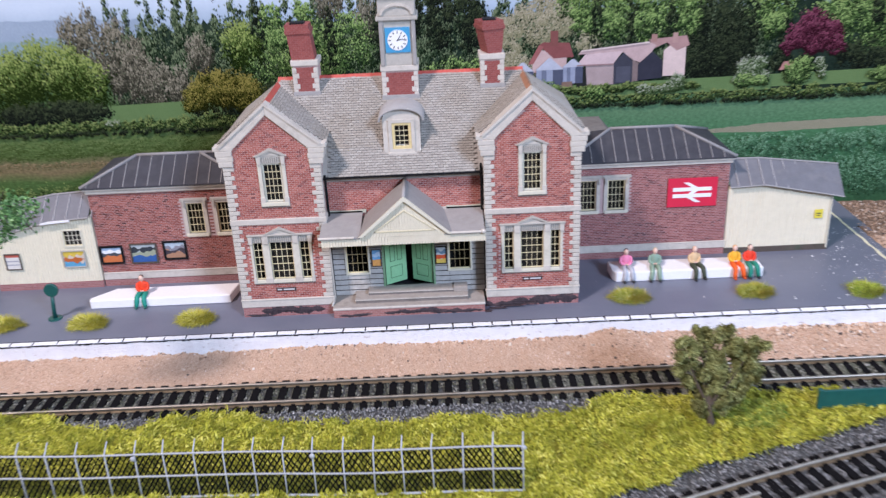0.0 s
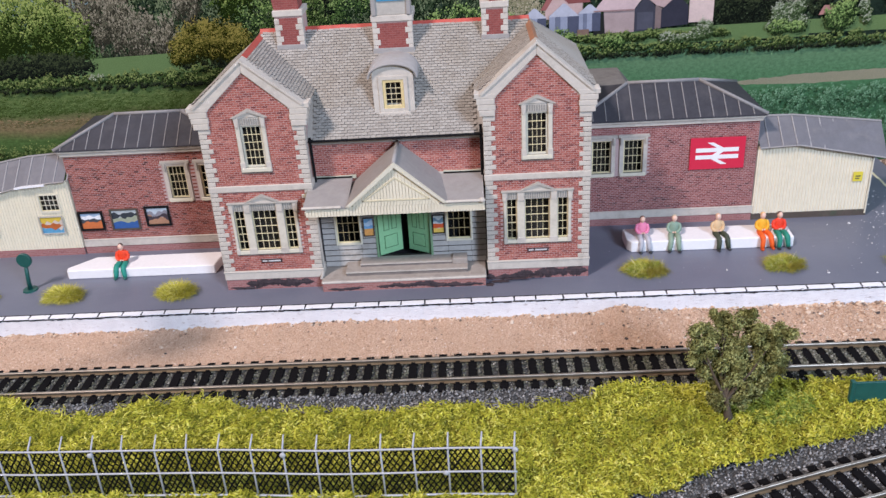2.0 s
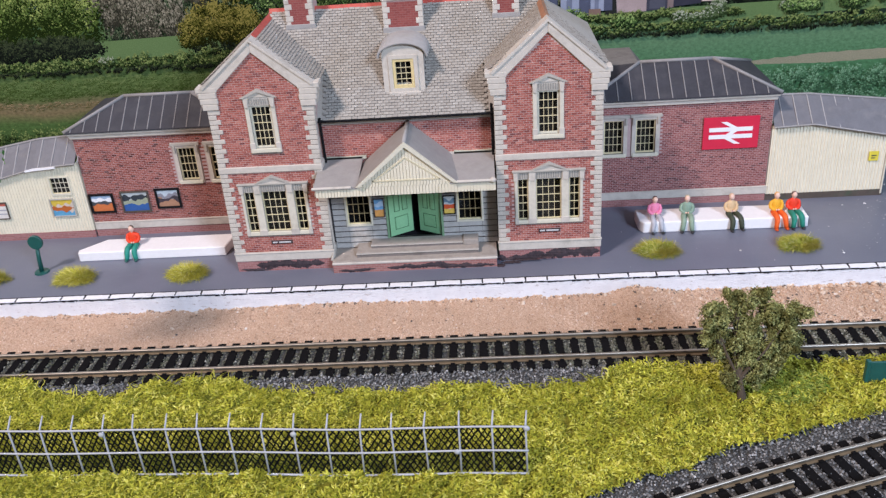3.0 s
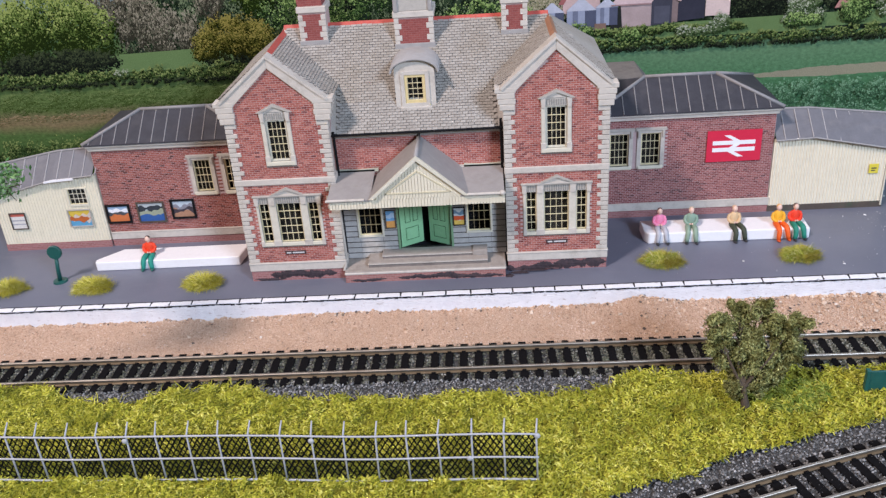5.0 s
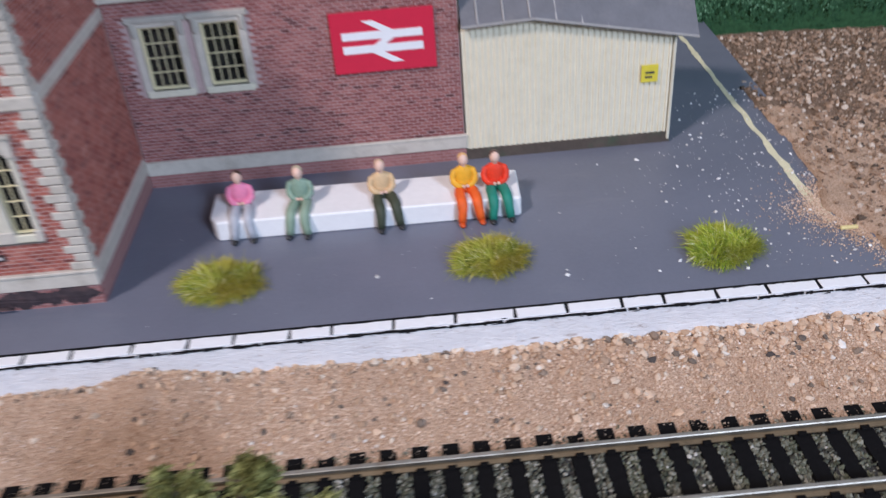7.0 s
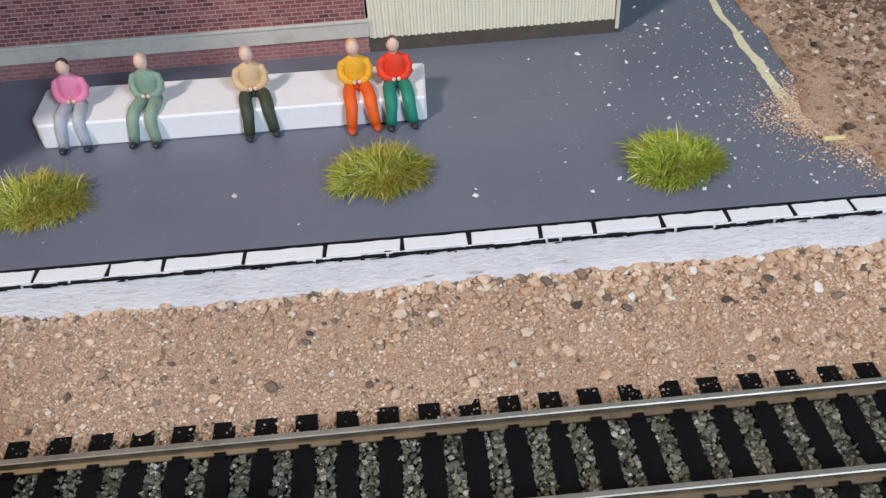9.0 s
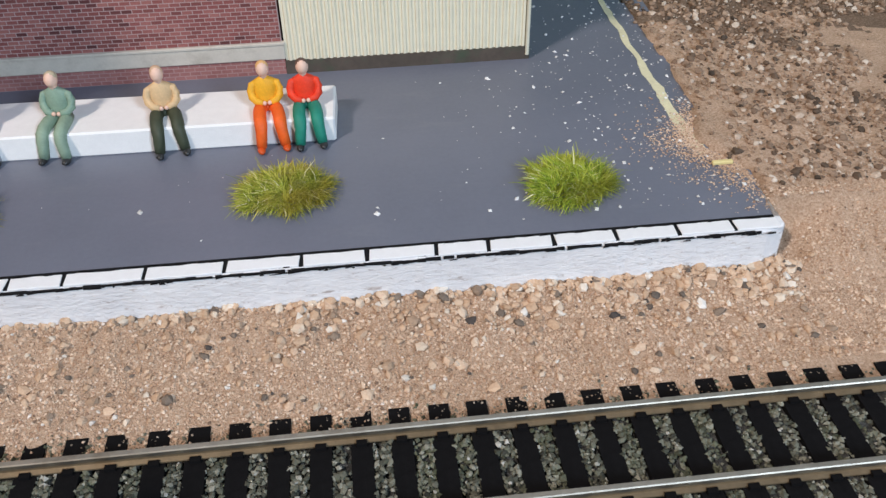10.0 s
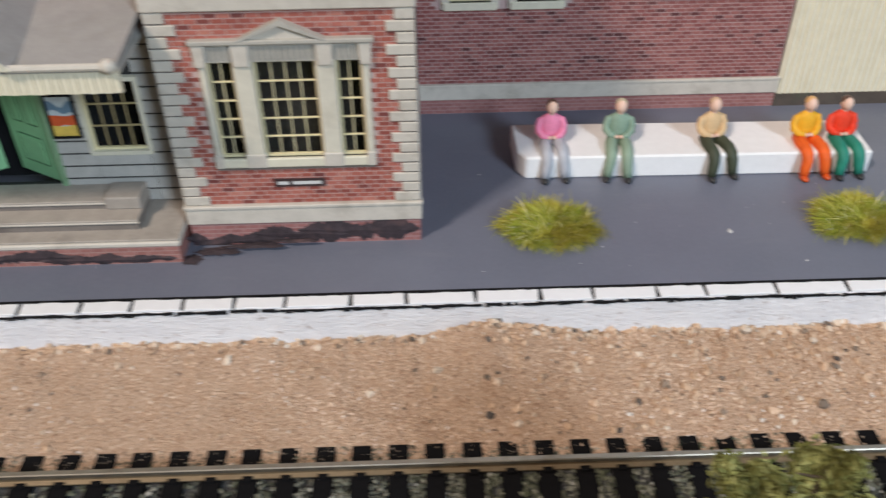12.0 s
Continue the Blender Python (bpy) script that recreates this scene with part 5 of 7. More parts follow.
# ---- the low annexes and sheds ----
def annexe(name, label, x0, x1, y, wins, z_top, ridge, group, brick):
    """A single-storey brick range with a hipped, seamed roof; wins are x spans of sashes."""
    ax = thing(name, label, "building", ((x0 + x1) / 2, y, 12), group)
    holes = [(a, b, 45.4, 65.2) for a, b in wins]
    w = panel(Bag(), x0, x1, 12, z_top, y, y + 1.6, holes)
    wall = part("wall", w, MORTAR_DARK, ax)
    part("side_wall", Bag().box(x0, x0 + 1.5, y + 1.6, y + 56, 12, z_top), brick, ax)
    part("side_wall", Bag().box(x1 - 1.5, x1, y + 1.6, y + 56, 12, z_top), brick, ax)
    part("rear_wall", Bag().box(x0, x1, y + 56, y + 57.5, 12, z_top), brick, ax)
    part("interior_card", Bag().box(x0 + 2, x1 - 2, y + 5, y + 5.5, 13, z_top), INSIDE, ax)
    part("plinth", Bag().box(x0, x1 + 0.6, y - 0.7, y + 0.6, 16.4, 20.6), STONE, ax, bevel=0.2)
    part("plinth_moulding", Bag().box(x0, x1 + 0.8, y - 0.95, y + 0.6, 20.5, 21.3), STONE, ax, bevel=0.15)
    part("foot_course", Bag().box(x0, x1 + 0.3, y - 0.3, y + 0.6, 11.6, 16.4), FOOTBRICK, ax)
    part("cornice", Bag().box(x0 - 1, x1 + 1.2, y - 1.6, y + 1, z_top - 1.4, z_top + 0.9), STONE, ax, bevel=0.3)
    part("cornice", Bag().box(x0 - 1.6, x1 + 2, y - 2.8, y + 1, z_top + 0.9, z_top + 3.0), STONE, ax, bevel=0.3)
    e0, e1, f0, f1, ze = x0 - 2.6, x1 + 2.8, y - 3.4, y + 60, z_top + 3.1
    r0, r1, ry, rz = ridge
    for q in ([(e0, f0, ze), (e1, f0, ze), (r1, ry, rz), (r0, ry, rz)], [(e1, f1, ze), (e0, f1, ze), (r0, ry, rz), (r1, ry, rz)], [(e1, f0, ze), (e1, f1, ze), (r1, ry, rz)], [(e0, f1, ze), (e0, f0, ze), (r0, ry, rz)]):
        part("roof_slope", Bag().slab(q, 0.8), DARKROOF, ax, "dark roof slope with pale seams")
    x = e0 + 4
    while x < e1 - 3:
        t = 1.0
        if x < r0:
            t = (x - e0) / (r0 - e0)
        elif x > r1:
            t = (e1 - x) / (e1 - r1)
        pa, pb = Vector((x, f0, ze + 0.25)), Vector((x, f0 + (ry - f0) * t, ze + 0.25 + (rz - ze) * t))
        part("roof_seam", Bag().tube([pa, pb], 0.3, 5), SEAM, ax)
        x += 7.4
    for a, b in (((e0, f0, ze), (r0, ry, rz)), ((r0, ry, rz), (r1, ry, rz)), ((r1, ry, rz), (e1, f0, ze)), ((e1, f1, ze), (r1, ry, rz))):
        part("hip_roll", Bag().tube([Vector(a) + Vector((0, 0, 0.3)), Vector(b) + Vector((0, 0, 0.3))], 1.0, 7), SEAM, ax, smooth=True)
    win = None
    for a, b in wins:
        win = part("window", panel(Bag(), a - 2.2, b + 2.2, 43.6, 67, y - 0.7, y + 0.8, [(a, b, 45.4, 65.2)]), STONE, ax, "sash window in a stone surround", bevel=0.2)
        part("sill", Bag().box(a - 1.6, b + 1.6, y - 1.2, y + 1, 43.2, 45.4), CREAMFRAME, win, bevel=0.2)
        glazing(win, a, b, 45.4, 65.2, y - 0.1, 4, 4, wide=0.8)
        part("lintel", Bag().box(a - 3.2, b + 3.2, y - 1.3, y + 0.6, 66.6, 68.4), STONE_SHADE, win, bevel=0.2)
        for c in (a - 2.0, b + 0.6):
            part("console", Bag().box(c, c + 1.5, y - 1.5, y + 0.3, 62.5, 66.8), STONE_SHADE, win, bevel=0.25)
    return ax, wall, holes


annexe_e, wall_e, holes_e = annexe("station_annexe", "purple-red brick annexe with a dark hipped roof", 88.6, 191, 540, [(97.5, 108.6), (115.4, 126.6)], 74.6, (118.9, 159.3, 556, 93.2), "station annexes", BRICK_DARK)
annexe_w, wall_w, holes_w = annexe("station_annexe", "red-brown brick annexe with a dark hipped roof and posters", -203.5, -105.6, 532.4, [(-145.0, -134.6), (-126.3, -116.0)], 75.2, (-174.7, -135.5, 548, 92.2), "station annexes", BRICK_BROWN)


def shed(label, xs, y, profile, ridge, z0, window=None):
    """A corrugated cream shed; profile gives the wall's top (x, z), ridge the roof's top edge (x, z)."""
    x0, x1 = xs
    sh = thing("cream_shed", label, "shed", ((x0 + x1) / 2, y, 12), "cream sheds")
    def top(x, pr):
        for (a, za), (b, zb) in zip(pr, pr[1:]):
            if a <= x <= b:
                return za + (zb - za) * (x - a) / (b - a)
        return pr[0][1] if x < pr[0][0] else pr[-1][1]
    b, n, x = Bag(), 0, x0
    cols = []
    while x < x1:
        for d, yy in ((0, 0.0), (0.75, 0.0), (0.95, -0.4), (1.6, -0.4)):
            if x + d <= x1:
                cols.append((x + d, y + yy))
        x += 1.8
    cols.append((x1, y))
    for cx, cy in cols:
        b.v += [(cx, cy, z0), (cx, cy, top(cx, profile))]
    inwin = lambda x: window and window[0] - 0.2 < x < window[1] + 0.2
    for i in range(len(cols) - 1):
        mx = (cols[i][0] + cols[i + 1][0]) / 2
        if inwin(mx):
            k = len(b.v)
            b.v += [(cols[i][0], cols[i][1], window[2]), (cols[i + 1][0], cols[i + 1][1], window[2]), (cols[i][0], cols[i][1], window[3]), (cols[i + 1][0], cols[i + 1][1], window[3])]
            b.f += [(2 * i, 2 * i + 2, k + 1, k), (k + 2, k + 3, 2 * i + 3, 2 * i + 1)]
        else:
            b.f.append((2 * i, 2 * i + 2, 2 * i + 3, 2 * i + 1))
    b.m = [0] * len(b.f)
    part("side_wall", Bag().box(x0, x0 + 0.8, y + 0.1, y + 30, z0, top(x0, profile)), CREAM, sh)
    part("side_wall", Bag().box(x1 - 0.8, x1, y + 0.1, y + 30, z0, top(x1, profile)), CREAM, sh)
    part("back_wall", Bag().box(x0, x1, y + 29, y + 30, z0, min(p[1] for p in profile)), CREAM, sh)
    part("corrugated_wall", b, CREAM, sh, "cream corrugated wall")
    part("skirting", Bag().box(x0 - 0.2, x1 + 0.2, y - 0.5, y + 1, 11.8, z0 + 0.4), SKIRT if z0 < 15.8 else FOOTBRICK, sh)
    if x1 > 0:
        part("corner_post", Bag().tube([(x1 - 0.5, y - 0.6, z0 - 2), (x1 - 0.5, y - 0.6, top(x1 - 0.5, profile))], 0.55, 7), CREAMFRAME, sh)
    for (a, za), (c, zc) in zip(profile, profile[1:]):
        ra, rc = top(a, ridge), top(c, ridge)
        ea, ec = (a - (3 if a == profile[0][0] and a < 0 else 0)), (c + (6 if c == profile[-1][0] and c > 0 else 0))
        part("roof_sheet", Bag().slab([(ea, y - 3, za + 0.6), (ec, y - 3, zc + 0.6), (ec, y + 12, rc), (ea, y + 12, ra)], 0.7), SHEDROOF, sh, "grey sheet roof")
        part("roof_sheet", Bag().slab([(ec, y + 30, zc), (ea, y + 30, za), (ea, y + 12, ra), (ec, y + 12, rc)], 0.7), SHEDROOF, sh)
        part("eave_trim", Bag().tube([(ea, y - 3, za + 0.3), (ec, y - 3, zc + 0.3)], 0.45, 6), LEAD, sh)
        part("ridge_trim", Bag().tube([(ea, y + 12, ra + 0.2), (ec, y + 12, rc + 0.2)], 0.7, 6), SEAM, sh)
    x = x0 + 5
    while x < x1 + 4:
        part("roof_seam", Bag().tube([(x, y - 3, top(x, profile) + 0.9), (x, y + 12, top(x, ridge) + 0.3)], 0.3, 5), PALESEAM, sh)
        x += 7.8
    if window:
        a, c, za, zc = window
        win = part("window", panel(Bag(), a - 0.9, c + 0.9, za - 1.2, zc + 0.6, y - 0.9, y + 0.6, [(a, c, za, zc)]), CREAMFRAME, sh, "small dark window in the corrugated wall")
        glazing(win, a, c, za, zc, y - 0.7, 4, 3, bar=CREAMFRAME, wide=0.2)
        part("interior_card", Bag().box(a - 3, c + 3, y + 2, y + 2.5, za - 3, zc + 3), INSIDE, sh)
    return sh


shed_e = shed("cream corrugated shed with a grey roof and yellow notice", (191.6, 257.5), 540, [(191.6, 57.2), (213.5, 58), (257.5, 48)], [(191.6, 71.4), (213.5, 71), (264, 64)], 15.4)
shed_w = shed("cream corrugated shed with a small window and posters", (-270, -204.4), 531.6, [(-270, 47), (-229, 58), (-204.4, 59.6)], [(-276, 62), (-229, 70.6), (-204.4, 72)], 16, window=(-223, -212.4, 41.2, 51))
part("white_trim", Bag().prism([(-234, 56.6), (-229, 57.2), (-216, 58.0), (-216, 59.2), (-229, 58.6), (-234, 57.6)], 527.6, 528.6), WHITE, shed_w)
part("notice", Bag().box(247, 252.2, 538.9, 539.4, 34, 39.6), YELLOW, shed_e, "yellow notice with dark bars")
part("notice_bar", Bag().box(248.2, 251, 538.75, 538.95, 36.8, 37.5).box(248.2, 250.4, 538.75, 538.95, 35.4, 36), SKIRT, shed_e)


# ---- signs and posters ----
def rail_sign():
    sg = single("station_sign", Bag().box(153, 183.8, 539.0, 539.55, 45.6, 64.4), REDSIGN, "red sign with a white two-way arrow on brick", "sign", (168.4, 539.3, 55))
    cx, cz, b = 168.2, 55.0, Bag()
    y0, y1 = 538.8, 539.05
    b.box(cx - 12, cx + 12, y0, y1, cz + 0.9, cz + 3.3)
    b.box(cx - 12, cx + 12, y0, y1, cz - 3.3, cz - 0.9)
    for f in (1, -1):
        flip = lambda pts: [(cx + f * px, cz + f * pz) for px, pz in pts]
        b.prism(flip([(-5.8, 6.6), (-2.4, 6.6), (4.6, 2.6), (1.0, 2.6)][::-1]), y0 - 0.02, y1)
        b.prism(flip([(1.0, 1.6), (4.6, 1.6), (-0.2, -1.6), (-3.6, -1.6)][::-1]), y0 - 0.04, y1) if f > 0 else None
    part("arrow_mark", b, WHITE, sg, "white arrow shapes")


rail_sign()


def strip_picture(name, label, x0, x1, z0, z1, y, bands, frame_mat, border=0.9, category="poster"):
    """A framed flat picture painted in a few rolling bands of colour."""
    pic = single(name, panel(Bag(), x0, x1, z0, z1, y - 0.9, y - 0.1, [(x0 + border, x1 - border, z0 + border, z1 - border)]), frame_mat, label, category, ((x0 + x1) / 2, y, z0), "framed posters")
    a, b, c, d = x0 + border, x1 - border, z0 + border, z1 - border
    n = 12
    for k, (lo, hi, col, sway) in enumerate(bands):
        g = Bag()
        for i in range(n + 1):
            x = a + (b - a) * i / n
            t0 = lo + (0 if lo == 0 else sway * wob(x * 3, k * 7.7, 9, k))
            t1 = hi + (0 if hi == 1 else sway * wob(x * 3, k * 3.1 + 5, 9, k + 3))
            g.v += [(x, y - 0.3 - 0.03 * k, c + (d - c) * max(0, min(1, t0))), (x, y - 0.3 - 0.03 * k, c + (d - c) * max(0, min(1, t1)))]
        g.f = [(2 * i, 2 * i + 2, 2 * i + 3, 2 * i + 1) for i in range(n)]
        g.m = [0] * n
        part("printed_band", g, plain("poster_ink", col, 0.45, 0.18, 0.7), pic)
    return pic


strip_picture("landscape_poster", "black-framed poster of an orange shore under clouds", -203, -188.4, 27.2, 39.4, 532.2, [(0, 1, (0.30, 0.42, 0.55), 0), (0.55, 0.82, (0.75, 0.77, 0.78), 0.15), (0.3, 0.6, (0.06, 0.07, 0.08), 0.3), (0, 0.42, (0.55, 0.16, 0.05), 0.25)], BLACK, 1.2)
strip_picture("landscape_poster", "framed poster of a blue lake and dark hills", -184, -167.2, 26.8, 40.2, 532.2, [(0, 1, (0.42, 0.47, 0.47), 0), (0.5, 0.85, (0.03, 0.04, 0.05), 0.25), (0.3, 0.6, (0.30, 0.34, 0.24), 0.2), (0, 0.36, (0.03, 0.10, 0.30), 0.2)], SKIRT, 0.9)
strip_picture("landscape_poster", "black-framed poster of a brown moor under grey sky", -163.2, -148.6, 28.4, 41, 532.2, [(0, 1, (0.42, 0.50, 0.55), 0), (0.45, 0.75, (0.22, 0.22, 0.25), 0.3), (0, 0.5, (0.36, 0.20, 0.12), 0.3), (0.3, 0.5, (0.05, 0.04, 0.05), 0.3)], BLACK, 1.2)
strip_picture("travel_poster", "small yellow and blue poster on cream boards", -226.2, -212, 26.6, 38, 531.0, [(0, 1, (0.62, 0.45, 0.06), 0), (0.0, 0.35, (0.10, 0.32, 0.50), 0.2), (0.35, 0.7, (0.58, 0.50, 0.42), 0.4), (0.3, 0.5, (0.45, 0.12, 0.03), 0.4)], STONE_SHADE, 0.6)
strip_picture("timetable", "white timetable sheet with a red heading on cream boards", -262.4, -252.6, 26.6, 37.4, 531.0, [(0, 1, (0.68, 0.66, 0.60), 0), (0.8, 1, (0.50, 0.12, 0.08), 0.0), (0.25, 0.32, (0.35, 0.35, 0.38), 0.0), (0.5, 0.57, (0.35, 0.35, 0.38), 0.0)], SKIRT, 0.5)
strip_picture("door_poster", "blue poster with an orange panel beside the doors", -29.8, -24.2, 36.6, 47.4, 489.0, [(0, 1, (0.16, 0.40, 0.66), 0), (0, 0.4, (0.75, 0.36, 0.10), 0.05), (0.55, 0.85, (0.45, 0.62, 0.78), 0.2)], SKIRT, 0.35)
strip_picture("door_poster", "red, white and yellow poster beside the doors", 7.0, 13.4, 36.6, 47.4, 489.0, [(0, 1, (0.55, 0.62, 0.62), 0), (0.25, 0.52, (0.62, 0.10, 0.03), 0.06), (0, 0.27, (0.72, 0.50, 0.10), 0.06), (0.6, 0.8, (0.15, 0.25, 0.33), 0.25)], BLACK, 0.4)


# ---- benches and seated model figures ----
def foam_block(label, pts, z1):
    """A rough white block bench on the platform; pts is its outline from above."""
    b = Bag()
    n = len(pts)
    b.add([(x, y, 12) for x, y in pts] + [(x, y, z1) for x, y in pts], [tuple(range(n - 1, -1, -1)), tuple(range(n, 2 * n))] + [(i, (i + 1) % n, (i + 1) % n + n, i + n) for i in range(n)])
    return single("white_bench", b, FOAM, label, "bench", (sum(p[0] for p in pts) / n, sum(p[1] for p in pts) / n, 12), "white benches", bevel=0.45)


foam_block("long white foam block bench with five seated figures", [(115.6, 504.2), (150, 503.8), (204, 503.2), (204.6, 519.6), (160, 520.4), (113.2, 521.4), (113.4, 508)], 18.4)
foam_block("long white foam block bench with one seated figure", [(-201.5, 499.4), (-117.2, 499.6), (-116.6, 505), (-114.6, 516), (-190, 515.5), (-202.4, 503)], 17.6)


def limb(b, pts, radii, mat):
    b.tube(pts, radii, 8, mat)
    b.ball(pts[0], radii[0], mat, 8, 6)
    b.ball(pts[-1], radii[-1], mat, 8, 6)


def rings_of(bag, rows, mat, seg=12):
    """A smooth body through flat oval rings (x, y, z, half width, half depth)."""
    n = len(rows)
    pts = [(cx + rx * math.cos(2 * math.pi * k / seg), cy + ry * math.sin(2 * math.pi * k / seg), cz) for cx, cy, cz, rx, ry in rows for k in range(seg)]
    faces = [(i * seg + k, i * seg + (k + 1) % seg, (i + 1) * seg + (k + 1) % seg, (i + 1) * seg + k) for i in range(n - 1) for k in range(seg)]
    faces += [tuple(range(seg - 1, -1, -1)), tuple(range((n - 1) * seg, n * seg))]
    return bag.add(pts, faces, mat)


def figure(x, y, seat, turn=0.0, spread=0.0, cross=0.0):
    """A seated painted plastic figure, one plain mesh; y is its back, seat the bench's top."""
    b = Bag()
    s = seat
    rings_of(b, [(0, -0.3, s - 0.1, 2.5, 1.7), (0, -0.3, s + 0.9, 2.8, 1.9), (0, -0.1, s + 1.9, 2.55, 1.7)], 1)
    rings_of(b, [(0, 0, s + 1.5, 2.6, 1.75), (0, 0.1, s + 3.0, 2.6, 1.7), (0, 0.2, s + 4.8, 2.85, 1.7), (0, 0.25, s + 6.3, 3.0, 1.6), (0, 0.2, s + 7.4, 2.75, 1.35), (0, 0.1, s + 8.1, 1.5, 1.0), (0, 0.0, s + 8.5, 0.9, 0.8)], 0)
    for sd in (-1, 1):
        b.tube([(sd * 1.9, 0.2, s + 7.2), (sd * 2.75, 0.15, s + 6.5), (sd * 3.3, -0.1, s + 5.0), (sd * 3.25, -0.7, s + 3.7), (sd * (2.3 - cross), -1.7, s + 2.9 + 0.6 * cross), (sd * (0.9 - cross), -2.4, s + 2.8 + cross)], [0.6, 1.0, 1.0, 0.95, 0.9, 0.75], 9, 0)
        b.ball((sd * (0.6 - cross), -2.55, s + 2.75 + cross), 0.55, 2, 8, 6)
        kx = sd * (2.05 + spread)
        foot = kx + sd * 0.55
        b.tube([(sd * 1.3, -0.3, s + 0.9), (kx * 0.92, -3.2, s + 1.15), (kx, -6.2, s + 1.05), (kx, -7.9, s + 0.35), (kx + sd * 0.1, -8.7, s - 1.1), (kx + sd * 0.3, -9.0, s - 3.0), (foot, -9.3, 13.0)], [1.6, 1.55, 1.5, 1.5, 1.4, 1.3, 1.2], 10, 1)
        b.ball((foot + sd * 0.15, -10.0, 12.75), (1.0, 1.9, 0.8), 3, 9, 6)
    b.tube([(0, 0.05, s + 8.2), (0, -0.1, s + 9.4)], [0.95, 0.85], 8, 2)
    b.ball((0, -0.2, s + 10.4), (1.5, 1.6, 1.85), 2, 12, 9)
    b.ball((0, 0.15, s + 10.95), (1.5, 1.5, 1.45), 4, 12, 8)
    c, sn = math.cos(turn), math.sin(turn)
    b.v = [(x + px * c - py * sn, y + px * sn + py * c, pz) for px, py, pz in b.v]
    return b


def seat_figure(label, x, y, seat, shirt, trousers, shoes=(0.03, 0.03, 0.03), hair=None, **kw):
    mats = [plain("figure_shirt_paint", shirt, 0.6, 0.16, 0.4, 0.1), plain("figure_trouser_paint", trousers, 0.6, 0.16, 0.4, 0.1), SKIN, plain("figure_shoe_paint", shoes, 0.4, 0.1, 0.6), HAIR if hair is None else plain("figure_cap_paint", hair, 0.4)]
    single("seated_figurine", figure(x, y, seat, **kw), mats, label, "figurine", (x, y, 12), "seated figurines", smooth=True)


seat_figure("painted plastic figurine in a pink top and grey trousers", 122.6, 512.4, 18.0, (0.80, 0.24, 0.38), (0.42, 0.43, 0.46), hair=(0.10, 0.05, 0.035), turn=0.05)
seat_figure("painted plastic figurine all in grey-green", 140.2, 512.0, 18.0, (0.22, 0.32, 0.24), (0.24, 0.33, 0.24), hair=(0.50, 0.42, 0.28), turn=-0.12)
seat_figure("seated plastic figurine in a cream top and dark trousers", 164.0, 511.4, 18.0, (0.66, 0.45, 0.24), (0.05, 0.06, 0.035), hair=(0.60, 0.40, 0.26), turn=0.2, spread=0.3)
seat_figure("seated plastic figurine in yellow top and orange trousers", 188.2, 510.6, 18.0, (0.80, 0.40, 0.02), (0.80, 0.12, 0.012), (0.6, 0.08, 0.01), hair=(0.70, 0.40, 0.16), turn=0.12, spread=0.2)
seat_figure("painted plastic figurine in a red top and green trousers", 197.4, 510.6, 18.0, (0.78, 0.05, 0.015), (0.015, 0.22, 0.15), hair=(0.12, 0.07, 0.05), turn=0.08)
seat_figure("lone painted plastic figurine in a red top and teal trousers", -171.2, 507.4, 17.3, (0.78, 0.06, 0.015), (0.015, 0.26, 0.19), (0.02, 0.12, 0.09), hair=(0.10, 0.07, 0.05), turn=0.02)

# ---- small things ----
post = thing("platform_post", "dark green plastic disc on a post, set on the platform", "post", (-219, 489, 12))
ft = Bag().tube([(-219, 489, 12), (-219, 489, 12.9)], [4.2, 3.9], 10)
part("foot", ft, TEAL, post)
part("stem", Bag().tube([(-219, 489, 12.5), (-218.6, 489.2, 20), (-217.9, 489.6, 27.5)], [1.3, 1.15, 1.05], 9), TEAL, post, smooth=True)
disc = Bag().prism([(-217.7 + 4.1 * math.cos(2 * math.pi * k / 22), 30.6 + 4.1 * math.sin(2 * math.pi * k / 22)) for k in range(22)], 488.2, 490)
part("disc", disc, TEAL, post, bevel=0.25)

board_thing = thing("trackside_board", "dark green plastic board between short posts in the grass", "board", (204, 377.5, 0))
part("panel", Bag().box(187, 220, 377, 378.2, 1.2, 11.6), TEAL, board_thing, bevel=0.15)
for x in (186.4, 219.4):
    part("post", Bag().box(x, x + 1.8, 376.6, 378.8, -1.5, 14.2 if x > 200 else 12.4), TEAL, board_thing, bevel=0.2)
for x in (193, 203, 212):
    part("foot", Bag().box(x, x + 1.2, 376.9, 378.4, -1.5, 1.4), TEAL, board_thing)


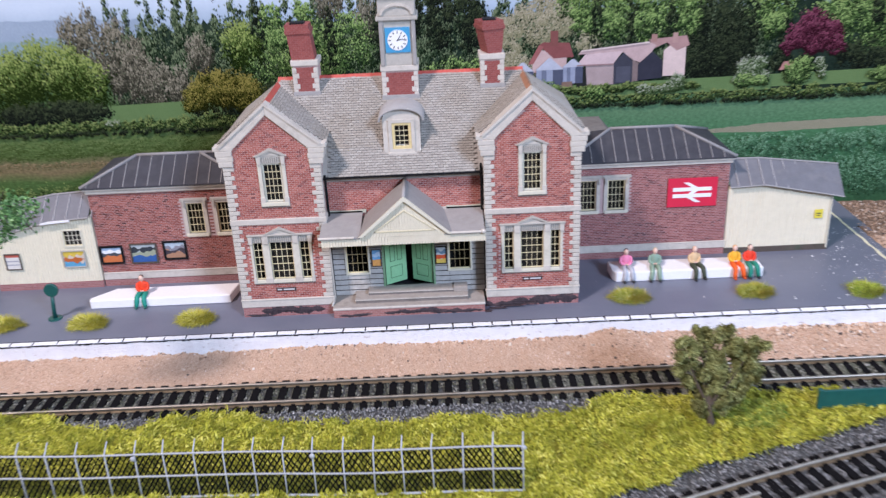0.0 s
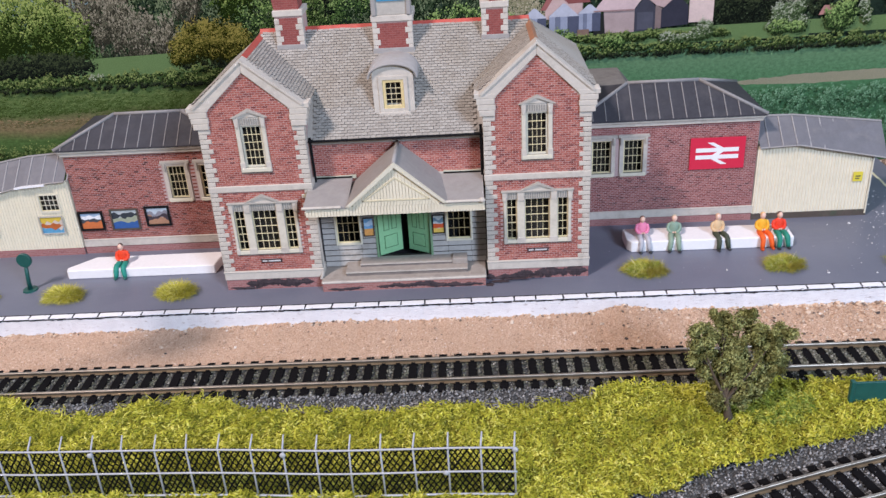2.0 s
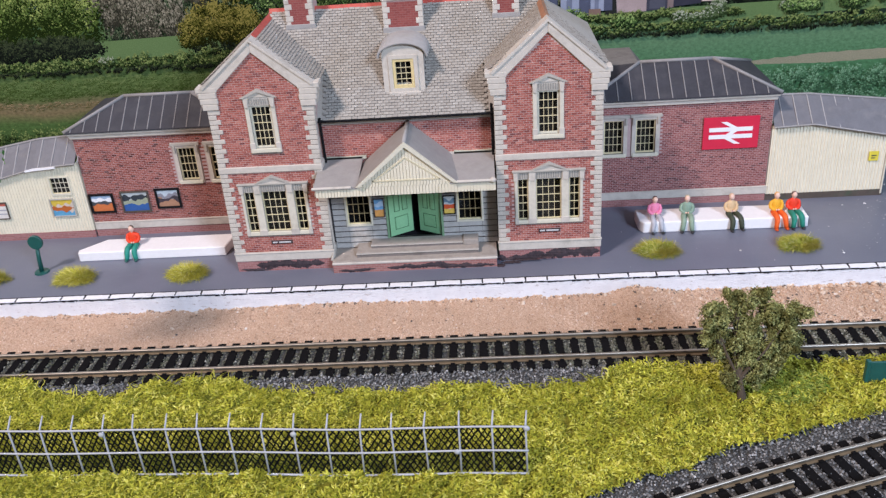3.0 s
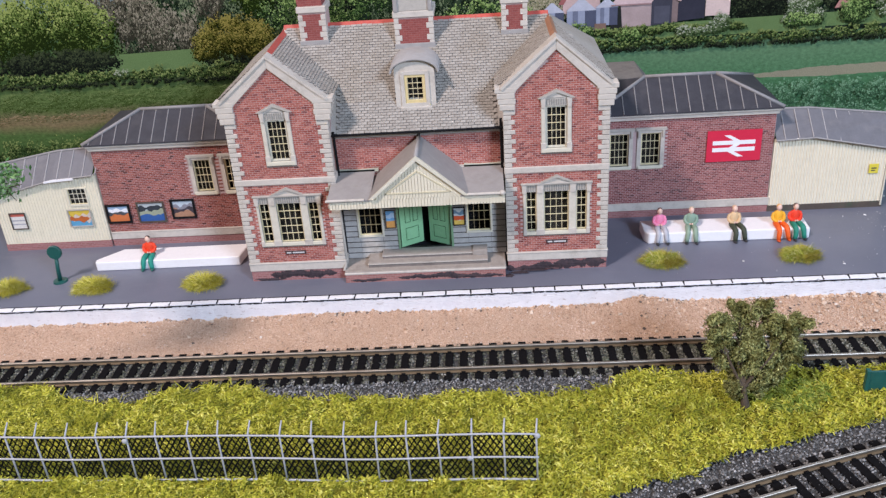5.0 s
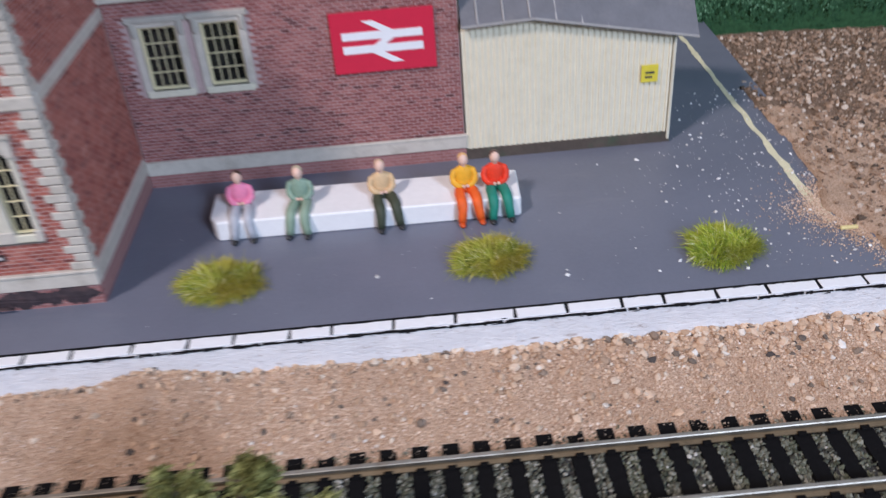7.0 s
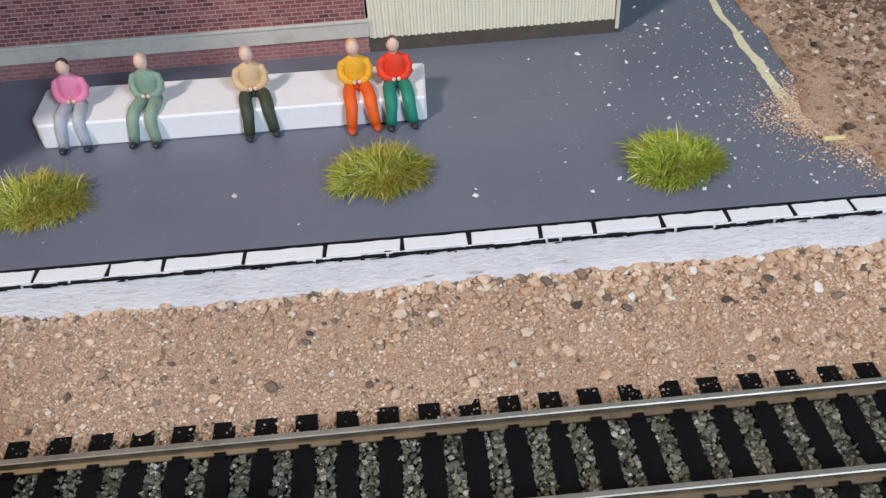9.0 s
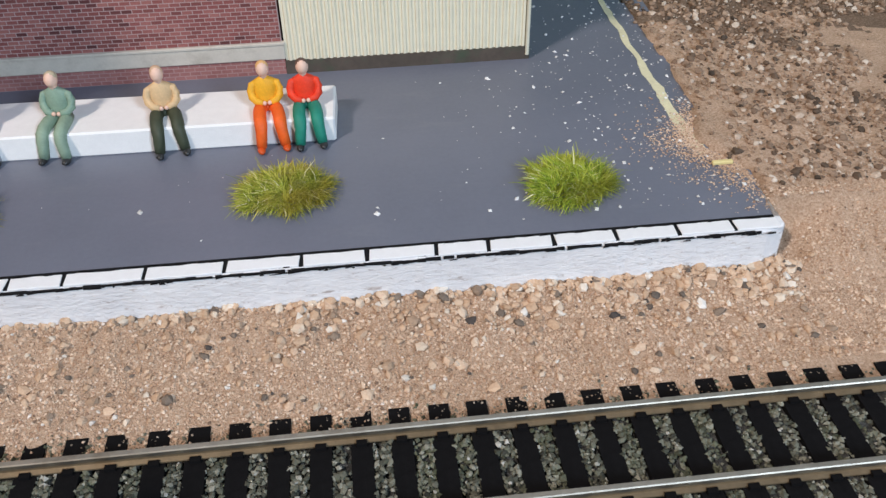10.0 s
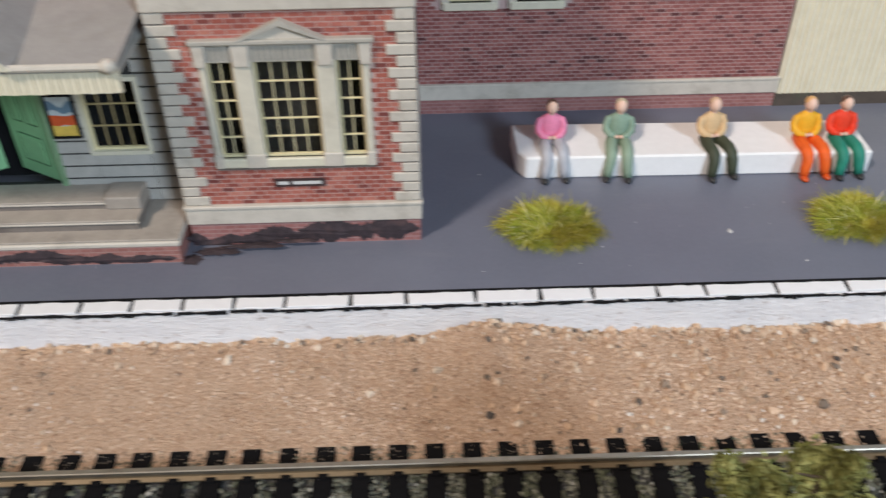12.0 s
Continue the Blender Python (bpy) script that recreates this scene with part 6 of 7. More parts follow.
def mesh_fence():
    fn = thing("mesh_fence", "grey plastic fence panel with dark diamond netting", "fence", (-100, 325, 0))
    r = random.Random(3)
    ya = lambda x: 327.8 + 0.5 * wob(x, 0, 60) + 0.040 * (40 - x)
    sag = lambda x: 0.7 * wob(x, 5, 55)
    xs = [41.3 - 12.65 * k for k in range(22)]
    for z, rad in ((24.0, 0.42), (12.6, 0.42), (1.4, 0.48)):
        part("rail", Bag().tube([(x, ya(x) - 0.5, z + sag(x)) for x in [42 - 6 * k for k in range(46)]], rad, 6), FENCEPLASTIC, fn, smooth=True)
    for k, x in enumerate(xs):
        d = r.uniform(-0.5, 0.5)
        top_z = 24.0 + sag(x)
        part("post", Bag().tube([(x, ya(x), -1.8), (x + d * 0.4, ya(x), 12), (x + d, ya(x) + 0.2, top_z), (x + d + r.uniform(0.2, 0.9), ya(x) + 3.6, top_z + 4.4)], [0.42, 0.42, 0.42, 0.34], 6), FENCEPLASTIC, fn, smooth=True)
    for x, z in ((41.4, 23.4), (-47.2, 21.6), (-123.4, 21.8), (15.0, 12.4)):
        part("glue_blob", Bag().ball((x, ya(x) - 0.6, z), (1.3, 0.7, 1.2), 0, 8, 6), FENCEPLASTIC, fn, smooth=True)
    net = Bag()
    h, step = 22.6, 2.5
    lo, hi = xs[-1], 41.8
    for sd in (1, -1):
        x = lo - h
        while x < hi + h:
            a, b = (x, 1.4), (x + sd * h * 0.62, 1.4 + h)
            pts = [(a[0] + (b[0] - a[0]) * t, a[1] + (b[1] - a[1]) * t) for t in [i / 16 for i in range(17)]]
            pts = [p for p in pts if lo < p[0] < hi]
            if len(pts) > 1:
                net.tube([(px, ya(px) + 0.25 * sd * (1 if i % 2 else -1) + 0.5, pz + sag(px) + 0.5 * wob(px, pz, 3.0, sd)) for i, (px, pz) in enumerate(pts)], 0.25 + 0.16 * r.random(), 4, caps=False)
            x += step * r.uniform(0.8, 1.2)
    part("netting", net, NETTING, fn, "dark woven diamond netting", kind="stuff")


mesh_fence()


# ---- grass, tufts and trees ----
def turf_edge(x):
    """y at which the turf stops short of the ballast."""
    step = lambda u: 1 / (1 + math.exp(max(-40, min(40, -u))))
    y = 389 + 3 * wob(x, 0, 28) + 2.2 * wob(x, 7, 7) + 9 * math.exp(-((x + 108) / 30) ** 2) + 13 * step((-184 - x) / 6)
    y -= 5.5 * step((x + 78) / 7) * step((76 - x) / 4)
    return y - 4 * math.exp(-((x + 152) / 15) ** 2) + 5 * step((x - 79) / 3) - 9 * step((x - 211) / 4)


def in_turf(x, y):
    """The strip of turf between the two tracks, and before the curve."""
    upper = turf_edge(x)
    lower = arc_far(max(x, -60)) + 15.5 + 3.5 * wob(x, 3, 22) + 1.5 * wob(x, 9, 5)
    if x > 165:
        lower += 0.10 * (x - 165)
    return lower < y < upper


def turf_height(x, y):
    z = 1.3 + 1.5 * wob(x, y, 15) + 2.2 * wob(x, y, 7, 2) + 1.2 * wob(x, y, 3.2, 4)
    if x < 44:
        z -= 0.7 * math.exp(-((y - 327.8 - 0.04 * (40 - x)) / 4) ** 2)
    return z


def fibre(bag, x, y, z, length, width, rise, heading, twist):
    """A curly fibre of two strips: it climbs, turns and falls back."""
    pts, a = [], rise
    step = length / 2
    for i, w in ((0, width), (1, width), (2, width * 0.35)):
        c, s = math.cos(heading), math.sin(heading)
        pts += [(x - s * w / 2, y + c * w / 2, z), (x + s * w / 2, y - c * w / 2, z + 0.25 * w)]
        x += c * math.cos(a) * step
        y += s * math.cos(a) * step
        z += math.sin(a) * step
        heading += twist
        a -= 0.6
    n = len(bag.v)
    bag.v += pts
    bag.f += [(n, n + 1, n + 3, n + 2), (n + 2, n + 3, n + 5, n + 4)]
    bag.m += [0, 0]


mat_bag = heightfield(Bag(), -262, 322, 262, 406, 1.6, turf_height, in_turf)
heightfield(mat_bag, -640, -262, 262, 406, 4.0, turf_height, in_turf)
heightfield(mat_bag, -262, 322, 60, 262, 4.0, turf_height, in_turf)
heightfield(mat_bag, 322, 420, 60, 406, 4.0, turf_height, in_turf)
single("turf_mat", mat_bag, TURF, "matted yellow-green scenic turf", "grass", kind="structure", smooth=True)


def turf_fibres(n, x0, x1, y0, y1, seed, inside=lambda x, y: True):
    bag, done, r = Bag(), 0, random.Random(seed)
    while done < n:
        x, y = r.uniform(x0, x1), r.uniform(y0, y1)
        if not (in_turf(x, y + r.gauss(0, 1.2)) and inside(x, y)):
            continue
        lump = wob(x, y, 7, 2) + 0.9 * wob(x, y, 3.2, 4) + 0.5 * wob(x, y, 1.6, 9)
        if lump < r.uniform(-0.6, 0.2):
            continue
        done += 1
        fibre(bag, x, y, turf_height(x, y) + r.uniform(-0.2, 0.35) + 0.5 * max(0, lump), r.uniform(1.1, 3.4), r.uniform(0.35, 0.95), r.uniform(0.0, 0.95), r.uniform(0, 6.3), r.gauss(0, 0.9))
    return bag


long_ones, lr = turf_fibres(112000, -250, 310, 284, 405, 11), random.Random(12)
for _ in range(420):
    x = lr.uniform(-240, 110)
    y = turf_edge(x)
    fibre(long_ones, x, y - lr.uniform(-0.5, 4), 1.6, lr.uniform(4, 9), lr.uniform(0.25, 0.4), lr.uniform(0.1, 0.6), lr.uniform(0, 6.3), lr.gauss(0, 0.6))
single("turf_fibres", long_ones, GRASS, "shaggy yellow-green grass fibres on the turf", "grass", kind="stuff")
single("turf_fibres", turf_fibres(5200, 136, 178, 356, 392, 13, lambda x, y: ((x - 154) / 17) ** 2 + ((y - 375) / 11) ** 2 < 1 + 0.8 * wob(x, y, 6)), GREENGRASS, "darker green grass fibres beside the small tree", "grass", kind="stuff")


def tuft(label, x, y, w, d, n, seed, mat=TUFT, spiky=0.0):
    """A flattened mat of fine crossing fibres, combed in swirls, ragged and splayed at the rim."""
    r, b = random.Random(seed), Bag()
    for i in range(int(1.7 * n)):
        a, q = r.uniform(0, 6.3), math.sqrt(r.random())
        rim = 0.80 + 0.34 * wob(math.cos(a) * 2, math.sin(a) * 2, 0.8, seed) + 0.2 * wob(math.cos(a) * 2, math.sin(a) * 2, 0.3, seed)
        dx, dy = q * w * rim * math.cos(a), q * d * rim * math.sin(a)
        comb = 5 * wob(dx, dy, 6, seed) + 0.5 * seed
        out = a + r.gauss(0, 0.7) if q > 0.7 else comb + r.gauss(0, 0.7)
        hi = 1 - q * q
        fibre(b, x + dx * 0.92, y + dy * 0.92, 12.1 + 2.6 * hi * r.random() + (0.9 * hi) * wob(dx, dy, 3, seed), r.uniform(2.4, 4.6) * (1.5 if r.random() < 0.04 else 1), r.uniform(0.08, 0.17), r.uniform(0.2, 1.05), out, r.gauss(0, 0.3))
    for i in range(int(380 * spiky)):
        a, q = r.uniform(0, 6.3), r.random() ** 0.6
        fibre(b, x + 0.7 * q * w * math.cos(a), y + 0.7 * q * d * math.sin(a), 12.6 + 1.5 * (1 - q), r.uniform(4.0, 7.0), r.uniform(0.16, 0.3), r.uniform(0.35, 1.25), a + r.gauss(0, 0.45), r.gauss(0, 0.12))
    single("grass_tuft", b, mat, label, "grass tuft", (x, y, 12), "platform tufts")


tuft("olive grass tuft glued on the grey platform", 119.3, 482.2, 12.4, 9.2, 3300, 1, spiky=0.35)
tuft("olive grass tuft in front of the long bench", 192.3, 482.2, 11.6, 9.0, 3200, 2, spiky=0.2)
tuft("bright green grass tuft near the platform's end", 254.8, 477.2, 11.3, 9.8, 3200, 3, FRESHTUFT, 0.25)
tuft("yellow-green grass tuft near the lone figurine", -132.6, 477.8, 11.6, 8.0, 2400, 4, YELLOWTUFT, 1.8)
tuft("yellow-green grass tuft near the green post", -195.2, 478.8, 12.0, 8.0, 2400, 5, YELLOWTUFT, 1.8)
tuft("yellow-green grass tuft beyond the green post", -246, 480, 11.8, 8, 2200, 6, YELLOWTUFT, 1.8)


def model_tree(name, label, foot, trunk_h, lobes, limbs, leaves, size, leaf_mat, seed, trunk_r, matted=True):
    """Trunk, limbs to each lobe, and a crown of small leaf flakes gathered in clumps."""
    r = random.Random(seed)
    tr = thing(name, label, "tree", foot)
    x0, y0, z0 = foot
    top = (x0 + r.uniform(-2, 2), y0, z0 + trunk_h)
    tb = Bag().tube([(x0, y0, z0 - 1), (x0 + 0.5, y0, z0 + trunk_h * 0.35), top], [trunk_r * 1.35, trunk_r, trunk_r * 0.7], 9)
    trunk = part("trunk", tb, BARK, tr, smooth=True)
    crown, core = Bag(), Bag()
    for cx, cy, cz, rx, ry, rz in lobes:
        lb = Bag().tube([top, ((top[0] + cx) / 2 + r.uniform(-2, 2), (top[1] + cy) / 2 + r.uniform(-2, 2), (top[2] + cz) / 2 - 1), (cx, cy, cz)], [trunk_r * 0.34, trunk_r * 0.24, trunk_r * 0.12], 6)
        for _ in range(limbs):
            q = Vector((r.gauss(0, 1), r.gauss(0, 1), r.gauss(0, 1))).normalized()
            lb.tube([(cx, cy, cz), (cx + q.x * rx * 0.8, cy + q.y * ry * 0.8, cz + q.z * rz * 0.8)], [trunk_r * 0.15, trunk_r * 0.06], 5)
        part("limb", lb, BARK, trunk)
        clumps = []
        for _ in range(9):
            q = Vector((r.gauss(0, 1), r.gauss(0, 1), r.gauss(0, 1))).normalized() * r.uniform(0.6, 1.15)
            clumps.append((cx + q.x * rx, cy + q.y * ry, cz + q.z * rz, r.uniform(0.28, 0.52) * rx))
        # Dark lumps close the gaps; the crown's inner shade is their colour.
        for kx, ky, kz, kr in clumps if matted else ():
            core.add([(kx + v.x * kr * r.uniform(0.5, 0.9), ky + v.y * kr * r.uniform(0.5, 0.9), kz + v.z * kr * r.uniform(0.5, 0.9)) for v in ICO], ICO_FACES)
        for _ in range(leaves):
            kx, ky, kz, kr = r.choice(clumps)
            q = Vector((r.gauss(0, 0.5), r.gauss(0, 0.5), r.gauss(0, 0.5))) * kr
            face = (q.normalized() + Vector((r.gauss(0, 0.45), r.gauss(0, 0.45), r.gauss(0.15, 0.45)))).normalized()
            m = face.to_track_quat("Z", "Y").to_matrix() @ Euler((0, 0, r.uniform(0, 6.3))).to_matrix()
            s = size * r.uniform(0.55, 1.25)
            pts = [m @ Vector(v) for v in ((-1.2 * s, -0.2 * s, 0), (0, -0.45 * s, 0.3 * s), (1.2 * s, 0, 0), (0.1 * s, 0.45 * s, -0.2 * s))]
            crown.add([(kx + q.x + v.x, ky + q.y + v.y, kz + q.z + v.z) for v in pts], [(0, 1, 2, 3)])
    top_part = part("crown", crown, leaf_mat, tr, "small ragged foliage flakes in clumps", kind="stuff")
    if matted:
        part("twig_mass", core, CROWN_CORE, top_part, "dark lumps added inside the foliage as painted shade", kind="stuff")


model_tree("model_tree", "bushy sage-green model tree standing in yellow turf", (132, 367, 0), 13, [
    (131.5, 386, 40.5, 3.8, 3.2, 4.0), (142, 388.5, 39, 4.3, 3.6, 3.8), (121.5, 379, 36, 5.6, 5.6, 6.4), (123, 378, 25.5, 5.6, 6, 6.6), (132, 380, 35, 7.2, 6, 6.8),
    (131, 377, 24, 7.4, 6.4, 6.8), (153.5, 380, 35.5, 6.2, 5.4, 5.4), (151.5, 379, 26, 5.8, 6, 5.8), (143.5, 382, 37.5, 5.6, 5, 4.8), (137, 374, 17.5, 6, 5.4, 5),
    (129, 371, 13.5, 4.6, 4.6, 4.4), (146.5, 376, 19, 5.4, 5.4, 4.8), (138, 380, 27, 4.6, 5, 5), (130, 369.5, 9, 3.6, 3.2, 3.8), (137, 371.5, 11.5, 4.4, 3.6, 3.8), (142, 373, 13.5, 4.4, 4, 4), (140, 377, 23, 5.4, 5, 5.4), (146.5, 379, 27.5, 4.6, 5, 4.6)], 3, 5500, 0.58, LEAF_A, 21, 1.9)
model_tree("model_tree", "tall fresh-green model tree beside the track", (-228, 374, 0), 92, [(-178, 382, 121, 10, 8, 10), (-170, 384, 113, 10, 7, 8), (-186, 380, 109, 9, 8, 8), (-192, 382, 131, 10, 8, 9), (-206, 378, 122, 11, 9, 10)], 5, 620, 1.1, LEAF_B, 22, 2.2, matted=False)

# ---- the printed backscene sheet ----
YB = 642.0
sheet = thing("backscene", "printed countryside backscene sheet behind the layout", "backscene", (0, YB, 0), kind="structure")


def paper():
    """Sky, far hills, fields and a pale track, as the sheet's ground print."""
    m, nt, b = material("printed_paper", 0.85, 0, 0.08)
    tc = nt.nodes.new("ShaderNodeTexCoord")
    sx = nt.nodes.new("ShaderNodeSeparateXYZ")
    nt.links.new(tc.outputs["Object"], sx.inputs[0])
    warp = noise_of(nt, 0.02, 4, 0.6)
    def arith(op, a, b2):
        n = nt.nodes.new("ShaderNodeMath")
        n.operation = op
        for s_, v in zip(n.inputs, (a, b2)):
            if isinstance(v, (int, float)):
                s_.default_value = v
            else:
                nt.links.new(v, s_)
        return n.outputs[0]
    z = arith("MULTIPLY", sx.outputs["Z"], 1000.0)
    z = arith("ADD", z, arith("MULTIPLY", arith("SUBTRACT", warp, 0.5), 14.0))
    t = arith("DIVIDE", arith("ADD", z, 10.0), 260.0)
    sky = [(0.50, (0.10, 0.18, 0.07)), (0.57, (0.16, 0.22, 0.20)), (0.63, (0.31, 0.40, 0.49)), (0.70, (0.52, 0.60, 0.68)), (1.0, (0.74, 0.79, 0.84))]
    # Western print kept yellower, painting in the warm lamp's light.
    west = ramp(nt, t, [(0.0, (0.035, 0.07, 0.02)), (0.225, (0.06, 0.11, 0.03)), (0.255, (0.17, 0.13, 0.065)), (0.275, (0.14, 0.125, 0.06)), (0.30, (0.075, 0.115, 0.032)), (0.35, (0.095, 0.15, 0.045)), (0.40, (0.08, 0.13, 0.035))] + sky)
    east = ramp(nt, t, [(0.0, (0.03, 0.075, 0.03)), (0.2, (0.045, 0.125, 0.055)), (0.28, (0.06, 0.16, 0.07)), (0.33, (0.085, 0.18, 0.088)), (0.37, (0.105, 0.20, 0.10)), (0.42, (0.09, 0.20, 0.06))] + sky)
    side = nt.nodes.new("ShaderNodeMapRange")
    side.inputs["From Min"].default_value, side.inputs["From Max"].default_value = -0.05, 0.05
    nt.links.new(sx.outputs["X"], side.inputs["Value"])
    col = mix(nt, side.outputs[0], west, east)
    leaf = noise_of(nt, 0.35, 5, 0.75, stretch=(1, 1, 1.6))
    dap = ramp(nt, leaf, [(0.3, (0.25, 0.25, 0.25)), (0.7, (0.75, 0.75, 0.75))])
    low = ramp(nt, t, [(0.28, (1, 1, 1)), (0.5, (0.1, 0.1, 0.1))])
    col2 = mix(nt, 0.85, col, dap, "OVERLAY")
    col = mix(nt, low, col, col2)
    nt.links.new(col, b.inputs["Base Color"])
    return m


part("paper", Bag().box(-900, 1000, YB, YB + 3, -3, 262), paper(), sheet)
LAYER = [0]
# Lowers and tilts the print to fit the camera's view.
VIEW_SHIFT = lambda x: -3.3 - 0.0035 * x


def ink(name, dark, mid, light):
    """Three tones of one printed colour."""
    return [leafy(name + tone, [(0, tuple(0.82 * v for v in c)), (0.6, c), (1, tuple(1.2 * v for v in c))], 0.06, c, 0.3, 0.9, 0.12, 0.02) for tone, c in (("_dark", dark), ("_mid", mid), ("_light", light))]


def printed_foliage(name, inks, blobs, n, size, seed, label="", tall=1.0, lit=0.0, grad=0.35, spire=False):
    """Foliage printed flat on the sheet: clumps, each lit above and dark below, over lobes (x, z, rx, rz)."""
    r, b = random.Random(seed), Bag()
    LAYER[0] += 1
    base = YB - 0.045 * LAYER[0]
    n, size = int(1.7 * n), 0.75 * size
    area = sum(rx * rz for _, _, rx, rz in blobs)
    for cx, cz, rx, rz in blobs:
        cz += VIEW_SHIFT(cx)
        left = max(24, int(n * rx * rz / area))
        c = max(1.2, min(6.0, 0.36 * min(rx, rz)))
        while left > 0:
            a, q = r.uniform(0, 6.3), math.sqrt(r.random()) * r.uniform(0.85, 1.08)
            up = q * math.sin(a)
            kx, kz = cx + rx * q * math.cos(a) * (0.62 * (1.05 - up) if spire else 1), cz + rz * up
            kc = c * r.uniform(0.5, 1.3) * ((1.0 - 0.4 * up) if spire else 1)
            front, bias = 0.012 * (1 - up) + 0.018 * r.random(), r.gauss(0, 0.2)
            for _ in range(18):
                ox, oz = r.gauss(0, 0.5), r.gauss(0, 0.5)
                tone = 0.85 * oz - 0.35 * ox + grad * up + bias + r.gauss(0, 0.18) + lit
                k = 0 if tone < -0.10 else 1 if tone < 0.46 else 2
                x, z = kx + ox * kc, kz + oz * kc * tall
                if spire and z < 99:
                    continue
                s, t, y0 = size * r.uniform(0.4, 1.1), r.uniform(0, 6.3), base - front - 0.005 * r.random()
                b.add([(x + s * math.cos(t + v) * w, y0, z + tall * s * math.sin(t + v) * w) for v, w in ((0, 0.7), (1.6, 1), (3.3, 0.6), (4.8, 1))], [(0, 1, 2, 3)], k)
            left -= 18
    return part(name, b, inks, sheet, label, kind="stuff")


# Conifer, bare-tree and willow inks hold warm lamplight in their colour.
CONIFER = ink("ink_conifer", (0.007, 0.013, 0.006), (0.034, 0.056, 0.026), (0.135, 0.172, 0.09))
BARE = ink("ink_bare_trees", (0.03, 0.029, 0.019), (0.1, 0.094, 0.062), (0.24, 0.218, 0.155))
WILLOW = ink("ink_willow", (0.012, 0.022, 0.004), (0.075, 0.118, 0.025), (0.25, 0.31, 0.085))
OLIVE = ink("ink_olive_bush", (0.014, 0.017, 0.003), (0.085, 0.085, 0.015), (0.24, 0.205, 0.048))
DEEP = ink("ink_deep_shade", (0.006, 0.008, 0.006), (0.014, 0.02, 0.011), (0.04, 0.054, 0.024))
HEDGE = ink("ink_hedge", (0.008, 0.014, 0.005), (0.04, 0.07, 0.018), (0.19, 0.24, 0.075))
WOOD = ink("ink_green_trees", (0.011, 0.022, 0.008), (0.062, 0.115, 0.03), (0.25, 0.355, 0.11))
BLOSSOM = ink("ink_pale_blossom", (0.025, 0.045, 0.015), (0.1, 0.145, 0.06), (0.36, 0.38, 0.28))
PLUM = ink("ink_plum_tree", (0.024, 0.006, 0.01), (0.08, 0.018, 0.032), (0.19, 0.055, 0.085))
CROP = ink("ink_crop_leaves", (0.035, 0.085, 0.042), (0.08, 0.18, 0.09), (0.155, 0.285, 0.165))
STRAW = ink("ink_straw", (0.21, 0.20, 0.11), (0.30, 0.27, 0.17), (0.38, 0.34, 0.23))

def printed_ribbon(name, ink_mat, x0, x1, z_of, w_of):
    """A long printed band with a wavering edge."""
    LAYER[0] += 1
    b, y = Bag(), YB - 0.045 * LAYER[0]
    n = int((x1 - x0) / 2)
    for i in range(n + 1):
        x = x0 + 2 * i
        b.v += [(x, y, z_of(x) - w_of(x) + 0.5 * wob(x, 1, 5)), (x, y, z_of(x) + w_of(x) + 0.6 * wob(x, 2, 4))]
    b.f = [(2 * i, 2 * i + 2, 2 * i + 3, 2 * i + 1) for i in range(n)]
    b.m = [0] * n
    part(name, b, ink_mat, sheet)


printed_ribbon("printed_straw_track", sandy("ink_straw_band", (0.26, 0.25, 0.16), (0.34, 0.31, 0.21), (0.42, 0.38, 0.28), (0.17, 0.18, 0.10)), 196, 520, lambda x: 64.3 + 0.0175 * (x - 222), lambda x: 0.5 + 2.9 * min(1, (x - 194) / 60))

pr = random.Random(5)
EARTH = ink("ink_brown_earth", (0.09, 0.085, 0.03), (0.19, 0.135, 0.065), (0.29, 0.215, 0.12))
FIELD = ink("ink_rough_pasture", (0.035, 0.06, 0.012), (0.075, 0.115, 0.03), (0.15, 0.20, 0.07))
printed_foliage("printed_pasture", FIELD, [(-420 + 17 * k, 74 + pr.uniform(-2, 2), 15, 9) for k in range(21)], 13000, 1.0, 53, tall=0.45, grad=0.5)
printed_foliage("printed_brown_patch", EARTH, [(-420 + 13 * k, 60.5 + 0.1 * k + pr.uniform(-1, 1), 12, 3.6 - 0.1 * k) for k in range(17)], 5000, 0.9, 54, tall=0.4)
printed_ribbon("printed_hill", leafy("ink_far_hill", [(0.0, (0.30, 0.37, 0.45)), (1.0, (0.30, 0.37, 0.45))], 0.02, (0.24, 0.31, 0.38), 0.6, 0.6, 0.2), -420, -190, lambda x: 153 + 5 * wob(x, 3, 45) + 2 * wob(x, 8, 14), lambda x: 9)
printed_ribbon("printed_hill", leafy("ink_near_hill", [(0.0, (0.24, 0.33, 0.36)), (1.0, (0.24, 0.33, 0.36))], 0.03, (0.20, 0.29, 0.28), 0.6, 0.6, 0.2), -420, -190, lambda x: 143 + 3 * wob(x, 5, 30), lambda x: 7)
LAYER[0] += 1
shade, hr = Bag(), random.Random(30)
sy = YB - 0.045 * LAYER[0]
cols = [(-214 + 2.2 * k, 152 + 6 * wob(k, 0, 9) + 5 * abs(wob(k, 4, 2.3)) + hr.uniform(-3, 5) - max(0, 30 - 2.2 * k) * 0.5) for k in range(320)]
shade.v = [p for x, z in cols for p in ((x, sy, 92), (x, sy, z))]
shade.f = [(2 * i, 2 * i + 2, 2 * i + 3, 2 * i + 1) for i in range(len(cols) - 1)]
shade.m = [0] * len(shade.f)
part("printed_forest", shade, leafy("ink_forest_shade", [(0.0, (0.012, 0.022, 0.015)), (1.0, (0.012, 0.022, 0.015))], 0.05, (0.03, 0.05, 0.032), 0.6, 0.9, 0.6, 0.02), sheet)
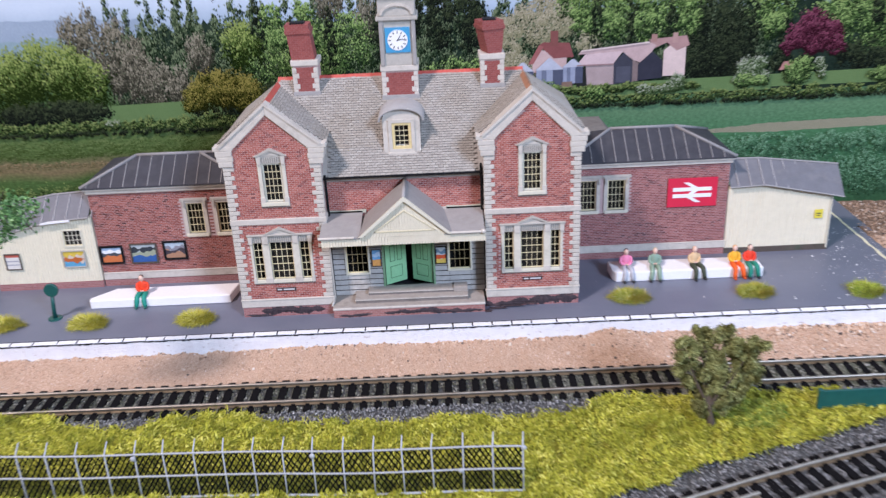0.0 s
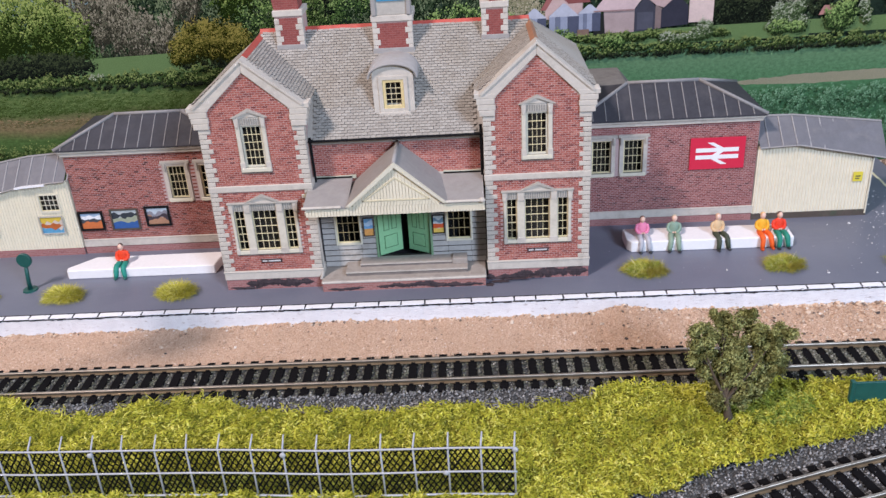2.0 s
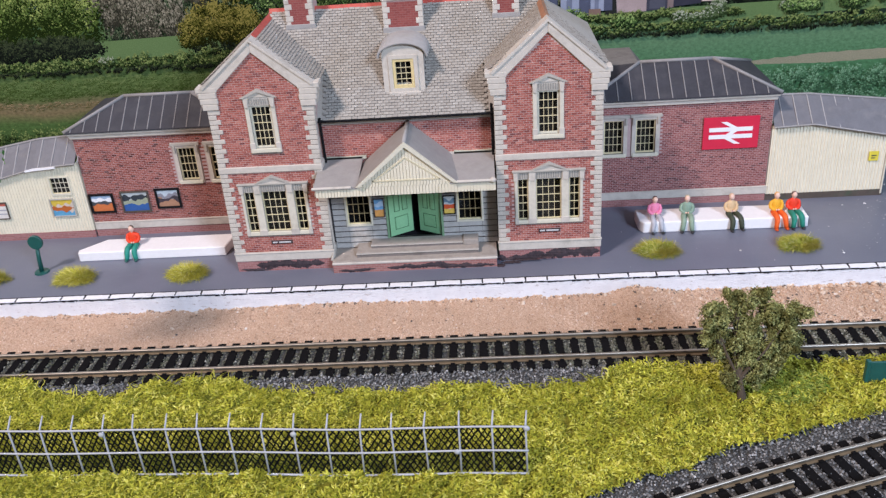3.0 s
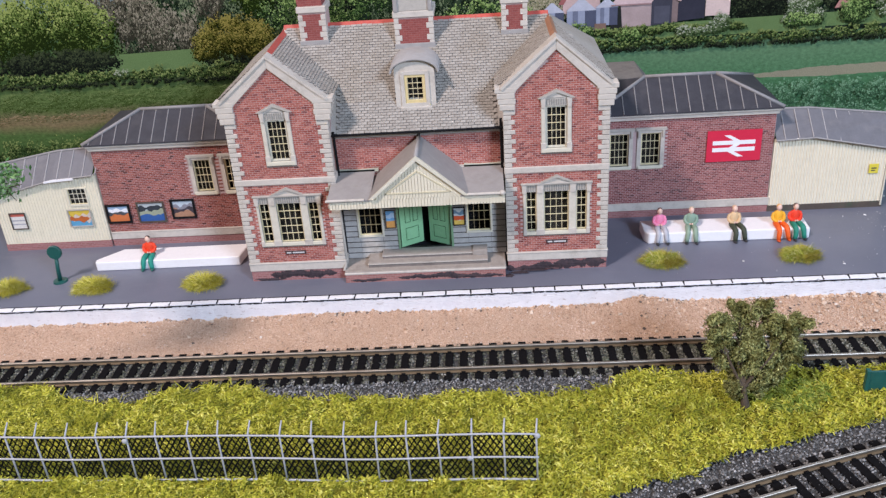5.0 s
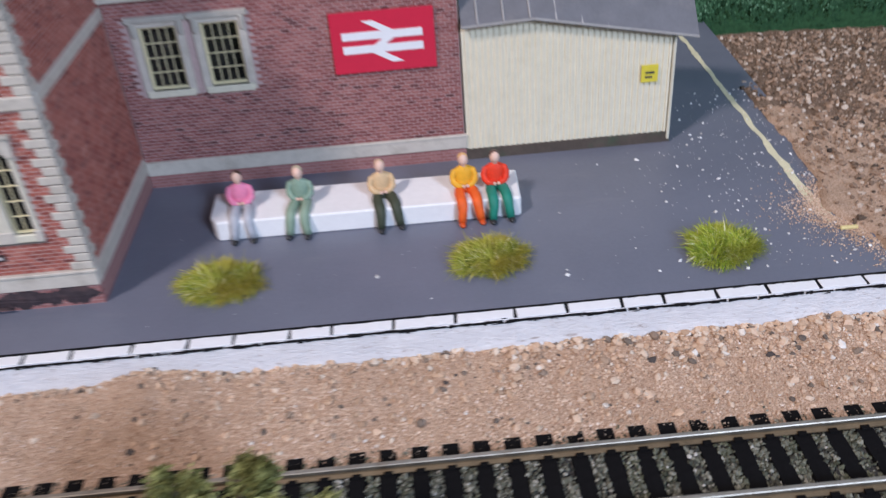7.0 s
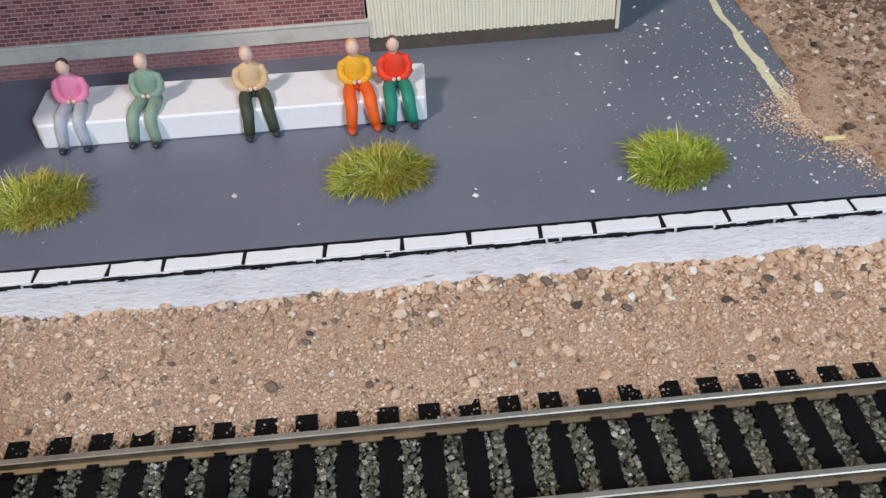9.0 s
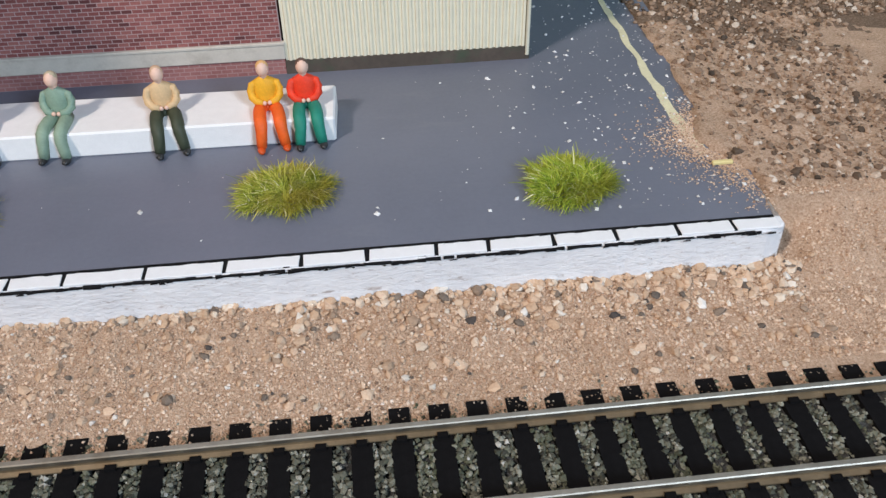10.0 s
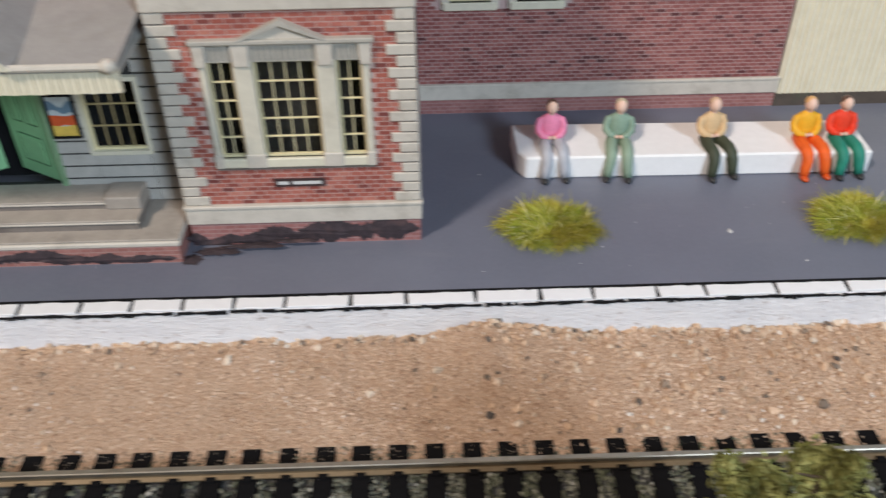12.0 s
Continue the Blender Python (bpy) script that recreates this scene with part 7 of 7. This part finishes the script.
printed_foliage("printed_conifers", CONIFER, [(-212 + 7.6 * k + pr.uniform(-3, 3), 138 + pr.uniform(-6, 5), 9.5, 41 + pr.uniform(-9, 6)) for k in range(62)], 34000, 1.15, 32, tall=1.5, spire=True)
printed_foliage("printed_conifers", CONIFER, [(-200 + 17 * k + pr.uniform(-6, 6), 126 + pr.uniform(-6, 6), 9.5, 34 + pr.uniform(-6, 8)) for k in range(27)], 15000, 1.15, 33, tall=1.5, spire=True, lit=0.08)
printed_foliage("printed_bare_trees", BARE, [(-238, 150, 9, 16), (-226, 142, 9, 28), (-210, 136, 9, 30), (-196, 126, 10, 24), (-182, 118, 9, 16), (-168, 116, 8, 14), (-152, 138, 9, 13), (-30, 158, 10, 14), (-58, 168, 10, 8)], 9000, 1.0, 34, tall=1.7)
printed_foliage("printed_straw_bank", STRAW, [(90, 152, 22, 15), (62, 140, 10, 16), (68, 118, 16, 10), (120, 136, 10, 8)], 4000, 1.2, 35)
printed_foliage("printed_woods", WOOD, [(-100, 132, 22, 26), (-72, 122, 20, 24), (-50, 140, 20, 20), (30, 116, 30, 10), (112, 162, 16, 12), (136, 152, 20, 18), (162, 150, 16, 20), (186, 152, 14, 20), (300, 146, 26, 20), (335, 140, 26, 26), (375, 136, 28, 30), (420, 140, 34, 34), (246, 150, 18, 18), (470, 140, 40, 34)], 30000, 1.2, 36)
printed_foliage("printed_dark_trees", DEEP, [(-22, 152, 9, 24), (-4, 162, 8, 20), (16, 156, 10, 24), (38, 154, 10, 22), (212, 136, 22, 26), (214, 118, 26, 16), (192, 122, 12, 14), (222, 122, 12, 16), (312, 118, 18, 10), (345, 114, 24, 8), (262, 116, 16, 7)], 14000, 1.2, 37)
printed_foliage("printed_gaps", DEEP, [(x + pr.uniform(-3, 3), 146 + pr.uniform(-8, 8), 4.0, 22) for x in (-112, -86, -62, 124, 149, 174, 200, 236, 254, 318, 354, 396, 440)], 5200, 1.1, 55, tall=1.3)
printed_foliage("printed_lit_crowns", WOOD, [(x + pr.uniform(-3, 3), z + pr.uniform(-4, 4), 7.5, 9) for x in (-98, -74, 112, 136, 161, 187, 246, 300, 336, 376, 418, 462) for z in (146, 164)], 9000, 1.05, 56, lit=0.22)
field = Bag()
LAYER[0] += 1
fy = YB - 0.045 * LAYER[0]
for z0_, z1_, x0_, x1_ in ((90, 104, -236, -140), (93, 104, 84, 250), (95, 106, 250, 420)):
    field.add([(x0_, fy, z0_), (x1_, fy, z0_), (x1_, fy, z1_), (x0_, fy, z1_ - 2)], [(0, 1, 2, 3)])
part("printed_meadow", field, sandy("ink_meadow", (0.12, 0.20, 0.07), (0.15, 0.24, 0.085), (0.19, 0.28, 0.11), (0.09, 0.16, 0.05)), sheet)
printed_foliage("printed_willow", WILLOW, [(-262, 130, 30, 21), (-290, 122, 26, 20), (-240, 120, 22, 20), (-322, 126, 28, 22), (-122, 142, 13, 17)], 13000, 1.35, 38, grad=0.85, lit=-0.12)
printed_foliage("printed_shade", DEEP, [(-284, 99, 46, 6), (-262, 102, 38, 7), (-240, 100, 20, 7), (-138, 98, 26, 5), (-100, 106, 16, 10)], 7000, 1.2, 39)
printed_foliage("printed_olive_bush", OLIVE, [(-142, 113, 19, 12), (-160, 107, 9, 9), (-124, 110, 12, 12)], 5500, 1.15, 40)
printed_foliage("printed_plum_tree", PLUM, [(276, 143, 9, 8), (266, 134, 8, 8), (287, 136, 8, 9), (277, 130, 9, 8), (294, 127, 6, 7), (259, 127, 5, 6)], 4500, 1.1, 41)


def printed_shape(name, colour, outline, label=""):
    LAYER[0] += 1
    y = YB - 0.045 * LAYER[0]
    return part(name, Bag().add([(x, y, z + VIEW_SHIFT(x)) for x, z in outline], [tuple(range(len(outline)))]), plain("ink_" + name, colour, 0.85, 0.15, 0.15, spec=0.05), sheet, label)


printed_shape("printed_house_wall", (0.50, 0.36, 0.33), [(80, 116), (104, 116), (104, 127), (92, 131), (86, 131.5), (80, 124)])
printed_shape("printed_house_roof", (0.22, 0.075, 0.07), [(84.5, 135), (88, 137), (106, 136), (109, 126), (95, 125.5)])
printed_shape("printed_house_roof", (0.30, 0.11, 0.10), [(77, 122), (84.5, 135), (88, 134), (80.5, 122)])
printed_shape("printed_chimney", (0.20, 0.075, 0.065), [(92.7, 134), (98, 134), (98, 144.6), (92.7, 144.6)])
printed_shape("printed_farm_wall", (0.60, 0.47, 0.42), [(172, 110), (187.6, 110), (187.6, 130), (180, 134), (172, 128)])
printed_shape("printed_farm_roof", (0.36, 0.22, 0.20), [(161, 136), (187.6, 137.8), (190, 131), (181, 127.5), (174, 133.5), (166, 130)])
printed_shape("printed_chimney", (0.33, 0.19, 0.16), [(163, 134), (167, 134), (167, 139.5), (163, 139.5)])
printed_shape("printed_chimney", (0.40, 0.25, 0.22), [(178, 133), (181.5, 133), (181.5, 140), (178, 140)])
printed_shape("printed_barn_roof", (0.47, 0.34, 0.32), [(112, 127.5), (114, 130), (161.5, 134.4), (166.8, 131.8), (157.7, 119.6), (151, 122), (143.3, 128)])
printed_shape("printed_barn_wall", (0.36, 0.28, 0.265), [(117.5, 105.4), (137.4, 105.6), (137.4, 121), (117.5, 121)])
printed_shape("printed_barn_roof", (0.54, 0.41, 0.40), [(111, 120.2), (117, 127.4), (143.6, 128.9), (136.9, 120.2)])
printed_shape("printed_barn_end", (0.05, 0.052, 0.068), [(137.2, 105.8), (150.4, 106.6), (150.4, 121.4), (144, 127.9), (137.2, 120.4)])
printed_shape("printed_barn_end", (0.075, 0.078, 0.10), [(139, 107), (149, 107), (149, 118), (139, 118)])
printed_shape("printed_barn_side", (0.20, 0.15, 0.14), [(150.4, 106.6), (154.5, 107.4), (154.5, 120), (150.4, 122.5)])
printed_shape("printed_barn_end", (0.035, 0.036, 0.05), [(154.2, 107.6), (171.5, 109), (171.5, 121), (164, 127.9), (154.2, 119)])
printed_shape("printed_barn_shade", (0.02, 0.022, 0.02), [(111, 105), (118.5, 105), (117.5, 118), (112, 119.5)])
for x, w, z0_, z1_, z2_ in ((108.4, 14.0, 107.5, 119.6, 124.6), (92, 19.0, 104.6, 118.3, 126), (73, 15.0, 104.8, 117.8, 123.6)):
    printed_shape("printed_silo", (0.27, 0.30, 0.38), [(x - w / 2, z0_), (x + w / 2, z0_), (x + w / 2, z1_), (x, z2_), (x - w / 2, z1_)])
    printed_shape("printed_silo_cap", (0.42, 0.44, 0.50), [(x - w / 2 - 0.4, z1_ - 0.6), (x + w / 2 + 0.4, z1_ - 0.6), (x + 0.8, z2_), (x - 0.8, z2_)])
    printed_shape("printed_silo_shade", (0.075, 0.085, 0.125), [(x + w * 0.12, z0_), (x + w / 2, z0_), (x + w / 2, z1_ - 0.6), (x + w * 0.12, z1_ - 0.6)])
    printed_shape("printed_silo_shade", (0.15, 0.17, 0.23), [(x - w * 0.30, z0_), (x - w * 0.12, z0_), (x - w * 0.12, z1_ - 0.6), (x - w * 0.30, z1_ - 0.6)])
printed_shape("printed_ridge", (0.66, 0.54, 0.50), [(114, 129.6), (161.5, 133.8), (161.5, 134.8), (114, 130.4)])
printed_shape("printed_ridge", (0.30, 0.20, 0.19), [(111, 119.6), (137, 119.7), (137, 120.6), (111, 120.5)])
printed_shape("printed_far_roof", (0.40, 0.20, 0.17), [(254, 111), (268, 111.5), (263, 117), (257, 117)])
printed_shape("printed_hut", (0.20, 0.13, 0.10), [(100.5, 104.5), (108, 104.5), (108, 109), (100.5, 109)])
printed_foliage("printed_hedge", HEDGE, [(-420 + 15 * k, 90 + pr.uniform(-1, 1.5), 10, 4.6 + pr.uniform(-1.2, 1.8)) for k in range(25)], 9500, 0.95, 43)
printed_foliage("printed_farm_bushes", HEDGE, [(76 + 9 * k, 103 + pr.uniform(-0.6, 1.6), 5.5, 2.6 + pr.uniform(-0.8, 1.2)) for k in range(14)], 5200, 0.85, 52)
printed_foliage("printed_hedge", HEDGE, [(66 + 12 * k, 94 + 0.05 * k + pr.uniform(-0.6, 1.2), 8.5, 3.8 + pr.uniform(-1.2, 1.4)) for k in range(42)], 12000, 0.9, 44)
printed_foliage("printed_hedge_foot", DEEP, [(-420 + 15 * k, 85.6, 10, 1.4) for k in range(25)] + [(66 + 12 * k, 90.6 + 0.05 * k, 8.5, 1.3) for k in range(42)], 8000, 0.8, 45)
printed_foliage("printed_blossom_bush", BLOSSOM, [(230, 113, 6, 7), (239, 116, 6, 6), (235, 108, 7, 5), (243, 107, 5, 5), (226, 106, 4, 4), (183, 106, 5, 6), (178, 103, 4, 4), (160, 101, 7, 3.5), (282, 115, 4, 5), (285, 109, 3, 5), (-220, 92, 6, 2.0), (172, 101, 6, 3)], 5500, 0.85, 46, lit=-0.08)
printed_foliage("printed_bush", WOOD, [(91, 102, 7, 7.5), (264, 110, 6, 7), (272, 113, 6, 7), (268, 106, 8, 5), (124, 100, 8, 4), (330, 106, 11, 5.5), (231, 104, 7, 4.5), (241, 104, 6, 4)], 4600, 0.95, 47)
printed_foliage("printed_crop", CROP, [(60 + 22 * k, 52 + 0.4 * k, 17, 9) for k in range(20)] + [(40 + 26 * k, 32, 20, 16) for k in range(20)], 30000, 1.0, 48, label="leafy crop rows printed in deep green")
printed_foliage("printed_crop", HEDGE, [(-420 + 20 * k, 36, 16, 11) for k in range(16)], 7500, 1.0, 51)


# ---- slates and bricks, the nearest as pieces of their own ----
def slate_run(name, parent, mat, origin, along, up, length, height, keep, w=2.9, h=1.58, singles=0, seed=1):
    """Overlapping slates on a slope, each a thin tilted tile with its lower edge proud."""
    r = random.Random(seed)
    o, u, v = Vector(origin), Vector(along).normalized(), Vector(up).normalized()
    n = u.cross(v).normalized()
    if n.z < 0:
        n = -n
    joined, made = Bag(), 0
    rows, cols = int(height / h), int(length / w) + 2
    shape = [(0.1, -0.2, 0.5), (w - 0.1, -0.2, 0.5), (w - 0.1, h + 0.1, 0.10), (0.1, h + 0.1, 0.10), (0.02, -0.34, 0.0), (w - 0.02, -0.34, 0.0)]
    faces, edges = [(0, 1, 2, 3)], [(4, 5, 1, 0), (4, 0, 3), (1, 5, 2)]

    def lay(bag, corners):
        bag.add(corners, faces)
        n0 = len(bag.v) - len(corners)
        bag.f += [tuple(i + n0 for i in f) for f in edges]
        bag.m += [1] * len(edges)

    tile_mesh = None
    ox, oy, oz = root_place(parent)
    for j in range(rows):
        off = (j % 2) * w / 2
        for i in range(-1, cols):
            c = o + u * (i * w + off + w / 2) + v * (j * h + h / 2)
            if not keep(c):
                continue
            a = o + u * (i * w + off + r.uniform(-0.06, 0.06)) + v * (j * h + r.uniform(-0.08, 0.05)) + n * r.uniform(0, 0.1)
            if made < singles:
                if tile_mesh is None:
                    bag = Bag()
                    lay(bag, [tuple(u * p + v * q + n * s_) for p, q, s_ in shape])
                    tile_mesh = mesh_of(name, bag, [mat, SLATE_EDGE])
                ob = new(name, tile_mesh)
                ob.parent = parent
                ob.location = ((a.x - ox) * 0.001, (a.y - oy) * 0.001, (a.z - oz) * 0.001)
            else:
                lay(joined, [tuple(a + u * p + v * q + n * s_) for p, q, s_ in shape])
            made += 1
    if joined.v:
        part("slating", joined, [mat, SLATE_EDGE], parent, kind="stuff")


slope_v = (0, R_RIDGE_Y - R_EAVE_Y, R_RIDGE_Z - R_EAVE_Z)
slope_len = Vector(slope_v).length


def on_main(c):
    for xa, xb, cx in WINGS.values():
        if wing_z(c.x, cx) > c.z + 0.3 and abs(c.x - cx) < 30:
            return False
    return -79 < c.x < 62 and not (-18.5 < c.x < 1.7 and c.z > 104 and c.z < 124)


slate_run("slate", roof_main, SLATE, (-79, R_EAVE_Y - 0.8, R_EAVE_Z - 0.2), (1, 0, 0), slope_v, 141, slope_len, on_main, singles=300, seed=2)
for key, (xa, xb, cx) in WINGS.items():
    for sd in (-1, 1):
        up_v = (-sd * 29.6, 0, 29.6 * WSLOPE)
        slate_run("slate", wing_roofs[key, sd], SLATE, (cx + sd * 29.6, YW + 6, 113.4), (0, 1, 0), up_v, 62, Vector(up_v).length - 1, lambda c: main_z(c.y) < c.z + 0.4 and c.y < 532, seed=3 + sd)


def brickwork(parent, mat, x0, x1, z0, z1, y, holes, keep=lambda x, z: True, singles=0, pick_singles=None, seed=1, length=2.75, rise=1.13, proud=0.1):
    """Courses of bricks in stretcher bond, just proud of their mortar."""
    r = random.Random(seed)
    joined, count = Bag(), 0
    meshes = {}
    ox, oy, oz = root_place(parent)
    j, z = 0, z0
    gap = 0.25
    while z + rise <= z1 + 0.01:
        off = (j % 2) * length / 2
        x = x0 - off
        while x < x1:
            a, b = max(x, x0), min(x + length, x1)
            x += length
            if b - a < 0.6:
                continue
            ca, cz = (a + b) / 2, z + rise / 2
            if not keep(a, cz) or not keep(b, cz) or any(h[0] - 0.3 < b and a < h[1] + 0.3 and h[2] - 0.3 < cz < h[3] + 0.3 for h in holes):
                continue
            d = proud * r.uniform(0.6, 1.5)
            p = [(a + gap / 2, z + gap / 2), (b - gap / 2, z + gap / 2), (b - gap / 2, z + rise - gap / 2), (a + gap / 2, z + rise - gap / 2)]
            if count < singles and (pick_singles is None or pick_singles(ca, cz)) and b - a > length - 0.01:
                if "m" not in meshes:
                    q = [(0, 0), (length - gap, 0), (length - gap, rise - gap), (0, rise - gap)]
                    bag = Bag().add([(u, -proud, v) for u, v in q] + [(u, 0.05, v) for u, v in q], [(0, 1, 2, 3), (0, 4, 5, 1), (1, 5, 6, 2), (2, 6, 7, 3), (3, 7, 4, 0)])
                    meshes["m"] = mesh_of("brick", bag, [mat])
                ob = new("brick", meshes["m"])
                ob.parent = parent
                ob.location = ((p[0][0] - ox) * 0.001, (y - oy) * 0.001, (p[0][1] - oz) * 0.001)
                count += 1
            else:
                joined.add([(u, y - d, v) for u, v in p] + [(u, y + 0.05, v) for u, v in p], [(0, 1, 2, 3), (0, 4, 5, 1), (1, 5, 6, 2), (2, 6, 7, 3), (3, 7, 4, 0)])
        z += rise
        j += 1
    part("brickwork", joined, mat, parent, kind="stuff")


for key, (xa, xb, cx) in WINGS.items():
    wall = wing_holes[key + "_wall"]
    slope = lambda x, z, a=xa, b=xb, c=cx: z < 108 or abs(x - c) < (133.0 - z) * 26.0 / 25.0
    brickwork(wall, BRICK, xa + 1.5, xb - 1.5, 23.3, 132.4, YW, wing_holes[key], slope, 300 if key == "east" else 0, lambda x, z: z < 69, seed=5)
brickwork(upper_wall, BRICK, -53, 36, 64, 92, 491.5, [], seed=6)
brickwork(wall_e, BRICK_DARK, 88.6, 190.9, 21.3, 73.4, 540, [(a - 2, b + 2, 43.4, 67.5) for a, b, _, _ in holes_e], singles=300, pick_singles=lambda x, z: z < 45 and x > 120, seed=7, length=2.7, rise=1.1)
brickwork(wall_w, BRICK_BROWN, -203.4, -106, 21.3, 73.8, 532.4, [(a - 2, b + 2, 43.4, 67.5) for a, b, _, _ in holes_w], seed=8, length=2.7, rise=1.1)


def side_brickwork(parent, mat, x, y0, y1, z0, z1, seed):
    """The same courses on the wing's side, which faces the annexe."""
    r, joined = random.Random(seed), Bag()
    j, z = 0, z0
    while z + 1.13 <= z1:
        y = y0 - (j % 2) * 1.37
        while y < y1:
            a, b = max(y, y0), min(y + 2.75, y1)
            y += 2.75
            if b - a > 0.6:
                d = 0.09 * r.uniform(0.6, 1.5)
                p = [(a + 0.12, z + 0.12), (b - 0.12, z + 0.12), (b - 0.12, z + 1.01), (a + 0.12, z + 1.01)]
                joined.add([(x + d, u, v) for u, v in p] + [(x - 0.05, u, v) for u, v in p], [(0, 1, 2, 3), (0, 4, 5, 1), (1, 5, 6, 2), (2, 6, 7, 3), (3, 7, 4, 0)])
        z += 1.13
        j += 1
    part("brickwork", joined, mat, parent, kind="stuff")


side_brickwork(wing_holes["east_wall"], BRICK, 88.2, 481.5, 540, 23.3, 111, 9)


# ---- the larger loose stones, one by one ----
def loose_stones(parent, n, place, size, mat, seed):
    """Single broken stones lying on a piece of ground; they share a few shapes."""
    r = random.Random(seed)
    shapes = []
    for _ in range(7):
        b = Bag().add([v * r.uniform(0.72, 1.25) * Vector((1, r.uniform(0.7, 1), r.uniform(0.55, 0.8))).length / 1.5 for v in ICO], ICO_FACES)
        shapes.append(mesh_of("stone", b, [mat]))
    ox, oy, oz = root_place(parent)
    for _ in range(n):
        x, y, z = place(r)
        ob = new("stone", r.choice(shapes))
        ob.parent = parent
        ob.location = ((x - ox) * 0.001, (y - oy) * 0.001, (z - oz) * 0.001)
        s_ = size(r)
        ob.scale = (s_ * r.uniform(0.8, 1.25), s_ * r.uniform(0.8, 1.25), s_ * r.uniform(0.5, 0.8))
        ob.rotation_euler = (r.uniform(-0.4, 0.4), r.uniform(-0.4, 0.4), r.uniform(0, 6.3))


def heap_place(r):
    x, y = 298 - 110 * r.random() ** 1.3, 456 - 9 * r.random() ** 1.6
    return x, y, sand_height(x, y) + 0.3


def gap_place(r):
    x = PHASE + PITCH * (r.randint(-6, 10) + 0.5) + r.uniform(-1.4, 1.4)
    return x, r.uniform(408.5, 421.5), TRACK_Z + r.uniform(-0.1, 0.25)


loose_stones(sand_verge, 290, heap_place, lambda r: 0.5 + 0.95 * r.random() ** 1.8, VERGESTONE, 61)
loose_stones(track_bed, 290, gap_place, lambda r: r.uniform(0.42, 0.72), BALLAST, 62)
